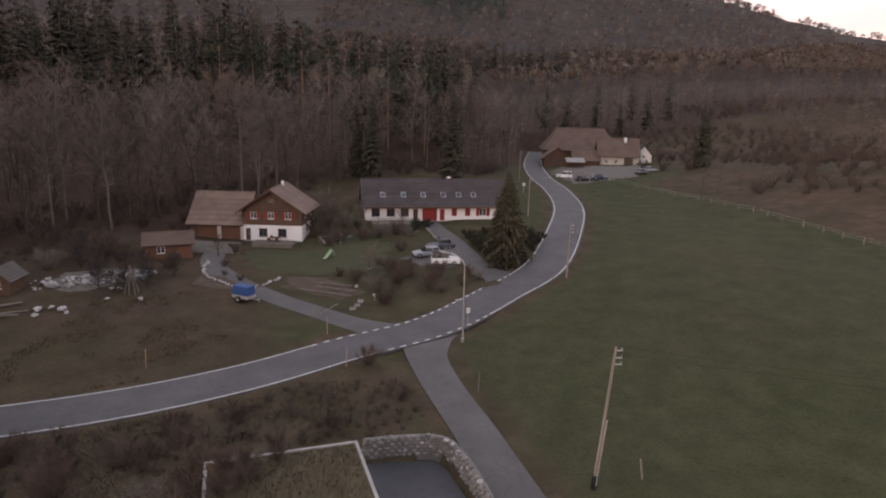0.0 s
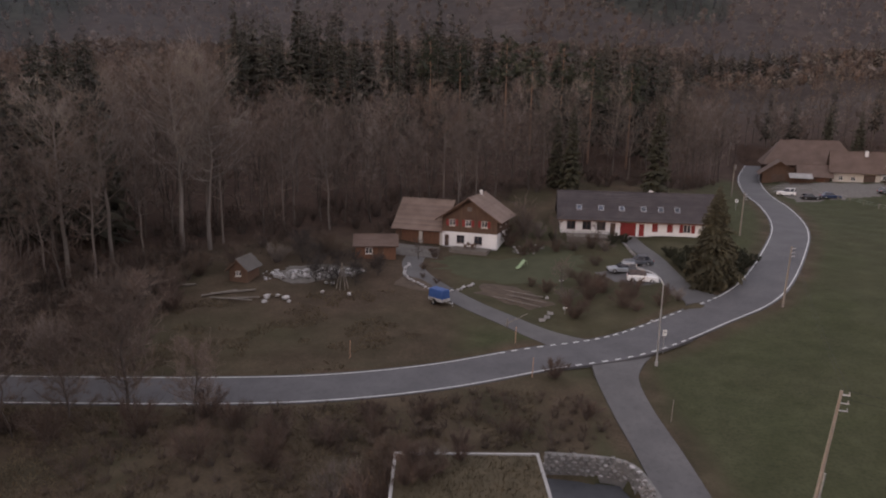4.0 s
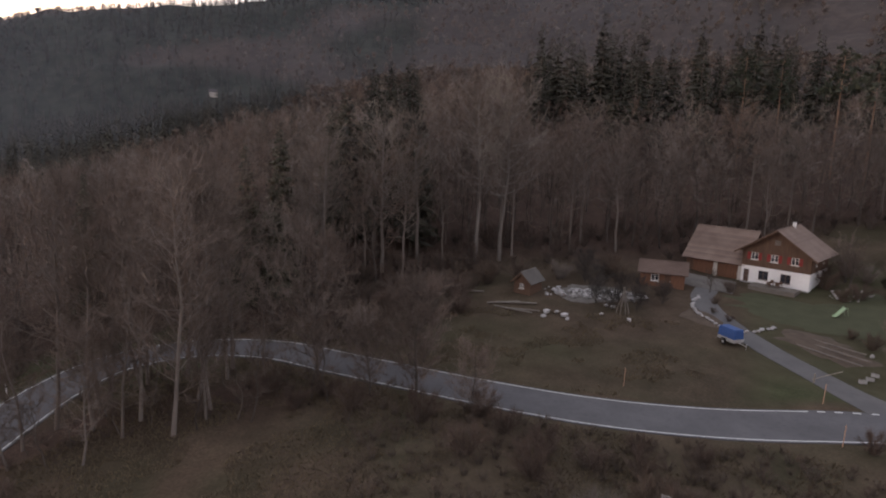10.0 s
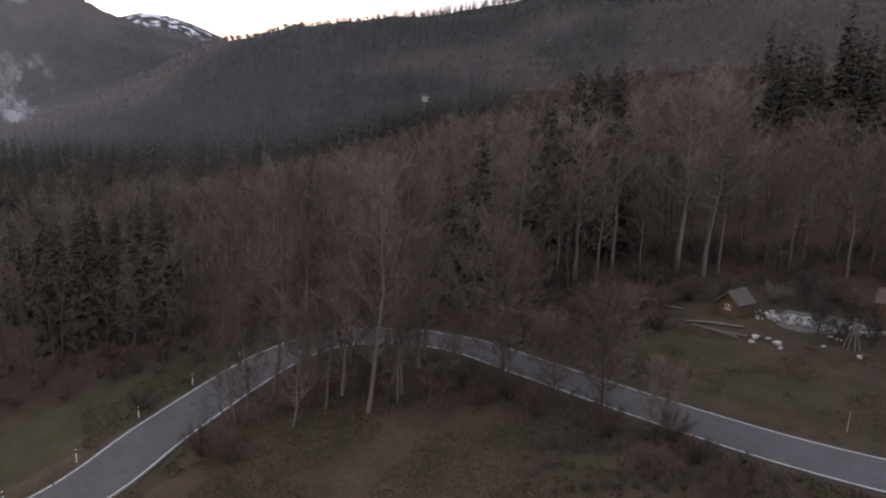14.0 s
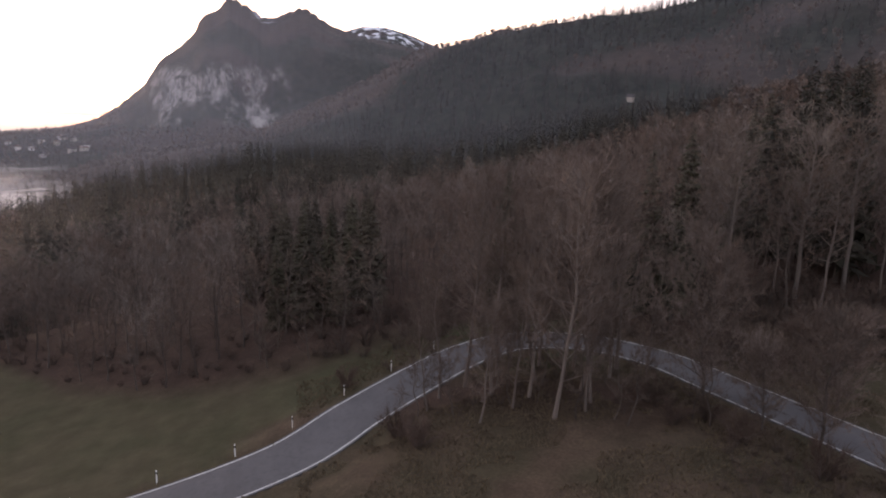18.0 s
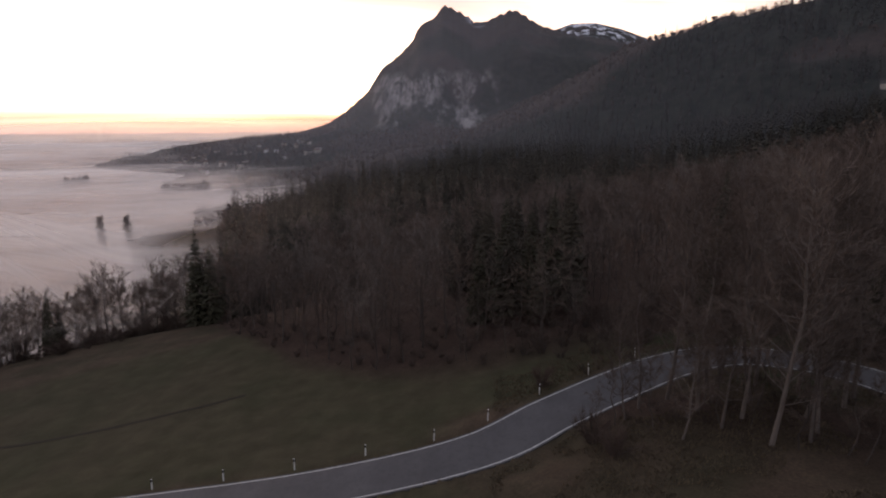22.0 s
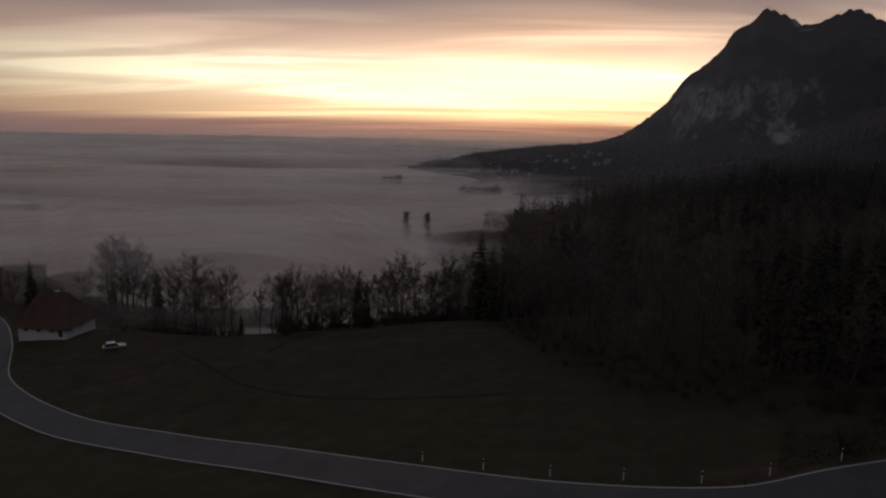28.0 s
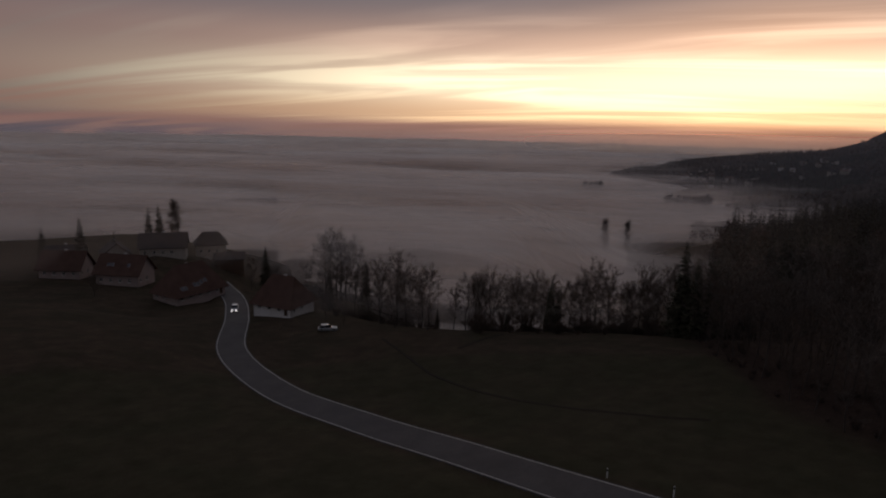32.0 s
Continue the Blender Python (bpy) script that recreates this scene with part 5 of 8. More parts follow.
def panel(w, z0, z1, thick, holes):
    """A wall from x 0 to w, z0 to z1, its outer face at y 0, with holes (x0, x1, z0, z1) right through."""
    xs = sorted({0.0, w, *[v for h in holes for v in h[:2] if 0 < v < w]})
    zs = sorted({z0, z1, *[v for h in holes for v in h[2:] if z0 < v < z1]})
    solid = [[not any(h[0] <= (xa + xb) / 2 <= h[1] and h[2] <= (za + zb) / 2 <= h[3] for h in holes) for za, zb in zip(zs, zs[1:])] for xa, xb in zip(xs, xs[1:])]
    bm = bmesh.new()
    grid = {}

    def v(x, y, z):
        k = (round(x, 4), y, round(z, 4))
        if k not in grid:
            grid[k] = bm.verts.new((x, y, z))
        return grid[k]
    nx, nz = len(xs) - 1, len(zs) - 1
    for i in range(nx):
        for j in range(nz):
            if not solid[i][j]:
                continue
            a, b, c, d = xs[i], xs[i + 1], zs[j], zs[j + 1]
            bm.faces.new((v(a, 0, c), v(b, 0, c), v(b, 0, d), v(a, 0, d)))
            bm.faces.new((v(a, thick, c), v(a, thick, d), v(b, thick, d), v(b, thick, c)))
            if i == 0 or not solid[i - 1][j]:
                bm.faces.new((v(a, 0, c), v(a, 0, d), v(a, thick, d), v(a, thick, c)))
            if i == nx - 1 or not solid[i + 1][j]:
                bm.faces.new((v(b, 0, c), v(b, thick, c), v(b, thick, d), v(b, 0, d)))
            if j == 0 or not solid[i][j - 1]:
                bm.faces.new((v(a, 0, c), v(a, thick, c), v(b, thick, c), v(b, 0, c)))
            if j == nz - 1 or not solid[i][j + 1]:
                bm.faces.new((v(a, 0, d), v(b, 0, d), v(b, thick, d), v(a, thick, d)))
    bmesh.ops.recalc_face_normals(bm, faces=bm.faces)
    return bm


def courses(bm, a, b, c, d, n, thick=0.16, step=0.05, rows=None):
    """A sloping roof side laid in n stepped courses: a, b along the eave, c, d along the ridge above b, a. With rows, each course is a piece of its own, put on that list."""
    a, b, c, d = map(Vector, (a, b, c, d))
    nrm = (b - a).cross(d - a).normalized()
    if nrm.z < 0:
        nrm = -nrm
    if rows is not None:
        for k in range(n):
            t0, t1 = k / n, (k + 1.06) / n
            q = bmesh.new()
            p = [a.lerp(d, t0), b.lerp(c, t0), b.lerp(c, min(t1, 1)), a.lerp(d, min(t1, 1))]
            up = [step + 0.02, step + 0.02, 0.012, 0.012]
            vs = [q.verts.new(v + nrm * u) for v, u in zip(p, up)] + [q.verts.new(v + nrm * 0.004) for v in p]
            for f in ((0, 1, 2, 3), (7, 6, 5, 4), (0, 4, 5, 1), (1, 5, 6, 2), (2, 6, 7, 3), (3, 7, 4, 0)):
                q.faces.new([vs[i] for i in f])
            bmesh.ops.recalc_face_normals(q, faces=q.faces)
            rows.append(q)
        vs = [bm.verts.new(v) for v in (a, b, c, d)] + [bm.verts.new(v - nrm * thick) for v in (a, b, c, d)]
        for f in ((0, 1, 2, 3), (7, 6, 5, 4), (0, 4, 5, 1), (1, 5, 6, 2), (2, 6, 7, 3), (3, 7, 4, 0)):
            bm.faces.new([vs[i] for i in f])
        return
    prev = None
    lo = [bm.verts.new(p - nrm * thick) for p in (a, b)]
    first = None
    for k in range(n):
        t0, t1 = k / n, (k + 1) / n
        p = [a.lerp(d, t0) + nrm * step, b.lerp(c, t0) + nrm * step, b.lerp(c, t1), a.lerp(d, t1)]
        if (p[2] - p[3]).length < 0.02:
            vs = [bm.verts.new(q) for q in (p[0], p[1], (p[2] + p[3]) / 2)]
            vs = [vs[0], vs[1], vs[2], vs[2]]
            bm.faces.new(vs[:3])
        else:
            vs = [bm.verts.new(q) for q in p]
            bm.faces.new(vs)
        if prev:
            if prev[2] is not prev[3]:
                bm.faces.new((prev[3], prev[2], vs[1], vs[0]))
        else:
            first = vs
        prev = vs
    top = [bm.verts.new(p - nrm * thick) for p in (c, d)] if (c - d).length > 0.02 else [bm.verts.new(c - nrm * thick)] * 2
    bm.faces.new((lo[1], lo[0], first[0], first[1]))
    if top[0] is top[1]:
        bm.faces.new((lo[0], lo[1], top[0]))
    else:
        bm.faces.new((lo[0], lo[1], top[0], top[1]))
        bm.faces.new((top[1], top[0], prev[2], prev[3]))
    bm.faces.new((lo[0], top[1], prev[3], first[0]))
    bm.faces.new((lo[1], first[1], prev[2], top[0]))


def window(root, m, x0, x1, z0, z1, frame=None, shutters=None, sill=True, name="window", bars=1, depth=0.10):
    """A window in a wall's hole: frame, pane, sill, shutters."""
    fr = frame or MAT_FRAME
    f, y0, y1 = 0.09, depth, depth + 0.07
    items = [(x0, x0 + f, y0, y1, z0, z1), (x1 - f, x1, y0, y1, z0, z1), (x0 + f, x1 - f, y0, y1, z0, z0 + f), (x0 + f, x1 - f, y0, y1, z1 - f, z1)]
    if bars:
        xm, zm = (x0 + x1) / 2, z0 + (z1 - z0) * 0.62
        items += [(xm - 0.05, xm + 0.05, y0, y1, z0 + f, z1 - f), (x0 + f, xm - 0.05, y0 + 0.01, y1 - 0.01, zm - 0.02, zm + 0.02), (xm + 0.05, x1 - f, y0 + 0.01, y1 - 0.01, zm - 0.02, zm + 0.02)]
    w = part(name, moved(boxes(*items), m), fr, root)
    part("pane", moved(boxes((x0 + f, x1 - f, y0 + 0.03, y0 + 0.04, z0 + f, z1 - f)), m), MAT_GLASS, w)
    if sill:
        part("sill", moved(boxes((x0 - 0.08, x1 + 0.08, -0.08, y0, z0 - 0.07, z0 - 0.004)), m), fr, w)
    if shutters:
        sw = (x1 - x0) * 0.48
        for a, b in ((x0 - sw - 0.02, x0 - 0.02), (x1 + 0.02, x1 + sw + 0.02)):
            items = [(a, b, -0.05, -0.004, z0, z1)] + [(a + 0.04, b - 0.04, -0.07, -0.05, z, z + 0.10) for z in np.arange(z0 + 0.06, z1 - 0.12, 0.17)]
            part("shutter", moved(boxes(*items), m), shutters, w)
    return w


def door(root, m, x0, x1, z0, z1, mat, boards=4, name="door"):
    n = boards
    step = (x1 - x0) / n
    d = part(name, moved(boxes((x0, x1, 0.15, 0.18, z0, z1)), m), mat, root)
    for k in range(n):
        part("board", moved(boxes((x0 + k * step + 0.01, x0 + (k + 1) * step - 0.01, 0.10, 0.148, z0, z1)), m), mat, d)
    part("handle", moved(boxes((x1 - 0.18, x1 - 0.10, 0.04, 0.10, z0 + 0.95, z0 + 1.10)), m), MAT_STEEL, d)
    return d


def side(k, W, D):
    return {"F": Matrix(), "R": pose(W, 0, 0, 0, 0, 90), "L": pose(0, D, 0, 0, 0, -90), "B": pose(W, D, 0, 0, 0, 180)}[k]


def house(root, W, D, eave, ridge, axis, low, roof, up=None, gf=None, over=0.7, openings=(), hip=0.0, chimneys=(), skylights=(), thick=0.3, course=0.34, base=-1.2, laid=False):
    """Walls, gables and roof of a house whose front-left foot is the origin; axis: the way its ridge runs."""
    for k in "FRBL":
        m, w = side(k, W, D), (W if k in "FB" else D)
        ops = [o for o in openings if o[0] == k]
        holes = [(o[1], o[2], o[3], o[4]) for o in ops]
        inset = 0.0 if k in "FB" else thick
        mm = m @ Matrix.Translation((inset, 0, 0))
        hs = [(a - inset, b - inset, c, d) for a, b, c, d in holes]
        split = gf if up else eave
        part("wall", moved(panel(w - 2 * inset, base, split, thick, [h for h in hs if h[2] < split]), mm), low, root)
        if up:
            part("wall", moved(panel(w - 2 * inset, split, eave, thick, [h for h in hs if h[2] >= split]), mm @ Matrix.Translation((0, -0.03, 0))), up, root, "dark timber upper wall")
        for o in ops:
            if o[5] == "w":
                window(root, m, *o[1:5], **(o[6] if len(o) > 6 else {}))
            else:
                door(root, m, *o[1:5], o[6], **(o[7] if len(o) > 7 else {}))
    gm = up or low
    rise = ridge - eave
    tri = ridge - 0.02
    if not hip:
        ends = (("F", W), ("B", W)) if axis == "y" else (("L", D), ("R", D))
        for k, w in ends:
            bm = bmesh.new()
            fv = [bm.verts.new((x, y, z)) for y in (-0.03 if up else 0.0, thick) for x, z in ((0, eave), (w, eave), (w / 2, tri - 0.1))]
            for f in ((0, 1, 2), (5, 4, 3), (0, 3, 4, 1), (1, 4, 5, 2), (2, 5, 3, 0)):
                bm.faces.new([fv[i] for i in f])
            bmesh.ops.recalc_face_normals(bm, faces=bm.faces)
            part("gable", moved(bm, side(k, W, D)), gm, root)
    # roof sides
    span = (W if axis == "y" else D) / 2
    drop = over * rise / span
    n = max(5, int(math.hypot(span + over, rise + drop) / course))
    e = eave - drop + 0.12
    r = ridge + 0.12
    if axis == "x":
        x0, x1, xr0, xr1 = -over, W + over, (-over if not hip else hip), (W + over if not hip else W - hip)
        quads = [((x0, -over, e), (x1, -over, e), (xr1, D / 2, r), (xr0, D / 2, r)), ((x1, D + over, e), (x0, D + over, e), (xr0, D / 2, r), (xr1, D / 2, r))]
        if hip:
            quads += [((x0, D + over, e), (x0, -over, e), (xr0, D / 2, r), (xr0, D / 2, r)), ((x1, -over, e), (x1, D + over, e), (xr1, D / 2, r), (xr1, D / 2, r))]
        ridge_box = (xr0, xr1, D / 2 - 0.12, D / 2 + 0.12, r - 0.05, r + 0.09)
    else:
        y0, y1, yr0, yr1 = -over, D + over, (-over if not hip else hip), (D + over if not hip else D - hip)
        quads = [((-over, y1, e), (-over, y0, e), (W / 2, yr0, r), (W / 2, yr1, r)), ((W + over, y0, e), (W + over, y1, e), (W / 2, yr1, r), (W / 2, yr0, r))]
        if hip:
            quads += [((-over, y0, e), (W + over, y0, e), (W / 2, yr0, r), (W / 2, yr0, r)), ((W + over, y1, e), (-over, y1, e), (W / 2, yr1, r), (W / 2, yr1, r))]
        ridge_box = (W / 2 - 0.12, W / 2 + 0.12, yr0, yr1, r - 0.05, r + 0.09)
    for q in quads:
        bm = bmesh.new()
        rows = [] if laid else None
        courses(bm, *q, n, rows=rows)
        bmesh.ops.recalc_face_normals(bm, faces=bm.faces)
        ro = part("roof", bm, roof, root)
        for r_ in rows or ():
            part("tile_course", r_, roof, ro)
    part("ridge_cap", boxes(ridge_box, bevel=0.04), roof, root)
    if not hip and axis == "y":
        for s in (-1, 1):
            for y in (-over - 0.03, D + over + 0.03):
                bm = bmesh.new()
                p, q = Vector((W / 2 + s * (W / 2 + over), y, e - 0.12)), Vector((W / 2, y, r - 0.12))
                vs = [bm.verts.new(v + Vector((0, dy, dz))) for v in (p, q) for dy in (-0.025, 0.025) for dz in (-0.12, 0.10)]
                bmesh.ops.convex_hull(bm, input=vs)
                part("bargeboard", bm, MAT_WOOD, root)
    for cx, cy, cw, ch in chimneys:
        z = e + (r - e) * (1 - abs((cy - D / 2) / (D / 2 + over) if axis == "x" else (cx - W / 2) / (W / 2 + over)))
        c = part("chimney", boxes((cx - cw, cx + cw, cy - cw, cy + cw, z - 0.5, z + ch), (cx - cw - 0.06, cx + cw + 0.06, cy - cw - 0.06, cy + cw + 0.06, z + ch, z + ch + 0.1)), MAT_WHITE, root)
        part("cowl", boxes((cx - cw * 0.6, cx + cw * 0.6, cy - cw * 0.6, cy + cw * 0.6, z + ch + 0.1, z + ch + 0.28)), MAT_STEEL, c)
    # skylights lie on the front side of an x ridge: (x along, share of the slope, glass)
    slope = math.atan2(r - e, span + over)
    for sx, st, mat in skylights:
        y, z = -over + (span + over) * st, e + (r - e) * st
        m = Matrix.Translation((sx, y, z)) @ Matrix.Rotation(slope, 4, "X")
        s = part("skylight", moved(boxes((-0.45, -0.38, -0.6, 0.6, 0.0, 0.12), (0.38, 0.45, -0.6, 0.6, 0.0, 0.12), (-0.38, 0.38, -0.6, -0.53, 0.0, 0.12), (-0.38, 0.38, 0.53, 0.6, 0.0, 0.12)), m), MAT_STEEL, root)
        part("pane", moved(boxes((-0.38, 0.38, -0.53, 0.53, 0.03, 0.08)), m), mat, s)
    return root


# ------------------------------------------------------------------ the chalet and its yard
RS = dict(shutters=MAT_RED)
DK = dict(frame=MAT_DARKFRAME)


def build_chalet():
    h = thing("chalet", -31.4, 101.0, -2.0, 2.25, "farmhouse with white ground floor, dark timber gable and red shutters", "house")
    ops = [("F", 2.5, 3.9, 0.85, 2.2, "w", DK), ("F", 5.6, 7.0, 0.85, 2.2, "w", DK), ("F", 0.35, 1.15, 0.15, 2.15, "d", MAT_DARKFRAME),
           ("F", 1.2, 2.25, 3.75, 4.85, "w", RS), ("F", 4.0, 5.05, 3.75, 4.85, "w", RS), ("F", 6.8, 7.85, 3.75, 4.85, "w", RS),
           ("R", 3.0, 4.0, 1.05, 2.1, "w"), ("R", 5.5, 6.5, 3.7, 4.7, "w"), ("R", 2.0, 3.0, 3.7, 4.7, "w")]
    house(h, 9.5, 8.6, 5.35, 8.55, "y", MAT_WHITE, MAT_TILE, up=MAT_WOOD, gf=2.75, over=1.0, openings=ops, chimneys=((4.9, 6.2, 0.2, 0.55),), laid=True)
    part("attic_window", boxes((4.35, 5.15, -0.09, -0.035, 6.35, 7.05), (4.42, 4.72, -0.11, -0.09, 6.42, 6.98), (4.78, 5.08, -0.11, -0.09, 6.42, 6.98)), MAT_WOOD_GREY, h)
    part("plinth", boxes((-0.02, 9.52, -0.05, -0.005, -0.3, 0.28)), MAT_CONCRETE, h)
    # barn wing
    b = thing("barn_wing", -40.3, 101.9, -2.0, 2.25, "timber barn wing with a tiled roof and two plank gates", "barn")
    ops = [("F", 1.1, 4.4, 0.0, 2.6, "d", MAT_WOOD_RED, dict(boards=14, name="gate")), ("F", 5.1, 8.2, 0.0, 2.6, "d", MAT_WOOD_RED, dict(boards=14, name="gate"))]
    house(b, 8.8, 9.4, 2.95, 7.2, "x", MAT_WOOD, MAT_TILE, over=0.6, openings=ops, laid=True)
    part("pillar", boxes((4.45, 5.05, -0.12, 0.42, -0.3, 2.8)), MAT_CREAM, b, "pale plastered pillar between the gates")
    part("pillar", boxes((8.25, 8.75, -0.12, 0.42, -0.3, 2.8)), MAT_CREAM, b)
    # timber deck
    d = thing("timber_deck", -29.2, 97.5, -2.0, 2.35, "weathered timber terrace deck before the chalet", "deck")
    for k in range(17):
        part("plank", boxes((0, 6.4, k * 0.17, k * 0.17 + 0.155, 0.28, 0.33)), MAT_WOOD_GREY, d)
    part("deck_frame", boxes((0.05, 6.35, 0.04, 0.14, -0.9, 0.275), (0.05, 6.35, 2.72, 2.82, -0.9, 0.275), (0.05, 0.15, 0.14, 2.72, -0.9, 0.275), (6.25, 6.35, 0.14, 2.72, -0.9, 0.275)), MAT_WOOD_GREY, d)
    t = thing("garden_table", -26.0, 99.0, 0, 2.68, "dark garden table on the deck", "table")
    part("tabletop", boxes((-0.7, 0.7, -0.4, 0.4, 0.70, 0.74)), MAT_WOOD, t)
    for x in (-0.62, 0.62):
        for y in (-0.33, 0.33):
            part("leg", boxes((x - 0.03, x + 0.03, y - 0.03, y + 0.03, 0.0, 0.70)), MAT_WOOD, t)
    for x, y, r in ((-26.6, 98.3, 0), (-25.4, 98.3, 0), (-26.6, 99.75, 180), (-25.4, 99.75, 180)):
        c = thing("garden_chair", x, y, r, 2.68, "dark folding garden chair at the deck table", "chair", "chairs round the deck table")
        part("seat", boxes((-0.22, 0.22, -0.2, 0.2, 0.42, 0.45)), MAT_WOOD, c)
        part("backrest", boxes((-0.22, 0.22, -0.23, -0.2, 0.48, 0.85)), MAT_WOOD, c)
        for lx in (-0.2, 0.2):
            for ly in (-0.18, 0.18):
                part("leg", boxes((lx - 0.02, lx + 0.02, ly - 0.02, ly + 0.02, 0, 0.42)), MAT_WOOD, c)
    # shed
    s = thing("garden_shed", -41.2, 87.4, 22, 2.0, "reddish timber garden shed with a brown low roof", "shed")
    house(s, 6.2, 4.6, 2.3, 3.5, "x", MAT_WOOD_RED, MAT_TILE_FARM, over=0.45, openings=[("F", 1.5, 2.6, 0.95, 1.95, "w", dict(bars=1)), ("F", 3.4, 4.3, 0.0, 2.0, "d", MAT_WOOD)], thick=0.14, laid=True)
    # small hut by the wood
    s = thing("log_hut", -52.0, 70.6, 6, 1.55, "small dark timber hut with a gabled shingle roof by the wood", "hut")
    house(s, 2.6, 3.4, 2.0, 3.2, "y", MAT_WOOD, MAT_TILE_GREY, over=0.4, openings=[("F", 0.9, 1.7, 0.95, 1.65, "w", dict(bars=1))], thick=0.12)


build_chalet()


def yard():
    bm = bmesh.new()
    g = spline([(-34.2, 92.5, 0), (-35.0, 96, 0), (-36.0, 99.5, 0)], 1.0)
    rows = []
    for p in g:
        rows.append([bm.verts.new((p[0] + o, p[1], ground_z(p[0] + o, p[1]) + 0.05)) for o in (-4.2, -2, 0, 2.2, 4.6)])
    for a, b in zip(rows, rows[1:]):
        for k in range(4):
            bm.faces.new((a[k], a[k + 1], b[k + 1], b[k]))
    ext = bmesh.ops.extrude_face_region(bm, geom=bm.faces[:])
    for v in ext["geom"]:
        if isinstance(v, bmesh.types.BMVert):
            v.co.z -= 0.3
    bmesh.ops.recalc_face_normals(bm, faces=bm.faces)
    return tagged(part("yard", bm, MAT_GRAVEL), "grey gravel yard before the barn gates", "yard", kind="structure")


yard()


def lawn_patch(name, pts, mat, label, category, lift=0.05, step=1.6):
    """A ground cover inside an outline, draped on the land."""
    P = spline([(*q, 0.0) for q in pts] + [(*pts[0], 0.0)], 1.1)[:-1]
    c = P.mean(0)
    ragged = 1 + 0.20 * wobble(P[:, 0] * 3, P[:, 1] * 3, 0.55, 3)
    P = c + (P - c) * ragged[:, None]
    bm = bmesh.new()
    rings = []
    for f in (1.0, 0.8, 0.6, 0.4, 0.2):
        ring = []
        for p in P:
            x, y = c[0] + (p[0] - c[0]) * f, c[1] + (p[1] - c[1]) * f
            ring.append(bm.verts.new((x, y, ground_z(x, y) + (lift if f < 1 else -0.06))))
        rings.append(ring)
    n = len(P)
    for a, b in zip(rings, rings[1:]):
        for k in range(n):
            bm.faces.new((a[k], a[(k + 1) % n], b[(k + 1) % n], b[k]))
    cv = bm.verts.new((c[0], c[1], ground_z(c[0], c[1]) + lift))
    for k in range(n):
        bm.faces.new((rings[-1][k], rings[-1][(k + 1) % n], cv))
    bmesh.ops.recalc_face_normals(bm, faces=bm.faces)
    return tagged(part(name, bm, mat, smooth=True), label, category, kind="structure")


MAT_LAWN = plain("mown_lawn", (0.042, 0.045, 0.022), (0.058, 0.058, 0.031), 0.5, 5.0, 0.95)
lawn_patch("lawn", [(-30.5, 90.0), (-25, 85.8), (-17, 84.8), (-9.5, 87), (-6.2, 94), (-8.5, 103.0), (-14.0, 105.5), (-17.5, 98.5), (-21, 96.6), (-28.5, 96.2)], MAT_LAWN, "short green lawn before the chalet", "lawn")
lawn_patch("soil_patch", [(-31.5, 78.5), (-27, 77), (-25.2, 79), (-28, 82), (-31.5, 82.5)], MAT_SOIL, "bare brown soil beside the driveway", "soil")
lawn_patch("vegetable_bed", [(-20, 79.5), (-12, 75.5), (-9, 78.5), (-14, 83.5), (-20, 84)], MAT_SOIL, "brown winter vegetable bed", "garden bed")
lawn_patch("gravel_patch", [(-49, 74), (-44, 73), (-38.5, 78.5), (-38, 83), (-43, 83.5), (-48, 79.5)], MAT_GRAVEL, "pale rubble and gravel patch by the wood", "gravel")

# ------------------------------------------------------------------ stones
STONES = []
for k in range(6):
    bm = bmesh.new()
    bmesh.ops.create_icosphere(bm, subdivisions=1, radius=0.5)
    for v in bm.verts:
        d = 0.75 + 0.5 * noise.noise(v.co * 2.1 + Vector((k * 7.3, 0, 0)))
        v.co = Vector((v.co.x * d * 1.15, v.co.y * d, v.co.z * d * 0.72))
    me = bpy.data.meshes.new("boulder")
    bm.to_mesh(me)
    bm.free()
    STONES.append(me)


def stone(x, y, size, mat, k, name="boulder", parent=None, label="", group="", sink=0.15, z=None):
    key = (k % len(STONES), mat.name)
    if key not in STONE_SETS:
        me = STONES[k % len(STONES)].copy()
        me.materials.append(mat)
        STONE_SETS[key] = me
    ob = new(name, STONE_SETS[key])
    z = (ground_z(x, y) if z is None else z) + size * (0.36 - sink)
    ob.matrix_basis = Matrix.LocRotScale((x, y, z), Euler((0.2 * math.sin(k), 0.2 * math.cos(k * 1.3), k * 1.9)), (size * (0.85 + 0.3 * ((k * 37) % 10) / 10), size, size * (0.8 + 0.3 * ((k * 53) % 10) / 10)))
    if parent is not None:
        ob.parent = parent
        return ob
    return tagged(ob, label, "boulder", group)


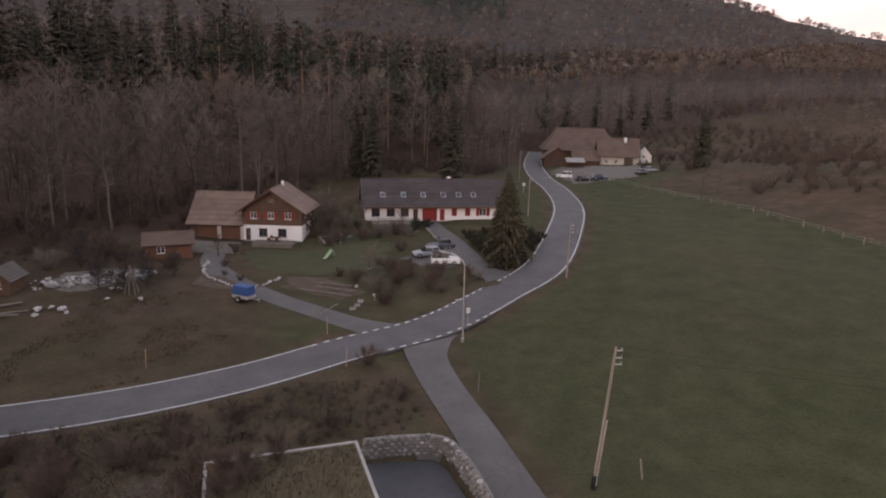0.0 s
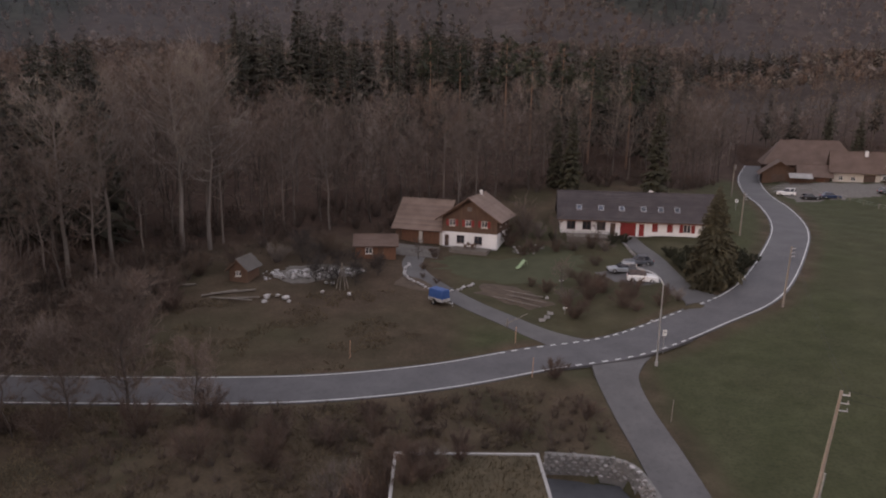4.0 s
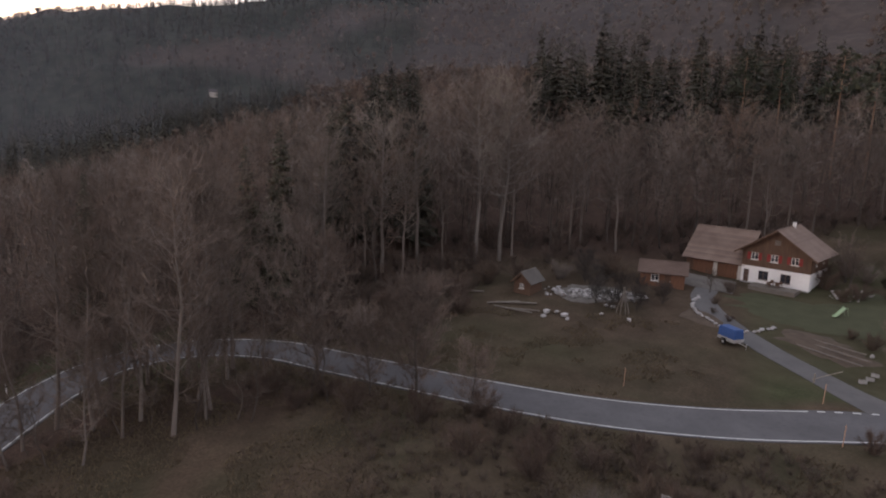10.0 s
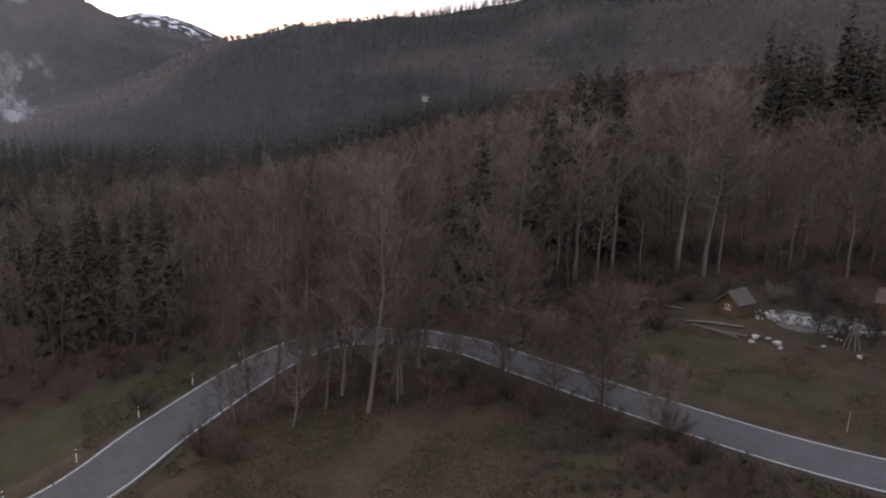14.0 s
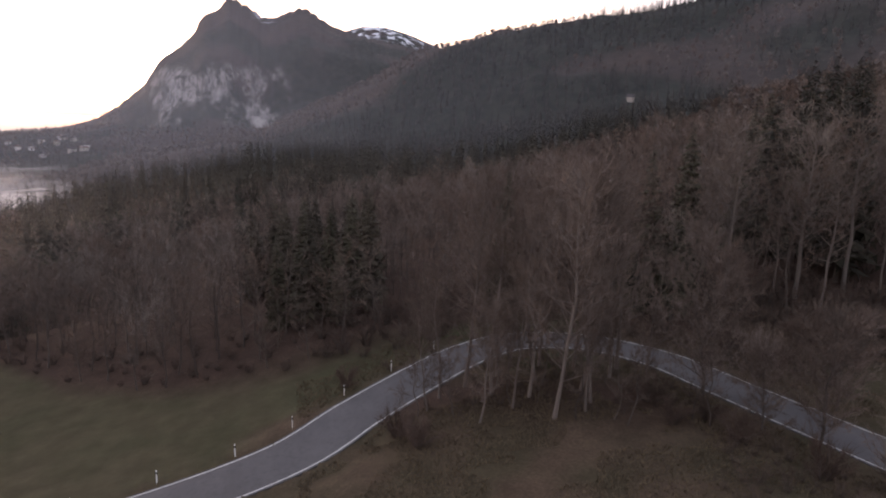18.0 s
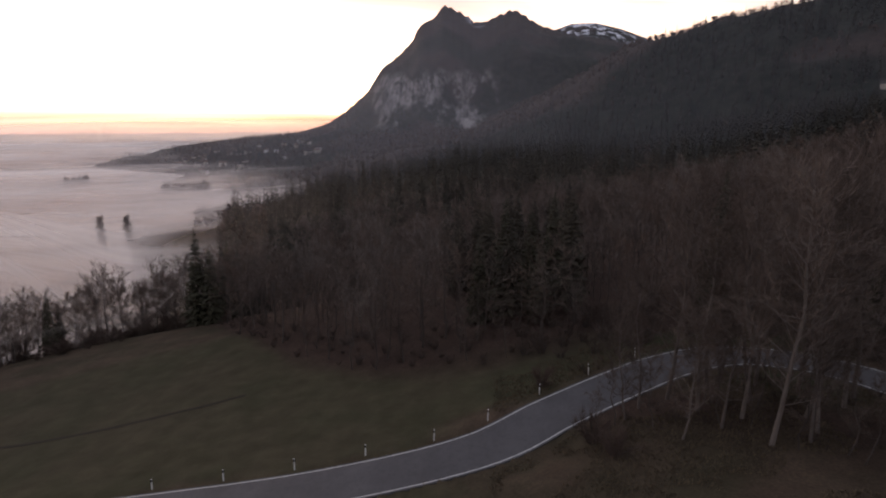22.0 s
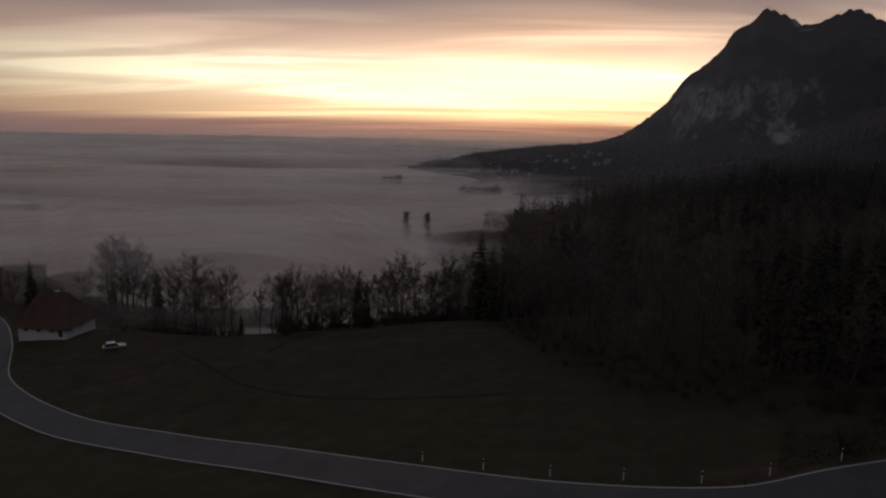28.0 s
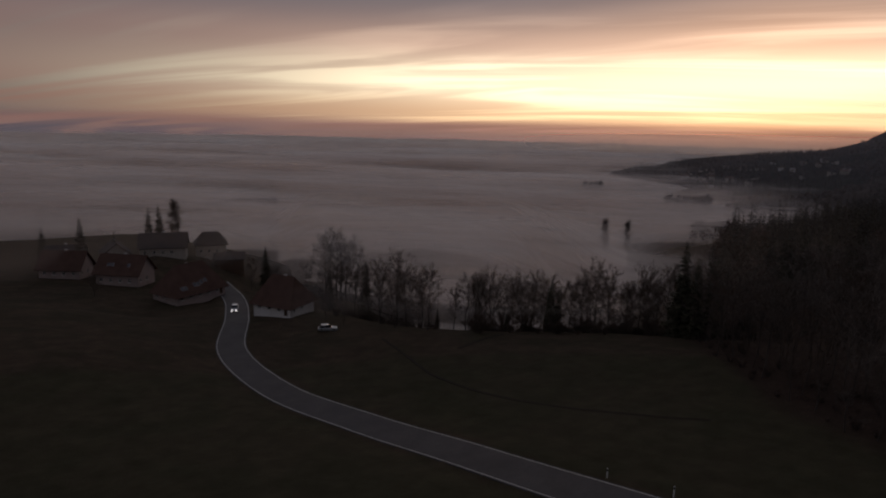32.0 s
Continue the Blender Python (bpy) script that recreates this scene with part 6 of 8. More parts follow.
STONE_SETS = {}
rnd = random.Random(5)
for k in range(110):
    u = rnd.random()
    x, y = -48.5 + 10.0 * u + rnd.uniform(-1.2, 1.2), 74.2 + 7.0 * u + rnd.uniform(-2.0, 2.4)
    pale = rnd.random() < 0.55
    stone(x, y, rnd.uniform(0.4, 1.25), MAT_STONE_PALE if pale else MAT_STONE, k, label="pale quarried limestone block on the rubble patch" if pale else "grey stained limestone block on the rubble patch", group="stone blocks by the wood")
for k, (x, y, s) in enumerate(((-44.2, 67.4, 1.3), (-43.2, 68.2, 1.0), (-41.8, 68.0, 1.3), (-41.0, 67.3, 0.8), (-43.8, 66.2, 0.9), (-35.2, 72.5, 0.9), (-38.8, 72.0, 0.8), (-39.8, 75.0, 1.1), (-38.9, 75.2, 1.0), (-9.6, 88.0, 0.8), (-10.5, 80.6, 0.8), (2.6, 75.0, 0.7), (-52.0, 77.5, 0.9))):
    stone(x, y, s, MAT_STONE_PALE, k + 3, label="pale boulder lying in the rough grass", group="boulders in the grass")
for k in range(22):
    stone(-18.2 + rnd.uniform(-1.2, 4.0), 101.8 + rnd.uniform(-2.2, 3.0), rnd.uniform(0.3, 0.75), MAT_STONE_PALE if k % 3 else MAT_STONE, k + 1, label="pale garden stone between the houses", group="stones in the rockery")
border = spline([(-32.6, 88.0, 0), (-32.0, 84.6, 0), (-30.4, 81.6, 0), (-26.8, 78.8, 0), (-24.2, 77.7, 0), (-22.2, 80.0, 0), (-21.0, 82.5, 0)], 0.6)
bed = thing("stone_border", -27, 80, 0, 0.0, "row of white stones edging the garden bed", "border")
for k, p in enumerate(border):
    stone(p[0] + rnd.uniform(-0.15, 0.15), p[1] + rnd.uniform(-0.15, 0.15), rnd.uniform(0.55, 0.85), MAT_STONE_PALE, k, "edging_stone").parent = None
for ob in [o for o in scene.objects if o.name.startswith("edging_stone")]:
    ob.parent = bed
    ob.matrix_parent_inverse = Matrix.Translation((27, -80, 0))
    del ob["category"]
    if "label" in ob:
        del ob["label"]
wall2 = thing("garden_wall", 3, 103, 0, 0.0, "low dry stone edging beside the driveway", "wall")
for k in range(18):
    f = k / 17
    x, y = 0.4 + 3.3 * f, 108.5 - 11.5 * f
    ob = stone(x - 2.3, y, rnd.uniform(0.6, 0.9), MAT_STONE, k, "edging_stone", wall2)
    ob.matrix_parent_inverse = Matrix.Translation((-3, -103, 0))

# ------------------------------------------------------------------ the long white house


def build_white_house():
    h = thing("long_house", -12.9, 111.8, 9.5, 4.0, "long white house with a dark roof and red barn door", "house")
    rd = dict(frame=MAT_RED)
    ops = [("F", 1.1, 2.6, 0.85, 2.4, "w", DK), ("F", 3.8, 5.3, 0.85, 2.4, "w", DK), ("F", 6.3, 7.8, 0.85, 2.4, "w", DK), ("F", 8.6, 9.5, 0.0, 2.15, "d", MAT_DARKFRAME),
           ("F", 10.3, 13.0, 0.0, 2.85, "d", MAT_RED, dict(boards=10, name="barn_door")), ("F", 13.5, 14.4, 0.0, 2.15, "d", MAT_RED),
           ("F", 15.7, 16.7, 0.85, 2.25, "d", MAT_RED, dict(boards=3, name="closed_shutter")), ("F", 18.2, 19.2, 0.85, 2.25, "d", MAT_RED, dict(boards=3, name="closed_shutter")),
           ("F", 20.9, 22.2, 0.85, 2.25, "w", RS), ("L", 3.0, 4.2, 0.95, 2.2, "w", DK), ("L", 5.6, 6.8, 3.9, 5.0, "w", DK)]
    sk = [(3.2, 0.42, MAT_SKYGLASS), (7.0, 0.42, MAT_SKYGLASS), (10.6, 0.42, MAT_SKYGLASS), (14.3, 0.42, MAT_GLASS), (17.2, 0.42, MAT_GLASS), (20.0, 0.42, MAT_GLASS)]
    house(h, 27.0, 9.8, 3.05, 7.0, "x", MAT_WHITE, MAT_TILE_DARK, over=0.7, openings=ops, skylights=sk, chimneys=((16.0, 5.6, 0.3, 0.7),), course=0.4, laid=True)
    part("gutter", boxes((-0.6, 27.6, -0.98, -0.82, 2.42, 2.56), bevel=0.03), MAT_WOOD_RED, h, "red-brown eaves gutter")
    part("lintel_board", boxes((10.0, 13.3, -0.05, -0.004, 2.85, 3.02)), MAT_RED, h)
    t = thing("terrace", -11.2, 107.4, 9.5, 3.7, "raised timber terrace with railing before the white house", "terrace")
    for k in range(19):
        part("plank", boxes((0, 7.2, k * 0.19, k * 0.19 + 0.17, 0.62, 0.67)), MAT_WOOD_GREY, t)
    part("skirt", boxes((0, 7.2, -0.06, -0.01, -0.8, 0.64)), MAT_WOOD_GREY, t)
    for k in range(8):
        part("post", boxes((k * 1.02, k * 1.02 + 0.08, -0.02, 0.06, 0.67, 1.55)), MAT_WOOD_GREY, t)
    part("rail", boxes((0, 7.22, -0.03, 0.07, 1.55, 1.62)), MAT_WOOD_GREY, t)
    part("rail", boxes((0, 7.22, 0.0, 0.04, 1.08, 1.14)), MAT_WOOD_GREY, t)


build_white_house()


def build_farm():
    lawn_patch("farmyard", [(33, 174), (40, 168), (56, 177), (66, 190), (64, 199), (50, 202), (36, 200)], MAT_GRAVEL, "pale gravel farmyard before the barns", "yard")
    f = thing("farmhouse", 36.5, 217.0, -4, 6.9, "large old farmhouse under a weathered hipped tile roof", "farmhouse")
    house(f, 24.0, 14.0, 5.2, 11.5, "x", MAT_WOOD, MAT_TILE_FARM, over=1.2, hip=4.0, openings=[("F", 3, 6, 0, 3.4, "d", MAT_WOOD_RED, dict(boards=8, name="gate")), ("F", 14, 15.2, 1.2, 2.4, "w"), ("F", 17, 18.2, 1.2, 2.4, "w")], course=0.6, thick=0.35)
    b = thing("farm_barn", 33.6, 203.5, -6, 6.8, "dark timber barn with its gable to the road", "barn")
    house(b, 8.6, 10.0, 2.8, 6.0, "y", MAT_WOOD, MAT_TILE_FARM, over=1.0, course=0.6, openings=[("F", 2.5, 6.0, 0, 2.4, "d", MAT_DARKFRAME, dict(boards=8, name="gate"))])
    b = thing("cart_shed", 43.2, 203.0, -7, 6.9, "low cart shed with a faded tile roof", "shed")
    house(b, 7.6, 8.0, 2.3, 5.0, "x", MAT_WOOD, MAT_TILE_FARM, over=0.8, course=0.6, openings=[("F", 1.0, 3.4, 0, 2.1, "d", MAT_WOOD_RED, dict(boards=6, name="gate")), ("F", 4.2, 6.6, 0, 2.1, "d", MAT_WOOD_RED, dict(boards=6, name="gate"))])
    c = thing("farm_wing", 51.6, 203.6, -8, 7.1, "farm wing with pale walls and a brown tile roof", "house")
    house(c, 11.5, 10.0, 4.0, 8.8, "x", MAT_CREAM, MAT_TILE_FARM, over=1.0, course=0.6, openings=[("F", 1.5, 2.6, 1.0, 2.2, "w"), ("F", 4.5, 5.6, 1.0, 2.2, "w"), ("F", 7.5, 10.3, 0.0, 2.8, "d", MAT_DARKFRAME, dict(boards=8, name="gate"))], chimneys=((8, 4, 0.4, 1.0),))
    d = thing("farm_cottage", 64.0, 207.0, -10, 7.3, "small white cottage with a steep gable", "house")
    house(d, 5.0, 8.0, 3.6, 6.4, "y", MAT_WHITE, MAT_TILE_DARK, over=0.6, course=0.6, openings=[("F", 1.0, 1.9, 1.0, 2.1, "w"), ("F", 3.1, 4.0, 1.0, 2.1, "w"), ("F", 2.0, 3.0, 2.55, 3.35, "w")])
    s = thing("open_shed", 39.8, 196.5, -4, 6.8, "lean-to shed with a pale sheet roof", "shed")
    bm = bmesh.new()
    courses(bm, (-0.4, -0.6, 2.0), (5.4, -0.6, 2.0), (5.4, 3.4, 3.1), (-0.4, 3.4, 3.1), 6, 0.06)
    bmesh.ops.recalc_face_normals(bm, faces=bm.faces)
    part("roof", bm, MAT_CONCRETE, s, "pale sheet roof")
    for x in (0.0, 2.5, 5.0):
        part("post", boxes((x - 0.08, x + 0.08, -0.3, -0.14, -0.8, 2.0)), MAT_WOOD, s)
        part("post", boxes((x - 0.08, x + 0.08, 2.9, 3.06, -0.8, 2.85)), MAT_WOOD, s)
    part("wall", boxes((0, 5, 3.06, 3.16, -0.8, 2.8)), MAT_WOOD, s)


build_farm()

# ------------------------------------------------------------------ garage with a turf roof and stone-walled yard


def build_garage():
    g = thing("garage", -11.8, 28.4, 18, -1.2, "flat-roofed white garage covered with turf and sedum", "garage")
    W, D, H = 9.5, 7.6, 3.15
    for k in "FRBL":
        w = W if k in "FB" else D
        ins = 0 if k in "FB" else 0.25
        holes = [(2.6 - ins, 5.2 - ins, 0.0, 2.3)] if k == "R" else []
        part("wall", moved(panel(w - 2 * ins, -1.5, H, 0.25, holes), side(k, W, D) @ Matrix.Translation((ins, 0, 0))), MAT_WHITE, g)
    door(g, side("R", W, D), 2.6, 5.2, 0.0, 2.3, MAT_WOOD_GREY, 8, "garage_door")
    part("roof_slab", boxes((0.25, W - 0.25, 0.25, D - 0.25, H - 0.25, H - 0.04)), MAT_CONCRETE, g)
    part("parapet", boxes((-0.06, W + 0.06, -0.06, 0.14, H, H + 0.24), (-0.06, W + 0.06, D - 0.14, D + 0.06, H, H + 0.24), (-0.06, 0.14, 0.14, D - 0.14, H, H + 0.24), (W - 0.14, W + 0.06, 0.14, D - 0.14, H, H + 0.24)), MAT_CONCRETE, g, "pale roof edging")
    rng = np.random.default_rng(8)
    bm = bmesh.new()
    nx, ny = 26, 20
    vs = [[bm.verts.new((0.14 + (W - 0.28) * i / nx, 0.14 + (D - 0.28) * j / ny, H + 0.08 + 0.10 * rng.random())) for j in range(ny + 1)] for i in range(nx + 1)]
    for i in range(nx):
        for j in range(ny):
            bm.faces.new((vs[i][j], vs[i + 1][j], vs[i + 1][j + 1], vs[i][j + 1]))
    part("turf", bm, MAT_ROOFTURF, g, "brown winter turf and sedum", smooth=True)
    n = 2600
    c = Cloud()
    P = np.c_[rng.uniform(0.3, W - 0.3, n), rng.uniform(0.3, D - 0.3, n), np.full(n, H + 0.1)]
    c.slivers(P, np.c_[rng.normal(0, 0.12, (n, 2)), rng.uniform(0.12, 0.4, n)], rng.uniform(0.03, 0.09, n), 0, rng)
    V, F, I = c.arrays()
    tf = tagged(new("turf_grass", np_mesh("turf_grass", V, F, [MAT_ROOFTURF])), kind="stuff")
    tf.parent = g
    # sunken yard and its dry stone wall
    yd = bmesh.new()
    out = YARD
    top = [yd.verts.new((x, y, -1.15)) for x, y in out]
    low = [yd.verts.new((x, y, -2.6)) for x, y in out]
    yd.faces.new(top)
    yd.faces.new(list(reversed(low)))
    for k in range(len(out)):
        k2 = (k + 1) % len(out)
        yd.faces.new((top[k], low[k], low[k2], top[k2]))
    bmesh.ops.recalc_face_normals(yd, faces=yd.faces)
    tagged(part("garage_yard", yd, MAT_YARD), "dark asphalt yard beside the garage", "yard", kind="structure")
    wl = thing("stone_wall", -1.5, 41, 0, -1.0, "rough dry stone retaining wall round the yard", "wall")
    line = spline([(-5.0, 41.6, 0), (-2.2, 42.2, 0), (0.3, 42.3, 0), (1.6, 40.8, 0), (3.0, 36.8, 0), (4.3, 31.0, 0), (5.0, 26.5, 0)], 0.5)
    body = ribbon(np.c_[line[:, :2] - np.array([-1.5, 41]), np.full(len(line), 1.45)], (0.45, -0.05), 0.0, 2.2)
    part("wall_core", body, MAT_STONE, wl)
    r = random.Random(3)
    for row in range(6):
        for k in range(0, len(line) - 1):
            if row * len(line) + k > 290:
                break
            p = line[k] + (line[k + 1] - line[k]) * (0.5 * (row % 2))
            ob = stone(p[0] + r.uniform(-0.06, 0.06), p[1] + r.uniform(-0.06, 0.06), r.uniform(0.42, 0.62), MAT_STONE if r.random() < 0.88 else MAT_STONE_PALE, k * 5 + row, "stone", wl, z=-0.95 + row * 0.29, sink=0.2)
            ob.matrix_parent_inverse = Matrix.Translation((1.5, -41, 1.0))


build_garage()

# ------------------------------------------------------------------ vehicles


def car(name, x, y, rz, mat, label, z=None, L=4.3, W=1.75, H=1.5, boxy=False, lit=False, roof_mat=None):
    root = thing(name, x, y, rz, z, label, "car")
    hb = H * 0.56
    bm = bmesh.new()
    prof = [(-L / 2, 0.28), (-L / 2 - 0.02, hb * 0.82), (-L / 2 + 0.12, hb), (L / 2 - 1.0, hb), (L / 2 - 0.12, hb * 0.86), (L / 2, hb * 0.6), (L / 2, 0.28)]
    rows = []
    for yy, ins in ((-W / 2, 0.06), (-W / 2 + 0.07, 0.0), (W / 2 - 0.07, 0.0), (W / 2, 0.06)):
        rows.append([bm.verts.new((px * (1 - ins * 0.12), yy, pz - (ins if pz > 0.5 else 0))) for px, pz in prof])
    for a, b in zip(rows, rows[1:]):
        for k in range(len(prof)):
            k2 = (k + 1) % len(prof)
            bm.faces.new((a[k], a[k2], b[k2], b[k]))
    bm.faces.new(rows[0])
    bm.faces.new(list(reversed(rows[-1])))
    bmesh.ops.recalc_face_normals(bm, faces=bm.faces)
    part("body", bm, mat, root)
    xb, xf = (-L / 2 + 0.08, L / 2 - 1.55) if boxy else (-L / 2 + 0.25, L / 2 - 1.35)
    sl, sr = (0.12, 0.35) if boxy else (0.55, 0.75)
    w0, w1 = W / 2 - 0.10, W / 2 - 0.24

    def slab(z0, z1, f0, f1, grow):
        b = bmesh.new()
        pts = []
        for f, zz in ((f0, z0), (f1, z1)):
            a, c, w = xb + sl * f, xf - sr * f, w0 + (w1 - w0) * f + grow
            pts += [b.verts.new(p) for p in ((a, -w, zz), (c, -w, zz), (c, w, zz), (a, w, zz))]
        for q in ((3, 2, 1, 0), (4, 5, 6, 7), (0, 1, 5, 4), (1, 2, 6, 5), (2, 3, 7, 6), (3, 0, 4, 7)):
            b.faces.new([pts[i] for i in q])
        return b
    part("windows", slab(hb - 0.02, H - 0.07, 0.0, 0.9, 0.0), MAT_GLASS, root)
    part("roof", slab(H - 0.07, H, 0.88, 1.0, 0.01), roof_mat or mat, root)
    for px in ((xb + xf) / 2 - 0.05, xb + 0.35):
        for s in (-1, 1):
            b = bmesh.new()
            cyl(b, (px, s * (w0 + 0.0), hb - 0.03), (px, s * (w1 + 0.02), H - 0.05), 0.05, 0.05, 4)
            part("pillar", b, roof_mat or mat, root)
    for px in (-L / 2 + 0.8, L / 2 - 0.85):
        for s in (-1, 1):
            b = bmesh.new()
            cyl(b, (px, s * (W / 2 - 0.22), 0.32), (px, s * (W / 2 + 0.01), 0.32), 0.32, 0.32, 16)
            t = part("wheel", b, MAT_BLACK, root)
            b = bmesh.new()
            cyl(b, (px, s * (W / 2 + 0.01), 0.32), (px, s * (W / 2 + 0.03), 0.32), 0.20, 0.18, 12)
            part("rim", b, MAT_STEEL, t)
    for s in (-1, 1):
        part("headlight", boxes((L / 2 - 0.10, L / 2 + 0.02, s * (W / 2 - 0.32) - 0.16, s * (W / 2 - 0.32) + 0.16, hb * 0.62, hb * 0.84), bevel=0.02), MAT_HEADLIGHT if lit else MAT_LENS, root)
        part("tail_light", boxes((-L / 2 - 0.03, -L / 2 + 0.05, s * (W / 2 - 0.2) - 0.1, s * (W / 2 - 0.2) + 0.1, hb * 0.6, hb * 0.95)), MAT_REDLENS, root)
    part("bumper", boxes((L / 2 - 0.06, L / 2 + 0.05, -W / 2 + 0.1, W / 2 - 0.1, 0.26, 0.46), bevel=0.02), MAT_BLACK, root)
    part("bumper", boxes((-L / 2 - 0.06, -L / 2 + 0.04, -W / 2 + 0.1, W / 2 - 0.1, 0.26, 0.48), bevel=0.02), MAT_BLACK, root)
    return root


lawn_patch("parking", [(-5.6, 93.5), (-1.5, 89.0), (4.2, 89.6), (4.6, 94), (2.6, 99.5), (-2.0, 98.5)], MAT_TRACK, "grey asphalt parking place beside the driveway", "parking")
car("off_road_car", 1.3, 90.2, 4, MAT_CAR_WHITE, "white and black off-road car parked beside the driveway", L=4.2, W=1.8, H=1.85, boxy=True, roof_mat=MAT_CAR_BLACK)
car("estate_car", -1.4, 94.6, 196, MAT_CAR_SILVER, "silver estate car parked beside the driveway", L=4.6, H=1.5)
car("hatchback_car", 0.6, 97.6, 200, MAT_CAR_GREY, "grey hatchback parked beside the driveway", L=4.1, H=1.5)
for x, y, r, m, lab in ((35.2, 177, 170, MAT_CAR_WHITE, "white van parked at the farm"), (39.6, 171.8, 5, MAT_CAR_BLACK, "black car parked at the farm"), (44.2, 173.5, 10, MAT_CAR_BLUE, "dark blue car parked at the farm"), (58, 180, 20, MAT_CAR_GREY, "grey car parked by the farm hedge"), (61.5, 184, 10, MAT_CAR_SILVER, "silver car parked by the farm hedge")):
    car("van" if "van" in lab else "parked_car", x, y, r, m, lab, H=1.9 if "van" in lab else 1.5, boxy="van" in lab)
car("oncoming_car", -62.2, -161.0, 62, MAT_CAR_SILVER, "pale car with lit headlights at the village entrance", z=ground_z(-62.2, -161.0) + 0.06, lit=True)


def build_trailer():
    t = thing("trailer", -23.2, 73.6, -28, None, "small car trailer with a blue tarpaulin cover", "trailer")
    part("bed", boxes((-1.25, 1.25, -0.75, 0.75, 0.45, 0.85), bevel=0.03), MAT_CONCRETE, t, "grey trailer box")
    bm = boxes((-1.24, 1.24, -0.74, 0.74, 0.80, 1.95))
    for v in bm.verts:
        if v.co.z > 1.5:
            v.co.x *= 0.96
            v.co.y *= 0.86
    bmesh.ops.bevel(bm, geom=bm.edges[:], offset=0.09, segments=2, affect="EDGES", profile=0.5)
    part("tarpaulin", bm, MAT_BLUE, t, "blue tarpaulin hood", smooth=False)
    for s in (-1, 1):
        b = bmesh.new()
        cyl(b, (-0.1, s * 0.76, 0.32), (-0.1, s * 0.95, 0.32), 0.32, 0.32, 14)
        w = part("wheel", b, MAT_BLACK, t)
        b = bmesh.new()
        cyl(b, (-0.1, s * 0.95, 0.32), (-0.1, s * 0.97, 0.32), 0.18, 0.17, 10)
        part("rim", b, MAT_STEEL, w)
        part("mudguard", boxes((-0.5, 0.3, s * 0.86 - 0.11, s * 0.86 + 0.11, 0.66, 0.70)), MAT_BLACK, t)
    part("drawbar", boxes((1.25, 2.5, -0.05, 0.05, 0.42, 0.50)), MAT_STEEL, t)
    b = bmesh.new()
    cyl(b, (2.3, 0.12, 0.0), (2.3, 0.12, 0.7), 0.03, 0.03, 8)
    part("jockey_stand", b, MAT_STEEL, t)


build_trailer()

# ------------------------------------------------------------------ poles, posts, lamps, signs


def build_lamp():
    x, y = 2.9, 63.0
    l = thing("street_lamp", x, y, 0, None, "tall grey steel street lamp with a curved arm", "street lamp")
    b = bmesh.new()
    cyl(b, (0, 0, -0.3), (0, 0, 8.2), 0.10, 0.065, 10)
    part("post", b, MAT_STEEL, l)
    pts = [Vector((-0.0 - 1.6 * math.sin(a), 0.5 * math.sin(a), 8.2 + 0.8 * (1 - math.cos(a)))) for a in np.linspace(0, math.pi / 2, 6)]
    pts = [Vector((-1.9 * (k / 6) ** 1.6, 0.9 * (k / 6) ** 1.6, 8.2 + 1.15 * math.sin(k / 6 * math.pi / 2))) for k in range(7)]
    b = bmesh.new()
    for p, q in zip(pts, pts[1:]):
        cyl(b, p, q, 0.06, 0.055, 8)
    part("arm", b, MAT_STEEL, l)
    e = pts[-1]
    part("lantern", moved(boxes((-0.75, 0.12, -0.14, 0.14, -0.05, 0.08), bevel=0.04), Matrix.Translation(e) @ pose(0, 0, 0, 0, 6, -25)), MAT_CONCRETE, l)
    part("glass", moved(boxes((-0.66, -0.12, -0.10, 0.10, -0.09, -0.052)), Matrix.Translation(e) @ pose(0, 0, 0, 0, 6, -25)), MAT_LENS, l)
    part("base_sleeve", boxes((-0.16, 0.16, -0.16, 0.16, -0.2, 0.35), bevel=0.03), MAT_STEEL, l)


build_lamp()


def post(name, x, y, h, r, mat, label, cat, group, cap=None, lean=0.0, stripe=None, square=False):
    p = thing(name, x, y, 0, None, label, cat, group)
    b = bmesh.new()
    if square:
        box(b, -r, r, -r * 0.6, r * 0.6, -0.3, h, bevel=0.012)
    else:
        cyl(b, (0, 0, -0.3), (lean * h, 0, h), r, r * 0.9, 8)
    part("stake", b, mat, p)
    if stripe:
        part("band", boxes((-r - 0.006, r + 0.006, -r * 0.6 - 0.006, r * 0.6 + 0.006, h - 0.32, h - 0.08)), stripe, p, "black band with reflector")
        part("reflector", boxes((-r * 0.5, r * 0.5, -r * 0.6 - 0.016, -r * 0.6 - 0.008, h - 0.27, h - 0.13)), MAT_LENS, p)
    if cap:
        part("tip", boxes((lean * h - r - 0.01, lean * h + r + 0.01, -r - 0.01, r + 0.01, h, h + 0.12)), cap, p)
    return p


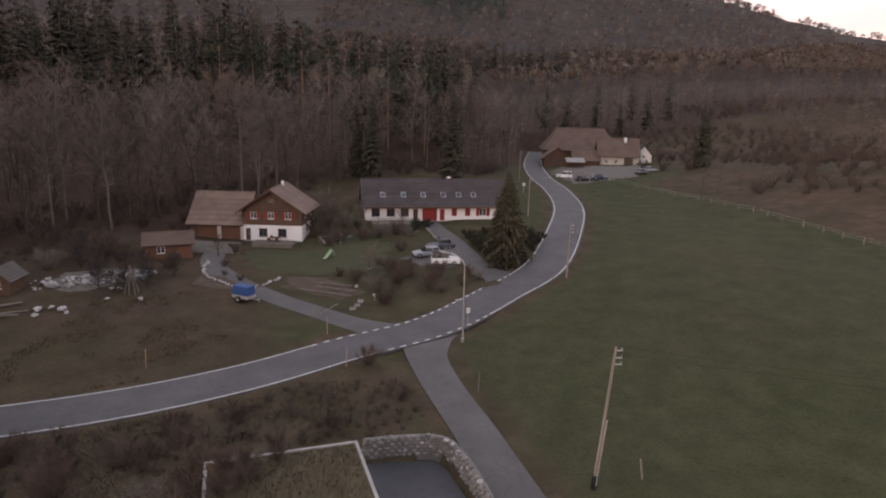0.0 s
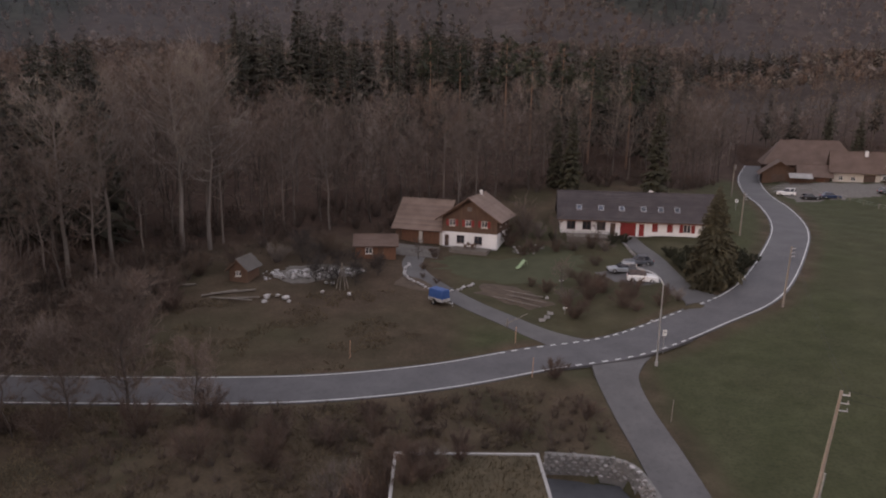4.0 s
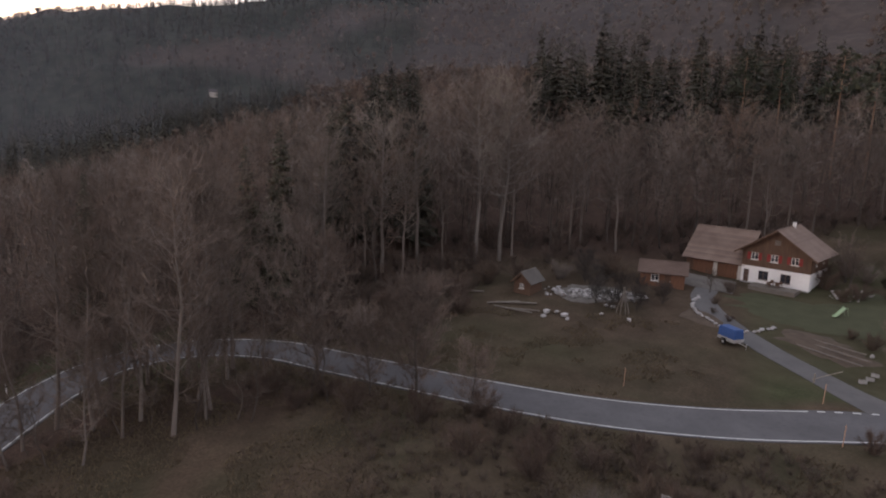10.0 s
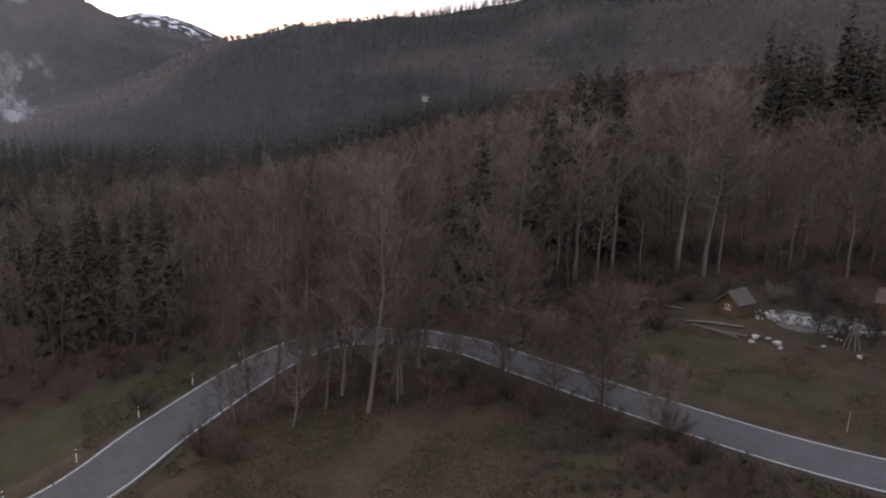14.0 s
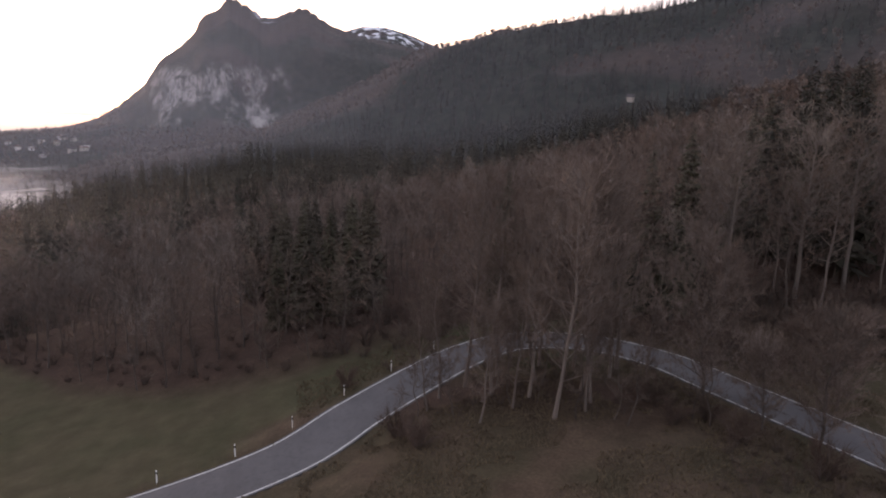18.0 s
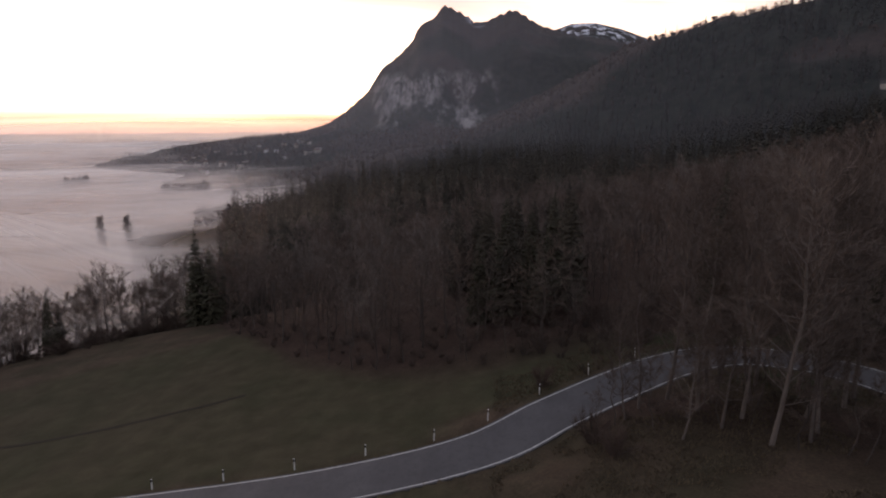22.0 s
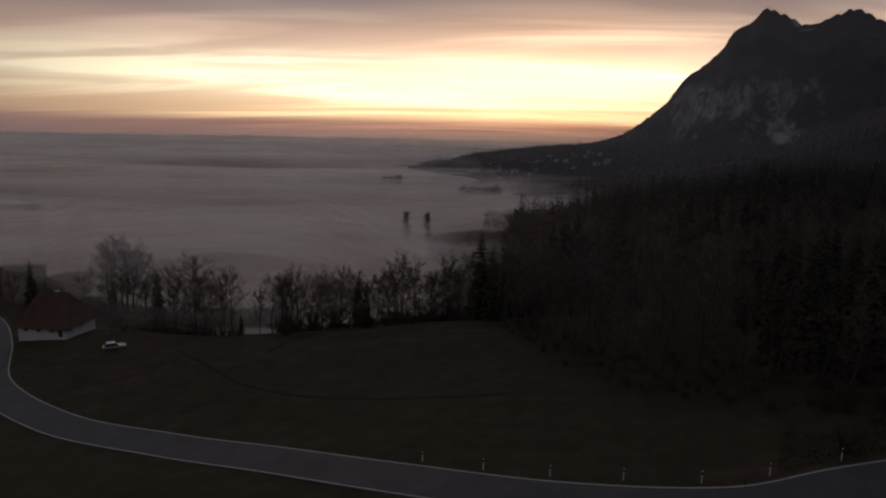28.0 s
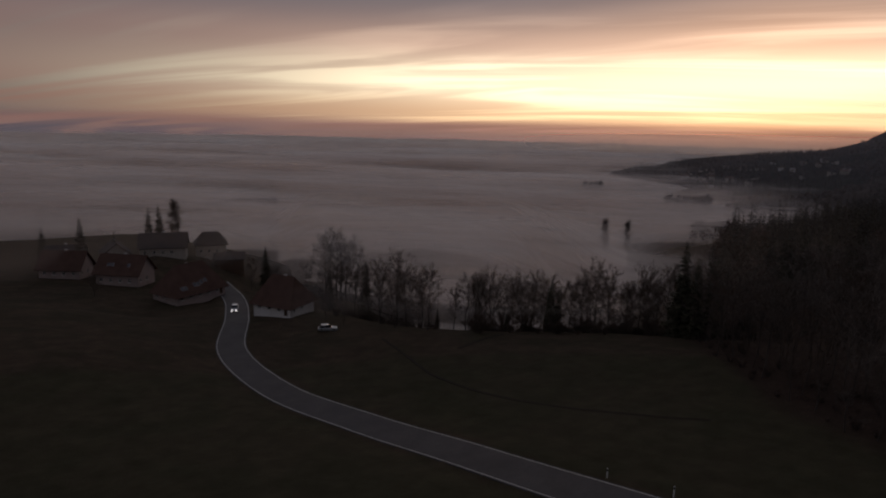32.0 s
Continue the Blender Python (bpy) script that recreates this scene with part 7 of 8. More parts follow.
for x, y in ((-11.6, 64.4), (-27.0, 55.6), (-8.4, 56.4), (3.9, 51.6)):
    post("snow_pole", x, y, 1.9, 0.036, MAT_ORANGE if x < 0 else MAT_POLE, "faded orange wooden snow pole beside the road" if x < 0 else "pale wooden snow pole beside the lane", "post", "snow poles", lean=0.03)
s0 = station_of(-70.8, 18)
for k in range(9):
    c = cut(RD, s0 + 2 + 7.2 * k, s0 + 2.6 + 7.2 * k)
    t = (c[-1] - c[0])[:2]
    t /= np.linalg.norm(t)
    n = np.array([t[1], -t[0]])                   # outer side of the bend
    post("delineator", c[0][0] + n[0] * 3.9, c[0][1] + n[1] * 3.9, 1.15, 0.075, MAT_POSTWHITE, "white roadside delineator post with a black band", "post", "delineator posts along the bend", stripe=MAT_BLACK, square=True)
for x, y, z in ((-51.5, -30, 1.0), (4.2, 130.0, 1.0)):
    pass


def sign(x, y, rz, h, w, hh, label, mat, z=None):
    s = thing("road_sign", x, y, rz, z, label, "sign")
    b = bmesh.new()
    cyl(b, (0, 0, -0.3), (0, 0, h), 0.035, 0.035, 8)
    part("post", b, MAT_STEEL, s)
    pl = part("plate", boxes((-w / 2, w / 2, -0.06, -0.035, h - hh, h), bevel=0.01), mat, s)
    part("bar", boxes((-w * 0.32, w * 0.32, -0.068, -0.062, h - hh * 0.42, h - hh * 0.28)), MAT_BLACK, pl)
    part("bar", boxes((-w * 0.32, w * 0.18, -0.068, -0.062, h - hh * 0.72, h - hh * 0.6)), MAT_BLACK, pl)
    return s


sign(3.6, 66.8, 20, 2.4, 0.42, 0.6, "white road sign plate on a steel post at the junction", MAT_POSTWHITE)
sign(-7.6, 75.6, 10, 0.9, 0.45, 0.3, "small white notice board beside the driveway", MAT_POSTWHITE)
sign(19.0, 140.0, 0, 2.2, 0.6, 0.6, "white road sign on the verge below the farm", MAT_POSTWHITE)
for k, (x, y) in enumerate(((-9.3, 75.0), (-9.5, 73.6), (-9.9, 72.4))):
    p = thing("planter", x, y, 15 * k, None, "pale stone flower trough at the driveway", "planter", "planters at the driveway")
    part("trough", boxes((-0.35, 0.35, -0.16, 0.16, 0.0, 0.05), (-0.35, 0.35, -0.16, -0.13, 0.05, 0.32), (-0.35, 0.35, 0.13, 0.16, 0.05, 0.32), (-0.35, -0.32, -0.13, 0.13, 0.05, 0.32), (0.32, 0.35, -0.13, 0.13, 0.05, 0.32)), MAT_CONCRETE, p, "pale stone trough")
    part("soil", boxes((-0.32, 0.32, -0.13, 0.13, 0.05, 0.27)), MAT_SOIL, p)


def utility_pole(x, y, h, lean, label, stub=True):
    u = thing("utility_pole", x, y, 0, None, label, "pole", "utility poles")
    b = bmesh.new()
    cyl(b, (0, 0, -0.5), (lean * h, 0, h), 0.135, 0.085, 10)
    part("mast", b, MAT_POLE, u)
    if stub:
        b = bmesh.new()
        cyl(b, (0.16, -0.12, 0.3), (lean * h * 0.5 + 0.16, -0.12, h * 0.5), 0.06, 0.06, 8)
        part("cable_guard", b, MAT_STEEL, u, "grey steel cable guard")
        b = bmesh.new()
        cyl(b, (0, 0, -0.5), (lean * 1.0, 0, 1.0), 0.19, 0.19, 10)
        part("tar_sleeve", b, MAT_BLACK, u)
    tx = lean * h
    for k, z in enumerate((h - 0.25, h - 0.75, h - 1.2)):
        part("bracket", boxes((tx - 0.05, tx + 0.45, -0.04, 0.04, z - 0.03, z + 0.03)), MAT_STEEL, u)
        b = bmesh.new()
        cyl(b, (tx + 0.40, 0, z + 0.03), (tx + 0.40, 0, z + 0.18), 0.045, 0.03, 8)
        part("insulator", b, MAT_CONCRETE, u)
    return Vector((x + tx + 0.4, y, ground_z(x, y) + h))


def wire(name, a, b, sag, label):
    cu = bpy.data.curves.new(name, "CURVE")
    cu.dimensions, cu.bevel_depth, cu.bevel_resolution = "3D", 0.009, 1
    s = cu.splines.new("POLY")
    s.points.add(16)
    for k in range(17):
        t = k / 16
        p = Vector(a).lerp(Vector(b), t)
        s.points[k].co = (p.x, p.y, p.z - sag * 4 * t * (1 - t), 1)
    cu.materials.append(MAT_BLACK)
    tagged(new(name, cu), label, "cable", "overhead cables")


top_a = utility_pole(10.9, 38.3, 10.2, 0.075, "weathered wooden utility pole leaning in the meadow")
top_b = utility_pole(17.6, 82.6, 7.5, 0.02, "wooden utility pole beside the bend", False)
top_c = utility_pole(64.0, 20.0, 10.0, 0.0, "wooden utility pole at the meadow's edge", False)
for dz in (0.0, -0.5):
    wire("overhead_cable", top_a + Vector((0, 0, dz)), top_c + Vector((0, 0, dz)), 0.9, "thin sagging overhead cable across the meadow")
    wire("overhead_cable", top_a + Vector((0, 0, dz)), top_b + Vector((0, 0, dz)), 0.8, "thin sagging overhead cable across the meadow")
g = thing("guy_anchor", 14.6, 39.3, 0, None, "pale wooden anchor stake beside the utility pole", "post")
b = bmesh.new()
cyl(b, (0.0, 0, -0.3), (-0.28, 0, 1.5), 0.07, 0.06, 8)
part("stake", b, MAT_POLE, g)
for x, y, h in ((20.5, 118.0, 7.5), (24.5, 165.0, 7.5), (31.0, 232.0, 8.0)):
    utility_pole(x - 3.4, y, h, 0.0, "grey wooden utility pole beside the road", False)
# meadow fence
fence = thing("pasture_fence", 44, 178, 0, 0.0, "low post-and-wire pasture fence along the meadow", "fence")
fl = spline([(40, 186, 0), (44.5, 176, 0), (55, 146, 0), (62, 112, 0), (66, 90, 0), (70, 66, 0)], 4.0)
for k, p in enumerate(fl):
    z = ground_z(p[0], p[1])
    part("post", boxes((p[0] - 44.05, p[0] - 43.95, p[1] - 178.05, p[1] - 177.95, z - 0.3, z + 1.15)), MAT_POLE, fence)
    if k:
        q = fl[k - 1]
        zq = ground_z(q[0], q[1])
        b = bmesh.new()
        for hh in (0.6, 1.05):
            cyl(b, (q[0] - 44, q[1] - 178, zq + hh), (p[0] - 44, p[1] - 178, z + hh), 0.009, 0.009, 4)
        part("wire", b, MAT_STEEL, fence)


def log_pole(x, y, L, rz, r, label, tilt=2.0, z=None):
    l = thing("timber_beam", x, y, rz, z, label, "beam", "timber lying about the yard", dz=r * 0.8)
    b = bmesh.new()
    cyl(b, (-L / 2, 0, 0), (L / 2, 0, L * math.sin(radians(tilt))), r, r * 0.8, 7)
    part("log", b, MAT_WOOD_GREY, l)


for x, y, L, rz, r in ((-49.0, 67.2, 5.5, 35, 0.16), (-48.0, 65.2, 6.0, 3, 0.14), (-50.5, 66.4, 4.5, 50, 0.14), (-46.8, 66.2, 4.0, 20, 0.12), (-57.2, 66.5, 5.0, 25, 0.15), (-13.8, 79.2, 8.0, -24, 0.1), (-14.6, 77.6, 9.0, -26, 0.1), (-14.2, 80.9, 7.0, -22, 0.1)):
    log_pole(x, y, L, rz, r, "long pale log lying in the rough grass" if y < 70 else "thin timber edging rail of the vegetable bed")
w = thing("bean_poles", -37.2, 74.6, 0, None, "stack of grey poles leaned into a cone", "pole stack")
for k in range(8):
    a = k * 0.8
    b = bmesh.new()
    cyl(b, (0.9 * math.cos(a), 0.9 * math.sin(a), -0.1), (0.1 * math.cos(a + 2), 0.1 * math.sin(a + 2), 3.4), 0.06, 0.04, 6)
    part("pole", b, MAT_WOOD_GREY, w)
s = thing("garden_slide", -16.2, 92.6, 65, None, "pale green plastic children's slide on the lawn", "slide")
b = bmesh.new()
rows = [[b.verts.new((x, yy, zz + dz)) for yy, dz in ((-0.28, 0.14), (-0.22, 0.0), (0.22, 0.0), (0.28, 0.14), (0.28, 0.10), (0.2, -0.05), (-0.2, -0.05), (-0.28, 0.10))] for x, zz in ((-1.1, 0.15), (-0.7, 0.18), (0.6, 1.0), (0.95, 1.08))]
for p, q in zip(rows, rows[1:]):
    for k in range(8):
        b.faces.new((p[k], p[(k + 1) % 8], q[(k + 1) % 8], q[k]))
b.faces.new(rows[0]), b.faces.new(rows[-1])
bmesh.ops.recalc_face_normals(b, faces=b.faces)
part("chute", b, MAT_GREENPLASTIC, s)
for yy in (-0.25, 0.25):
    b = bmesh.new()
    cyl(b, (0.95, yy, 1.05), (1.25, yy, -0.1), 0.03, 0.03, 6)
    part("ladder_leg", b, MAT_GREENPLASTIC, s)
b = thing("barrier_gate", -13.4, 68.8, 28, None, "pale wooden barrier pole beside the driveway", "barrier")
part("post", boxes((-0.06, 0.06, -0.06, 0.06, -0.3, 1.0)), MAT_POLE, b)
bb = bmesh.new()
cyl(bb, (-0.2, 0, 0.35), (2.4, 0, 1.5), 0.05, 0.04, 6)
part("pole", bb, MAT_POLE, b)

# ------------------------------------------------------------------ the village below


def village():
    # name, corner towards the road, which corner it is, turn, width, depth, eave, ridge, axis, hip, walls, roof, label
    data = [
        ("farmhouse", -52.9, -179.3, "L", 200.5, 17.0, 10.5, 3.0, 9.8, "x", 3.5, MAT_PINKISH, MAT_TILE_RED, "farmhouse with a rusty half-hipped roof and skylights by the road"),
        ("farmhouse", -68.8, -141.5, "R", 116.7, 11.5, 10.0, 2.9, 8.8, "x", 2.2, MAT_WHITE, MAT_TILE_RED, "farmhouse with white walls and a rusty tile roof by the road"),
        ("house", -50.0, -208.1, "R", 134.5, 14.0, 9.5, 4.0, 8.8, "x", 0.0, MAT_PINKISH, MAT_TILE_RED, "house with a rose gable wall and weathered tile roof"),
        ("house", -37.1, -226.0, "R", 141.0, 13.0, 8.5, 3.4, 8.0, "x", 0.0, MAT_PINKISH, MAT_TILE_RED, "village house with dull rose walls and a rusty roof"),
        ("house", *polar(166.2, 260), "L", 158.0, 16.0, 10.0, 3.8, 8.2, "x", 0.0, MAT_CREAM, MAT_TILE_DARK, "village house with a dark roof behind its neighbours"),
        ("house", *polar(161.8, 272), "L", 163.0, 11.5, 9.0, 4.6, 8.6, "x", 2.5, MAT_CREAM, MAT_TILE_DARK, "small village house with a hipped dark roof at the fog's edge"),
        ("barn", *polar(160.3, 258), "L", 158.0, 10.5, 8.0, 2.6, 4.4, "x", 0.0, MAT_WOOD, MAT_TILE_DARK, "low dark barn at the fog's edge"),
        ("house", *polar(168.9, 246), "L", 172.0, 8.5, 10.0, 4.8, 8.6, "y", 0.0, MAT_CREAM, MAT_TILE_DARK, "gabled village house with a dark roof"),
        ("house", *polar(172.8, 248), "L", 166.0, 11.0, 9.0, 4.4, 8.0, "x", 0.0, MAT_WHITE, MAT_TILE_DARK, "village house with white walls and a dark roof"),
    ]
    for k, (nm, cx, cy, corner, rz, W, D, ev, rg, ax, hip, wm, rm, lab) in enumerate(data):
        gz = ground_z(float(cx), float(cy))
        x, y = (cx - W * math.cos(radians(rz)), cy - W * math.sin(radians(rz))) if corner == "R" else (cx, cy)
        h = thing(nm, float(x), float(y), rz, gz + 0.4, lab, "house" if nm != "barn" else "barn", "village houses")
        ops = []
        if nm != "barn":
            for i in range(int(W // 3.2)):
                ops.append(("F", 1.2 + 3.1 * i, 2.3 + 3.1 * i, 0.9, 2.1, "w"))
            for i in range(int(D // 3.6)):
                ops.append(("R", 1.2 + 3.3 * i, 2.2 + 3.3 * i, 0.9, 2.1, "w"))
                ops.append(("L", 1.2 + 3.3 * i, 2.2 + 3.3 * i, 0.9, 2.1, "w"))
            if k in (0, 1):
                ops.append(("F", W - 2.0, W - 0.9, 0.0, 2.1, "d", MAT_WOOD))
        sk = [(W * f, g, MAT_SKYGLASS) for f, g in ((0.14, 0.25), (0.21, 0.25), (0.40, 0.30), (0.47, 0.30), (0.55, 0.34), (0.64, 0.38))] if k == 0 else \
            [(W * f, 0.5, MAT_SKYGLASS) for f in (0.25, 0.34, 0.72)] if k == 2 else ()
        house(h, W, D, ev, rg, ax, wm, rm, over=0.9, hip=hip, openings=ops, skylights=sk, chimneys=((W * 0.5, D * 0.58, 0.35, 0.9),) if nm != "barn" else (), course=0.6, base=-4.6)
    car("parked_car", -69.8, -124.5, 152, MAT_CAR_SILVER, "pale car parked in the meadow below the farmhouse", L=4.4)
    s = thing("road_mirror_post", -60, -146, 0, None, "steel post beside the village road", "post")
    bm = bmesh.new()
    cyl(bm, (0, 0, -0.3), (0, 0, 2.2), 0.04, 0.04, 8)
    part("stake", bm, MAT_STEEL, s)


village()


def far_village():
    """Small pale houses over the spur across the fog."""
    r = random.Random(21)
    spots = [(r.uniform(108, 120.5), r.uniform(1180, 1440), r.uniform(9, 14), r.uniform(8, 10), r.uniform(4.5, 6.5)) for _ in range(34)] + [(63.1, 762, 8.5, 8, 5.2)]
    for k, (az, d, W, D, e) in enumerate(spots):
        x, y = (float(v) for v in polar(az, d))
        z = ground_z(x, y)
        if z < -74:
            continue
        lone = k == len(spots) - 1
        h = thing("far_house", x, y, 63 if lone else r.uniform(0, 180), z, "lone white house among the woods on the hill" if lone else "small pale house on the far wooded spur", "house", "" if lone else "houses on the far spur")
        part("wall", boxes((0, W, 0, D, -3, e)), MAT_CREAM if lone else r.choice((MAT_WHITE, MAT_CREAM, MAT_CREAM)), h)
        bm = bmesh.new()
        vs = [bm.verts.new(p) for p in ((-0.6, -0.6, e), (W + 0.6, -0.6, e), (W + 0.6, D + 0.6, e), (-0.6, D + 0.6, e), (-0.6, D / 2, e + 3.6), (W + 0.6, D / 2, e + 3.6))]
        for f in ((0, 1, 5, 4), (2, 3, 4, 5), (0, 4, 3), (1, 2, 5), (3, 2, 1, 0)):
            bm.faces.new([vs[i] for i in f])
        bmesh.ops.recalc_face_normals(bm, faces=bm.faces)
        part("roof", bm, r.choice((MAT_TILE, MAT_TILE_DARK)), h)


far_village()


def field_track(pts, w, label):
    ln = spline(pts, 2.0)
    ln[:, 2] = height(ln[:, 0], ln[:, 1])
    tagged(part("field_track", ribbon(ln, (w, 0, -w), 0.05, 0.2), MAT_MUD), label, "track", kind="structure")


field_track([(-74, -108, 0), (-70, -94, 0), (-66, -80, 0), (-66, -66, 0), (-70, -50, 0), (-76, -36, 0)], 0.3, "worn dark cattle track across the meadow")
field_track([(-80, -90, 0), (-88, -92, 0), (-97, -94, 0)], 0.28, "worn dark cattle track across the meadow")

# ------------------------------------------------------------------ single trees and bushes


def bush(seed, H, R, n, tw, leaf=False, droop=0.0):
    """A many-stemmed bush: stems (slot 0) and twigs or leaves (slot 1)."""
    rng = np.random.default_rng(seed)
    st, cr = Cloud(), Cloud()
    base, tip = [], []
    for k in range(14):
        a = k * 2.4 + rng.normal(0, 0.3)
        f = rng.uniform(0.25, 1.0)
        p = np.array([0.12 * R * np.cos(a), 0.12 * R * np.sin(a), 0.0])
        e = np.array([R * f * np.cos(a), R * f * np.sin(a), H * (1.05 - 0.45 * f * f) * rng.uniform(0.75, 1.0)])
        m = (p + e) / 2 + np.array([0, 0, 0.12 * H])
        st.tube([p, m, e], [0.03 * H / 2 + 0.012, 0.02, 0.006], 3, 0)
        base += [p, m]
        tip += [m, e]
    base, tip = np.array(base), np.array(tip)
    k = rng.integers(0, len(base), n)
    u = rng.uniform(0.1, 1.0, (n, 1))
    P = base[k] + (tip[k] - base[k]) * u + rng.normal(0, 0.05 * R, (n, 3))
    P[:, 2] = np.abs(P[:, 2])
    if leaf:
        D = unit(rng.normal(0, 1, (n, 3)) + np.array([0, 0, 0.2])) * rng.uniform(0.12, 0.3, (n, 1))
    else:
        D = unit(unit(tip[k] - base[k]) + rng.normal(0, 0.6, (n, 3)) + np.array([0, 0, 0.25 - droop])) * rng.uniform(0.14, 0.42, (n, 1)) * H
    cr.slivers(P, D, rng.uniform(0.6, 1.4, n) * tw, 1, rng)
    return st.arrays(), cr.arrays()


PROTO = {}


def grow(key, make, name, mats, x, y, scale, turn, label, group, category="tree", z=None):
    """A tree or bush of its own at a place; alike ones share their meshes."""
    m = Matrix.LocRotScale((x, y, (ground_z(x, y) if z is None else z) - 0.1), Euler((0, 0, turn)), None)
    if key not in PROTO:
        PROTO[key] = tree_thing(name, make(), mats, label, group)
        ob = PROTO[key]
        ob.matrix_basis = m
    else:
        ob = copy_thing(PROTO[key], m)
        tagged(ob, label, category, group)
    ob.scale = (scale,) * 3
    ob["category"] = category
    return ob


rt = random.Random(17)
BT = [MAT_BARK, MAT_TWIG]
# trees on the mound inside the hairpin and along the road below the wood
BM = [MAT_BARK_MID, MAT_TWIG]
for k, (x, y, h) in enumerate(((-49.6, 20.8, 24), (-61.8, 15.4, 24), (-55.8, 20.4, 21), (-61.3, 32.3, 26), (-51.2, 14.2, 12), (-52.6, 25.4, 19), (-58.8, 30.4, 22), (-59.5, 22.5, 23), (-64.0, 24.5, 21), (-57.0, 10.6, 12), (-63.5, 19.5, 19), (-55.6, 33.2, 15), (-56.2, 26.2, 23), (-57.6, 17.2, 20), (-53.4, 18.0, 16), (-62.6, 28.0, 24), (-66.0, 21.5, 18), (-50.6, 24.0, 17), (-60.2, 12.2, 15))):
    grow(("hi", k % 5), lambda k=k: bare_tree(700 + k % 5, 20, 0.19, 40, 2100, low=0.16, r0=0.155, tw=0.036, sides=7, subs=6, crook=0.016), "bare_tree", BM, x, y, h / 20, k * 1.7, "tall leafless tree with crooked limbs inside the road bend", "trees inside the bend")
for k, (x, y, h) in enumerate(((-52.0, 37.2, 15.5), (-40.8, 40.4, 11.5), (-44.2, 37.5, 8), (-33.6, 40.6, 6.5), (-46.8, 47.5, 9))):
    grow(("wide", k % 3), lambda k=k: bare_tree(720 + k % 3, 14, 0.36, 60, 6500, low=0.05, r0=0.15, tw=0.045, subs=5, crook=0.02), "bare_tree", BT, x, y, h / 14, k * 2.1, "bushy leafless tree beside the road", "bushy roadside trees")
for k, (x, y, h) in enumerate(((-64.6, 77.2, 30), (-62.4, 80.6, 30), (-70.5, 69.4, 27), (-72.5, 64.0, 25), (-78.5, 57.5, 24))):
    grow(("beech", k % 2), lambda k=k: bare_tree(740 + k % 2, 28, 0.20, 36, 2500, low=0.34, r0=0.30, tw=0.045, crook=0.009), "beech_tree", [MAT_BARK_PALE, MAT_TWIG_GREY], x, y, h / 28, k * 2.4, "tall leafless beech with a pale straight trunk", "beeches at the wood's edge")
# orchard and garden trees
for k, (x, y, h) in enumerate(((-32.2, 91.0, 3.2), (-12.8, 105.4, 4.5), (-17.5, 104.2, 5.5), (-6.0, 107.6, 3.8), (-18.8, 107.5, 6.5), (-9.2, 84.5, 4.0))):
    grow(("orch", k % 3), lambda k=k: bare_tree(760 + k % 3, 6, 0.42, 24, 1500, low=0.22, r0=0.14, tw=0.034), "fruit_tree", BT, x, y, h / 6, k * 1.3, "gnarled leafless fruit tree in the garden", "garden trees")
# tangled low trees beside the shed, saplings before the bend
for k, (x, y, h) in enumerate(((-38.6, 79.6, 5.5), (-36.4, 81.6, 5.0), (-40.8, 77.4, 5.0), (-35.2, 78.2, 4.2), (-42.6, 81.4, 5.6), (-37.8, 76.4, 4.0), (-34.0, 83.4, 4.2), (-46.2, 83.6, 5.5), (-48.0, 86.5, 6.0))):
    grow(("tangle", k % 2), lambda k=k: bare_tree(770 + k % 2, 6, 0.5, 40, 3600, low=0.08, r0=0.13, tw=0.04, subs=4, crook=0.03), "fruit_tree", [MAT_BARK_DARK, MAT_BARK_DARK], x - 0.8, y - 2.0, h / 9, k * 1.9, "dark tangled leafless tree beside the shed", "tangled garden trees")
for k in range(26):
    a_, d_ = 51 + 36 * (k + rt.random()) / 26, rt.uniform(53, 65)
    x, y = (float(v) for v in polar(a_, d_))
    if off_roads(np.array([x]), np.array([y]), 0.3)[0]:
        grow(("sap", k % 4), lambda k=k: bare_tree(780 + k % 4, 8, 0.22, 16, 700, low=0.18, r0=0.06, tw=0.03, sides=4, subs=3, crook=0.03), "sapling", BT, x, y, rt.uniform(0.5, 1.25), k * 1.3, "thin leafless sapling on the bank of the bend", "saplings on the bank")
# conifers
grow("fir", lambda: spruce(801, 12.5, 0.29, 56, 18, bare=0.02, r0=0.2, fringe=12, fine=0.5), "fir_tree", [MAT_BARK, MAT_FIR], 10.2, 90.6, 1.08, 0.4, "broad olive-green fir beside the road bend", "single conifers")
for k, (x, y, h) in enumerate(((-14.0, 135, 18), (3.0, 137, 20), (-17.5, 138, 15), (56.0, 232, 20), (66, 236, 18), (76.5, 186, 19), (79.0, 189, 17), (-93, 70, 24), (-96, 75, 26), (-89.5, 73.5, 22), (-75, 47, 19), (-78.5, 44.5, 22), (-84, 41, 18), (-80, 51, 24), (-87, 27, 20), (-99, 2, 17), (-104, -2, 19), (-97, -6, 15), (-108, 6, 18))):
    grow(("spr", k % 3), lambda k=k: spruce(810 + k % 3, 22, 0.17, 34, 10, bare=0.04, fringe=3), "spruce_tree", [MAT_BARK, MAT_CONIFER_BROWN], x, y, h / 22, k * 0.9, "dark olive spruce standing out of the bare wood", "spruces")
for k, (x, y, h) in enumerate(((-55.4, 165, 29), (-48.0, 168, 27), (-36.2, 172, 30), (-29.0, 171, 28), (-21.6, 174, 30), (-13.8, 173, 28), (-4.0, 176, 27))):
    grow(("pine", k % 3), lambda k=k: PINES[k % 3], "pine_tree", [MAT_PINE_BARK, MAT_PINE], x, y, h / 24, k * 1.1, "tall pine with a bare stem and ragged top", "pines on the slope")
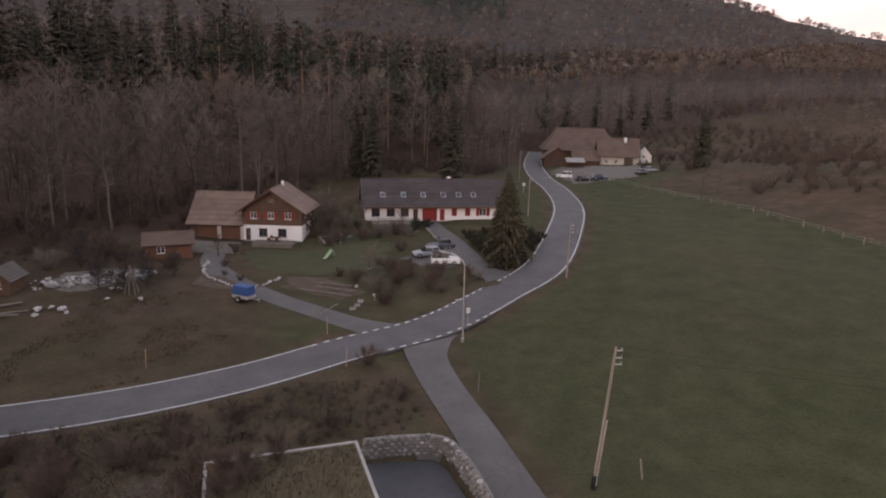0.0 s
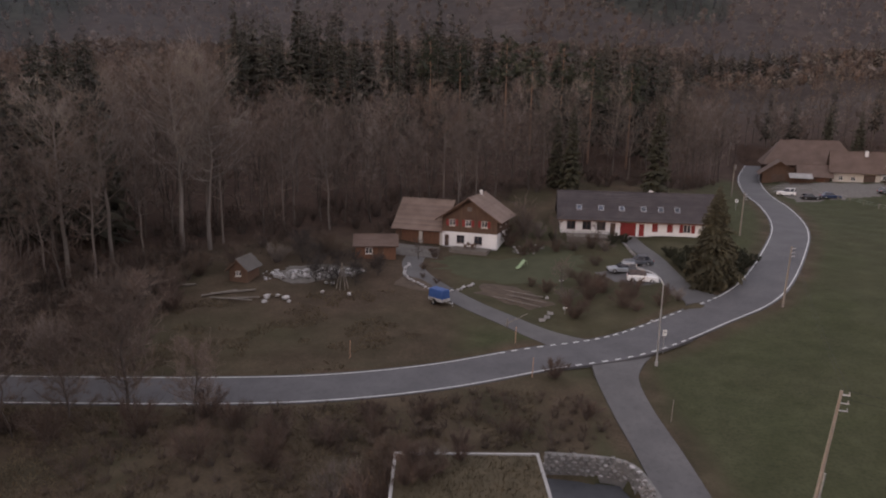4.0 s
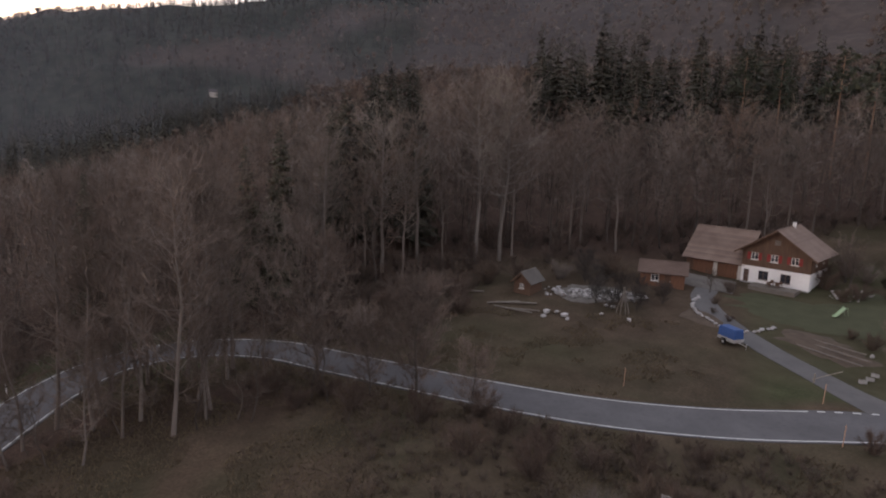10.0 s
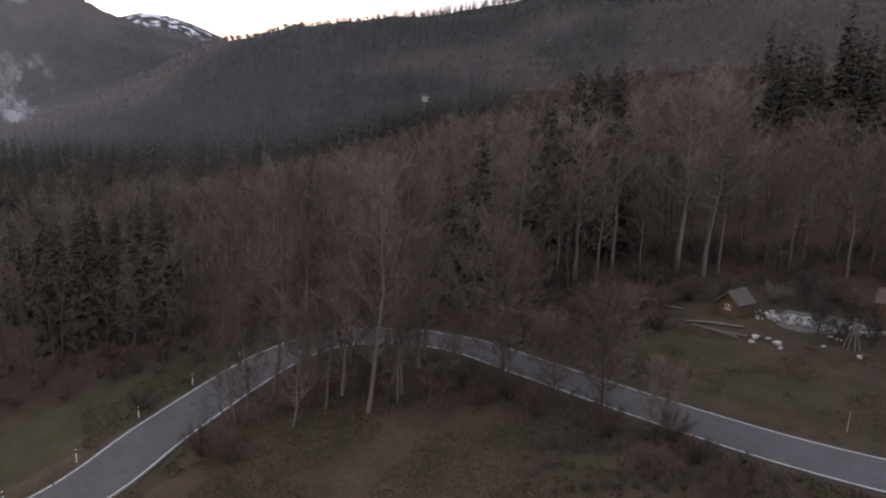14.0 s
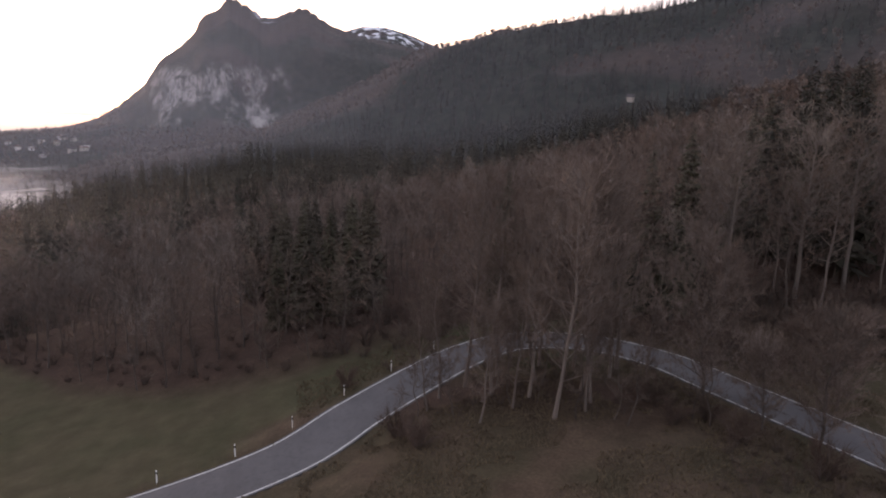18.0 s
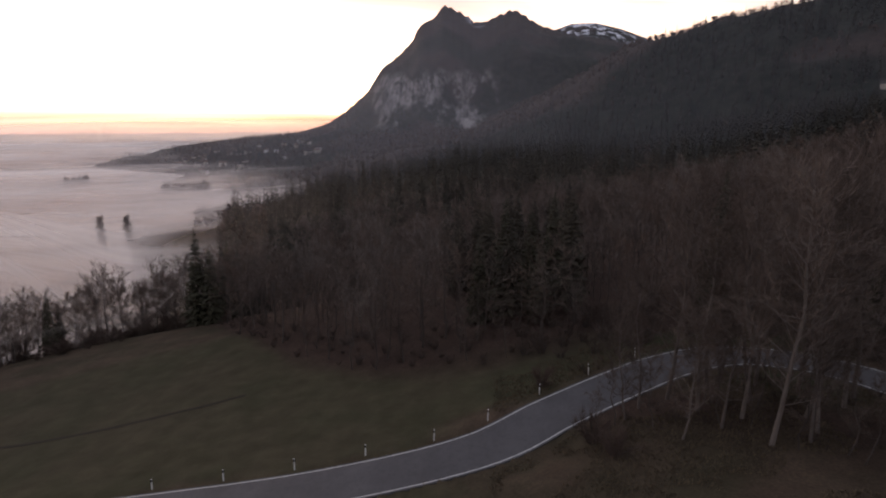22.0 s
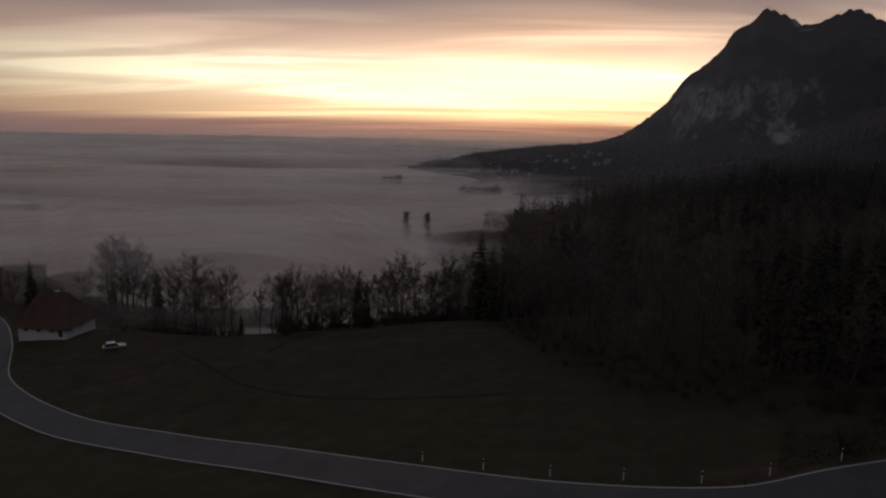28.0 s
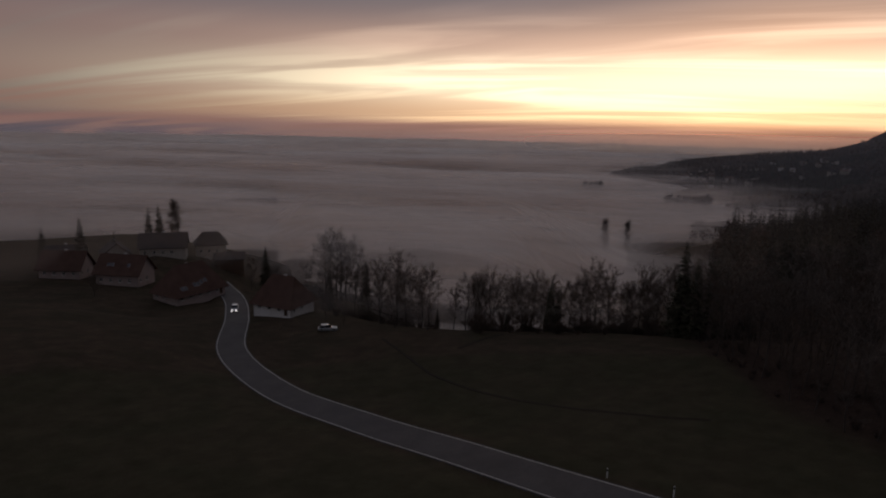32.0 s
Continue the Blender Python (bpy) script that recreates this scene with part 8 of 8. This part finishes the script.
# bushes
BROWN = [MAT_BARK, MAT_BUSH]
for k, (x, y, s) in enumerate(((-11.0, 83.0, 0.9), (-7.8, 79.6, 1.0), (-4.0, 84.5, 1.0), (-13.4, 85.0, 0.6), (-12.2, 102.0, 1.0), (-9.8, 103.4, 1.2), (-15.6, 101.0, 1.1), (-17.2, 99.2, 0.9), (-7.0, 105.0, 1.1), (-4.6, 103.8, 0.9), (-20.4, 103.5, 1.3), (-22.0, 107.0, 1.4), (-19.2, 110.0, 1.5), (-16.2, 108.6, 1.2),
                              (-5.6, 97.0, 0.7), (-4.2, 87.6, 0.9), (-8.6, 90.4, 0.6), (-28.6, 82.8, 0.4), (-26.0, 81.2, 0.4), (-29.8, 86.6, 0.5), (3.6, 81.0, 0.8), (5.8, 83.0, 0.7), (0.8, 78.6, 0.6), (-13.6, 33.0, 1.7), (-14.4, 36.0, 1.6), (-12.6, 37.8, 1.2), (-13.4, 30.0, 1.9), (-10.2, 39.0, 0.8), (-16.0, 39.0, 1.1), (-17.4, 34.0, 1.3), (-13.0, 27.6, 1.0), (-44.0, 86.0, 1.3), (-46.5, 88.0, 1.5), (-50.5, 80.0, 1.3), (-54.0, 75.0, 1.4), (-57.0, 71.0, 1.5))):
    grow(("shrub", k % 4), lambda k=k: bush(830 + k % 4, 2.2, 1.8, 1300, 0.026), "bush", [MAT_BARK, MAT_TWIG_GREY if k % 4 == 1 else MAT_TWIG_RED if k % 4 == 2 else MAT_STALK], x, y, s, k * 2.3, "brown leafless garden shrub", "garden shrubs", "bush")
for k, (x, y, s) in enumerate(((-6.4, 56.9, 0.9), (-2.6, 50.2, 0.7), (-6.4, 74.6, 1.25), (-5.2, 81.5, 1.2), (-0.8, 79.6, 1.2), (0.2, 84.2, 1.2), (-6.6, 86.8, 1.0), (-33.0, 41.0, 1.2), (-29.6, 39.8, 1.0), (-25.2, 39.4, 1.2), (-21.4, 40.2, 0.9), (-36.0, 36.4, 1.4), (-24.0, 36.0, 1.3), (-18.5, 42.4, 0.9), (-29.4, 34.6, 1.2),
                              (-15.5, 46.2, 0.8), (-42.2, 33.8, 1.2), (-46.5, 30.5, 1.0), (-52.0, 31.5, 1.2), (-49.2, 8.4, 1.2), (-52.6, 7.0, 1.3), (-66.2, 3.0, 1.1), (-47.0, 34.2, 1.0), (-8.0, 46.0, 0.7), (-62.0, 46.0, 1.5), (-56.2, 49.0, 1.4), (-60.0, 55.0, 1.6), (-53.0, 60.2, 1.4), (-56.0, 63.5, 1.5), (4.5, 84.8, 0.7),
                              (-36.6, 84.6, 0.9), (-30.2, 93.0, 0.8), (60.5, 186, 1.3), (65, 184, 1.4), (72, 182, 1.4), (-80.5, -139.0, 1.0), (-20.0, 44.6, 0.8), (-11.6, 42.6, 0.8))):
    grow(("bush", k % 4), lambda k=k: bush(830 + k % 4, 2.2, 1.8, 1300, 0.026), "bush", BROWN, x, y, s, k * 1.9, "brown leafless bush in the rough grass", "bare bushes", "bush")
for k, (x, y, s) in enumerate(((5.2, 103.5, 1.0), (6.6, 101.5, 1.1), (7.2, 98.8, 1.2), (8.6, 97.0, 1.0), (8.2, 104.5, 1.0), (10.4, 101.0, 1.1), (11.6, 97.6, 1.2), (12.6, 94.2, 1.0), (13.8, 99.2, 1.1), (7.6, 94.0, 0.9), (-1.8, 109.4, 0.9), (-3.6, 109.0, 1.0), (14.8, 103.0, 1.2), (10.0, 107.0, 0.9), (6.2, 99.6, 1.0), (8.4, 92.4, 1.1), (9.4, 94.8, 1.2), (12.2, 90.8, 1.2), (13.6, 92.2, 1.0), (14.6, 95.8, 1.2), (7.0, 96.6, 1.1), (9.6, 99.0, 1.3), (11.8, 104.0, 1.2), (13.4, 106.8, 1.2), (16.0, 99.4, 1.2), (-13.6, 107.4, 0.9), (-4.0, 107.2, 0.7))):
    grow(("hedge", k % 3), lambda k=k: bush(850 + k % 3, 1.9, 1.5, 1400, 0.11, leaf=True), "evergreen_bush", [MAT_BARK, MAT_HEDGE], x, y, s, k * 1.2, "dark evergreen garden bush beside the white house", "evergreen bushes", "bush")

for k, (x, y, s) in enumerate(((-12.6, 34.4, 0.7), (-11.6, 35.6, 0.6), (-12.2, 32.6, 0.8), (-10.6, 34.4, 0.5), (-9.8, 36.2, 0.5), (-11.2, 33.2, 0.6), (-13.0, 35.3, 0.6))):
    grow(("bush", k % 4), lambda k=k: bush(830 + k % 4, 2.2, 1.8, 1300, 0.026), "bush", BROWN, x, y, s, k * 1.7, "brown bramble bush growing over the turf roof", "brambles on the garage roof", "bush", z=2.2)

# ------------------------------------------------------------------ row of trees before the fog


def tree_row():
    spots = []
    for az, d, h in ((117.0, 146, 15), (118.2, 150, 17), (119.4, 143, 14), (120.8, 148, 15), (122.0, 150, 16), (123.2, 146, 14), (124.9, 150, 14), (126.4, 148, 15), (127.6, 152, 14), (128.7, 150, 13),
                     (130.8, 150, 12), (131.7, 153, 13.5), (132.6, 150, 12.5), (133.6, 154, 13), (134.5, 151, 12.5), (135.5, 153, 13), (136.4, 150, 12.5), (137.5, 154, 13), (139.2, 160, 12.5),
                     (141.4, 141, 15), (142.2, 146, 15), (143.2, 148, 16), (144.4, 154, 16), (145.6, 158, 17), (146.9, 164, 16), (148.2, 168, 15), (149.6, 174, 14), (150.8, 182, 13), (144.0, 144, 11), (146.2, 151, 12)):
        spots.append((az, d, h))
    for k in range(22):
        spots.append((119.5 + 18.0 * (k + rt.random()) / 22, rt.uniform(148, 162), rt.uniform(12.5, 16)))
    for k, (az, d, h) in enumerate(spots):
        x, y = polar(az + rt.uniform(-0.5, 0.5), d + rt.uniform(-7, 7))
        grow(("row", k % 5), lambda k=k: bare_tree(900 + k % 5, 14, 0.21 + 0.03 * (k % 3), 34, 2300, low=0.26, r0=0.14, tw=0.034, crook=0.015), "bare_tree", BT, float(x), float(y), h / 14 * rt.uniform(0.85, 1.15), k * 1.7, "leafless tree in the row before the fog", "tree row before the fog")
    for k, (az, d, h) in enumerate(((130.0, 146, 13), (129.3, 149, 10), (118.7, 138, 21), (117.6, 135, 17), (116.2, 140, 18), (134.0, 148, 5), (140.5, 146, 5))):
        x, y = polar(az, d)
        grow(("spr", k % 3), lambda k=k: spruce(810 + k % 3, 22, 0.17, 34, 10, bare=0.04, fringe=3), "spruce_tree", [MAT_BARK, MAT_NEEDLE], float(x), float(y), h / 22, k * 0.7, "dark spruce in the row before the fog", "tree row before the fog")
    def behind(x, y):
        return (height(x, y) > -58)
    lower = scatter(1700, 116, 151, 146, 200, 4.0, lambda x, y: behind(x, y) & ((az_d(x, y)[0] < 137.5) | (az_d(x, y)[0] > 141)))
    wood_stuff("row_underwood", "leafless brown underwood on the slope below the tree row", BARE_MID, [MAT_BARK, MAT_TWIG], plant(lower, 4, 8, 20, 6))
    strip = scatter(2600, 115.5, 152, 146, 160, 1.5, lambda x, y: (az_d(x, y)[0] < 137.8 - 0.12 * (az_d(x, y)[1] - 146)) & (az_d(x, y)[1] > 150 + 5 * wobble(x, y, 0.11, 18)))
    slant = scatter(3000, 140.6, 152, 134, 196, 1.5, lambda x, y: np.abs(az_d(x, y)[1] - np.interp(az_d(x, y)[0], [141, 146, 152], [142, 158, 190]) - 3) < 6 + 3 * wobble(x, y, 0.1, 19))
    strip = np.vstack([strip, slant])
    wood_stuff("row_brush", "brown brush at the foot of the tree row", [joined(bush(880 + k, 1.8, 1.3, 120, 0.05)) for k in range(3)], [MAT_BARK, MAT_BUSH], plant(strip, 0.9, 2.6, 1.8, 3))
    # undergrowth at the foot of the row
    for k in range(84):
        az, d = 116.5 + 33.0 * rt.random(), rt.uniform(136, 160)
        if az > 137.0:
            continue
        x, y = polar(az, d)
        grow(("bush", k % 4), lambda k=k: bush(830 + k % 4, 2.2, 1.8, 1300, 0.026), "bush", BROWN, float(x), float(y), 0.5 + 1.9 * rt.random() ** 2, k * 1.3, "brown undergrowth bush below the tree row", "bushes below the tree row", "bush")
    # trees standing half in the fog
    for k, (az, d, h) in enumerate(((150.8, 219, 23), (149.9, 214, 24), (149.0, 221, 23), (148.2, 214, 20), (150.2, 223, 22), (149.4, 217, 21), (144.4, 205, 19), (143.4, 208, 20), (142.4, 204, 18), (152.6, 215, 13), (157.4, 240, 13), (154.6, 235, 11), (155.2, 238, 12))):
        x, y = polar(az, d)
        grow(("row", k % 5), lambda k=k: bare_tree(900 + k % 5, 14, 0.21 + 0.03 * (k % 3), 34, 2300, low=0.26, r0=0.14, tw=0.034, crook=0.015), "bare_tree", BT, float(x), float(y), h / 14, k * 2.3, "leafless tree standing half in the fog", "trees in the fog")
    for k, (az, d, h) in enumerate(((150.5, 204, 14), (147.2, 206, 18), (156.1, 255, 17), (170.4, 246, 19), (168.0, 250, 13), (165.4, 268, 18), (164.6, 270, 19), (173.0, 262, 15))):
        x, y = polar(az, d)
        grow(("spr", k % 3), lambda k=k: spruce(810 + k % 3, 22, 0.17, 34, 10, bare=0.04, fringe=3), "spruce_tree", [MAT_BARK, MAT_NEEDLE], float(x), float(y), h / 22, k * 0.7, "dark spruce beside the village in the fog", "trees in the fog")
    for k, (az, d, h) in enumerate(((163.4, 268, 23), (125.6, 520, 27), (123.7, 515, 27))):
        x, y = polar(az, d)
        grow("poplar", z=None if k == 0 else -71.0, make=lambda: bare_tree(950, 24, 0.11, 80, 3600, low=0.03, r0=0.22, tw=0.10), name="poplar_tree", mats=BT, x=float(x), y=float(y), scale=h / 24, turn=k * 1.1, label="slender leafless poplar rising from the fog", group="poplars")
    for k, (x, y, h) in enumerate(((-84.0, -152.5, 7), (-79.5, -143.0, 6), (-58, -195, 6), (-36, -199, 6))):
        grow(("orch", k % 3), lambda k=k: bare_tree(760 + k % 3, 6, 0.42, 24, 1500, low=0.22, r0=0.14, tw=0.034), "fruit_tree", BT, x, y, h / 6, k * 1.3, "leafless fruit tree beside a village house", "village trees")


tree_row()

# ------------------------------------------------------------------ woods and islands beyond, undergrowth, rough grass


def islands():
    P = []
    for a0, a1, d0, d1, n in ((117.2, 121.0, 850, 905, 40), (126.0, 128.0, 1020, 1060, 16), (111, 118.5, 560, 640, 40), (112.5, 116.5, 430, 480, 30)):
        a, d = RNG.uniform(a0, a1, n), RNG.uniform(d0, d1, n)
        x, y = polar(a, d)
        z = np.maximum(-72.0, height(x, y) - 1.0)
        P.append(np.c_[x, y, z, RNG.uniform(0.9, 1.35, n), RNG.uniform(0, 6.28, n), RNG.integers(0, 6, n)])
    wood_stuff("wooded_islands", "dark wooded knolls rising from the fog", FAR_BARE, [MAT_BARK, MAT_TWIG], np.vstack(P))


islands()


def undergrowth():
    t = [joined(bush(870 + k, 1.8, 1.3, 150, 0.05)) for k in range(4)]
    edge = scatter(5200, -10, 118, 72, 190, 2.0, lambda x, y: off_roads(x, y, 0.6) & (np.abs(az_d(x, y)[1] - np.interp(az_d(x, y)[0], FOOT_AZ, FOOT_D) - np.interp(az_d(x, y)[0], [84, 90], [5, 9])) < 9))
    inner = scatter(420, 55, 84, 48, 72, 1.8, lambda x, y: off_roads(x, y, 0.4) & (np.hypot(x, y) > 56))
    thicket = scatter(1500, 38, 55, 58, 98, 1.7, lambda x, y: off_roads(x, y, 1.0) & (np.interp(az_d(x, y)[0], FOOT_AZ, FOOT_D) - az_d(x, y)[1] < np.interp(az_d(x, y)[0], [38, 46, 55], [10, 26, 40])) & ~((x > -53.5) & (y < 82)))
    wood_stuff("thicket", "brown leafless thicket between the wood and the road", t, [MAT_BARK, MAT_STALK], plant(thicket, 1.0, 3.6, 1.8, 4))
    foot = plant(edge, 1.2, 4.0, 1.8, 4)
    foot[:, 3] *= np.interp(az_d(foot[:, 0], foot[:, 1])[0], [86, 94], [1.0, 0.6])
    wood_stuff("undergrowth", "brown leafless undergrowth along the wood's edge", t, [MAT_BARK, MAT_BUSH], np.vstack([foot, plant(inner, 0.5, 1.3, 1.8, 4)]))
    scrub = scatter(3000, 1, 52, 26, 54, 1.0, lambda x, y: off_roads(x, y, 0.9) & ~((x > -15) & (x < 5) & (y < 43.5)))
    wood_stuff("bramble_scrub", "brown bramble scrub and dead stalks below the road", t, [MAT_BARK, MAT_STALK], plant(scrub, 0.3, 1.5, 1.8, 4))
    rough = scatter(3000, 14, 56, 58, 104, 1.2, lambda x, y: off_roads(x, y, 1.2) & (wobble(x, y, 0.16, 14) > np.interp(np.interp(az_d(x, y)[0], FOOT_AZ, FOOT_D) - az_d(x, y)[1], [0, 12, 26], [-0.7, 0.0, 1.5])) & ~((y > 72) & (x > -33)) & ~((y > 83) & (x > -46)))
    wood_stuff("brushwood", "low brown brushwood and dead stalks on the rough field", t, [MAT_BARK, MAT_STALK], plant(rough, 0.25, 0.95, 1.8, 4))
    trees = scatter(2600, -38, -11, 150, 345, 4.6, lambda x, y: (off_meadow(x, y) > 4) & (wobble(x, y, 0.03, 4) > -0.25))
    mixed_woods("slope_wood", "low leafless wood on the slope beside the farm", BARE_MID, plant(trees, 5, 12, 20, 6))
    right = scatter(3200, -38, -8, 92, 340, 3.0, lambda x, y: (off_meadow(x, y) > 1) & (wobble(x, y, 0.045, 4) > -0.1))
    wood_stuff("hillside_scrub", "brown scrub over the hillside behind the farm", t, [MAT_BARK, MAT_BUSH], plant(right, 1.5, 4.0, 1.8, 4))


undergrowth()


def rough_grass():
    """Tussocks of dead grass on the mound and the rough meadows."""
    rng = np.random.default_rng(31)
    n = 150000
    a = rng.uniform(8, 92, n)
    d = np.sqrt(rng.uniform(24 ** 2, 82 ** 2, n))
    x, y = polar(a, d)
    ok = off_roads(x, y, 0.5) & ~((x > -15) & (x < 5) & (y < 43.5)) & (d < np.interp(a, FOOT_AZ, FOOT_D)) & (wobble(x, y, 0.35, 8) > -0.2) & ((a > 46) | (d < 54) | ((x < -22) & (wobble(x, y, 0.5, 9) > 0.0)))
    x, y = x[ok], y[ok]
    z = height(x, y)
    c = Cloud()
    m = len(x)
    c.slivers(np.c_[x, y, z - 0.03], np.c_[rng.normal(0, 0.16, (m, 2)), rng.uniform(0.10, 0.40, m)], rng.uniform(0.04, 0.14, m), 0, rng)
    V, F, I = c.arrays()
    tagged(new("rough_grass", np_mesh("rough_grass", V, F, [MAT_STRAW])), "tussocks of dead winter grass on the rough meadow", "grass", kind="stuff")


MAT_STRAW = plain("dead_grass", (0.096, 0.072, 0.046), (0.145, 0.112, 0.072), 0.4, 3.0, 0.95, isl=0.5)
rough_grass()
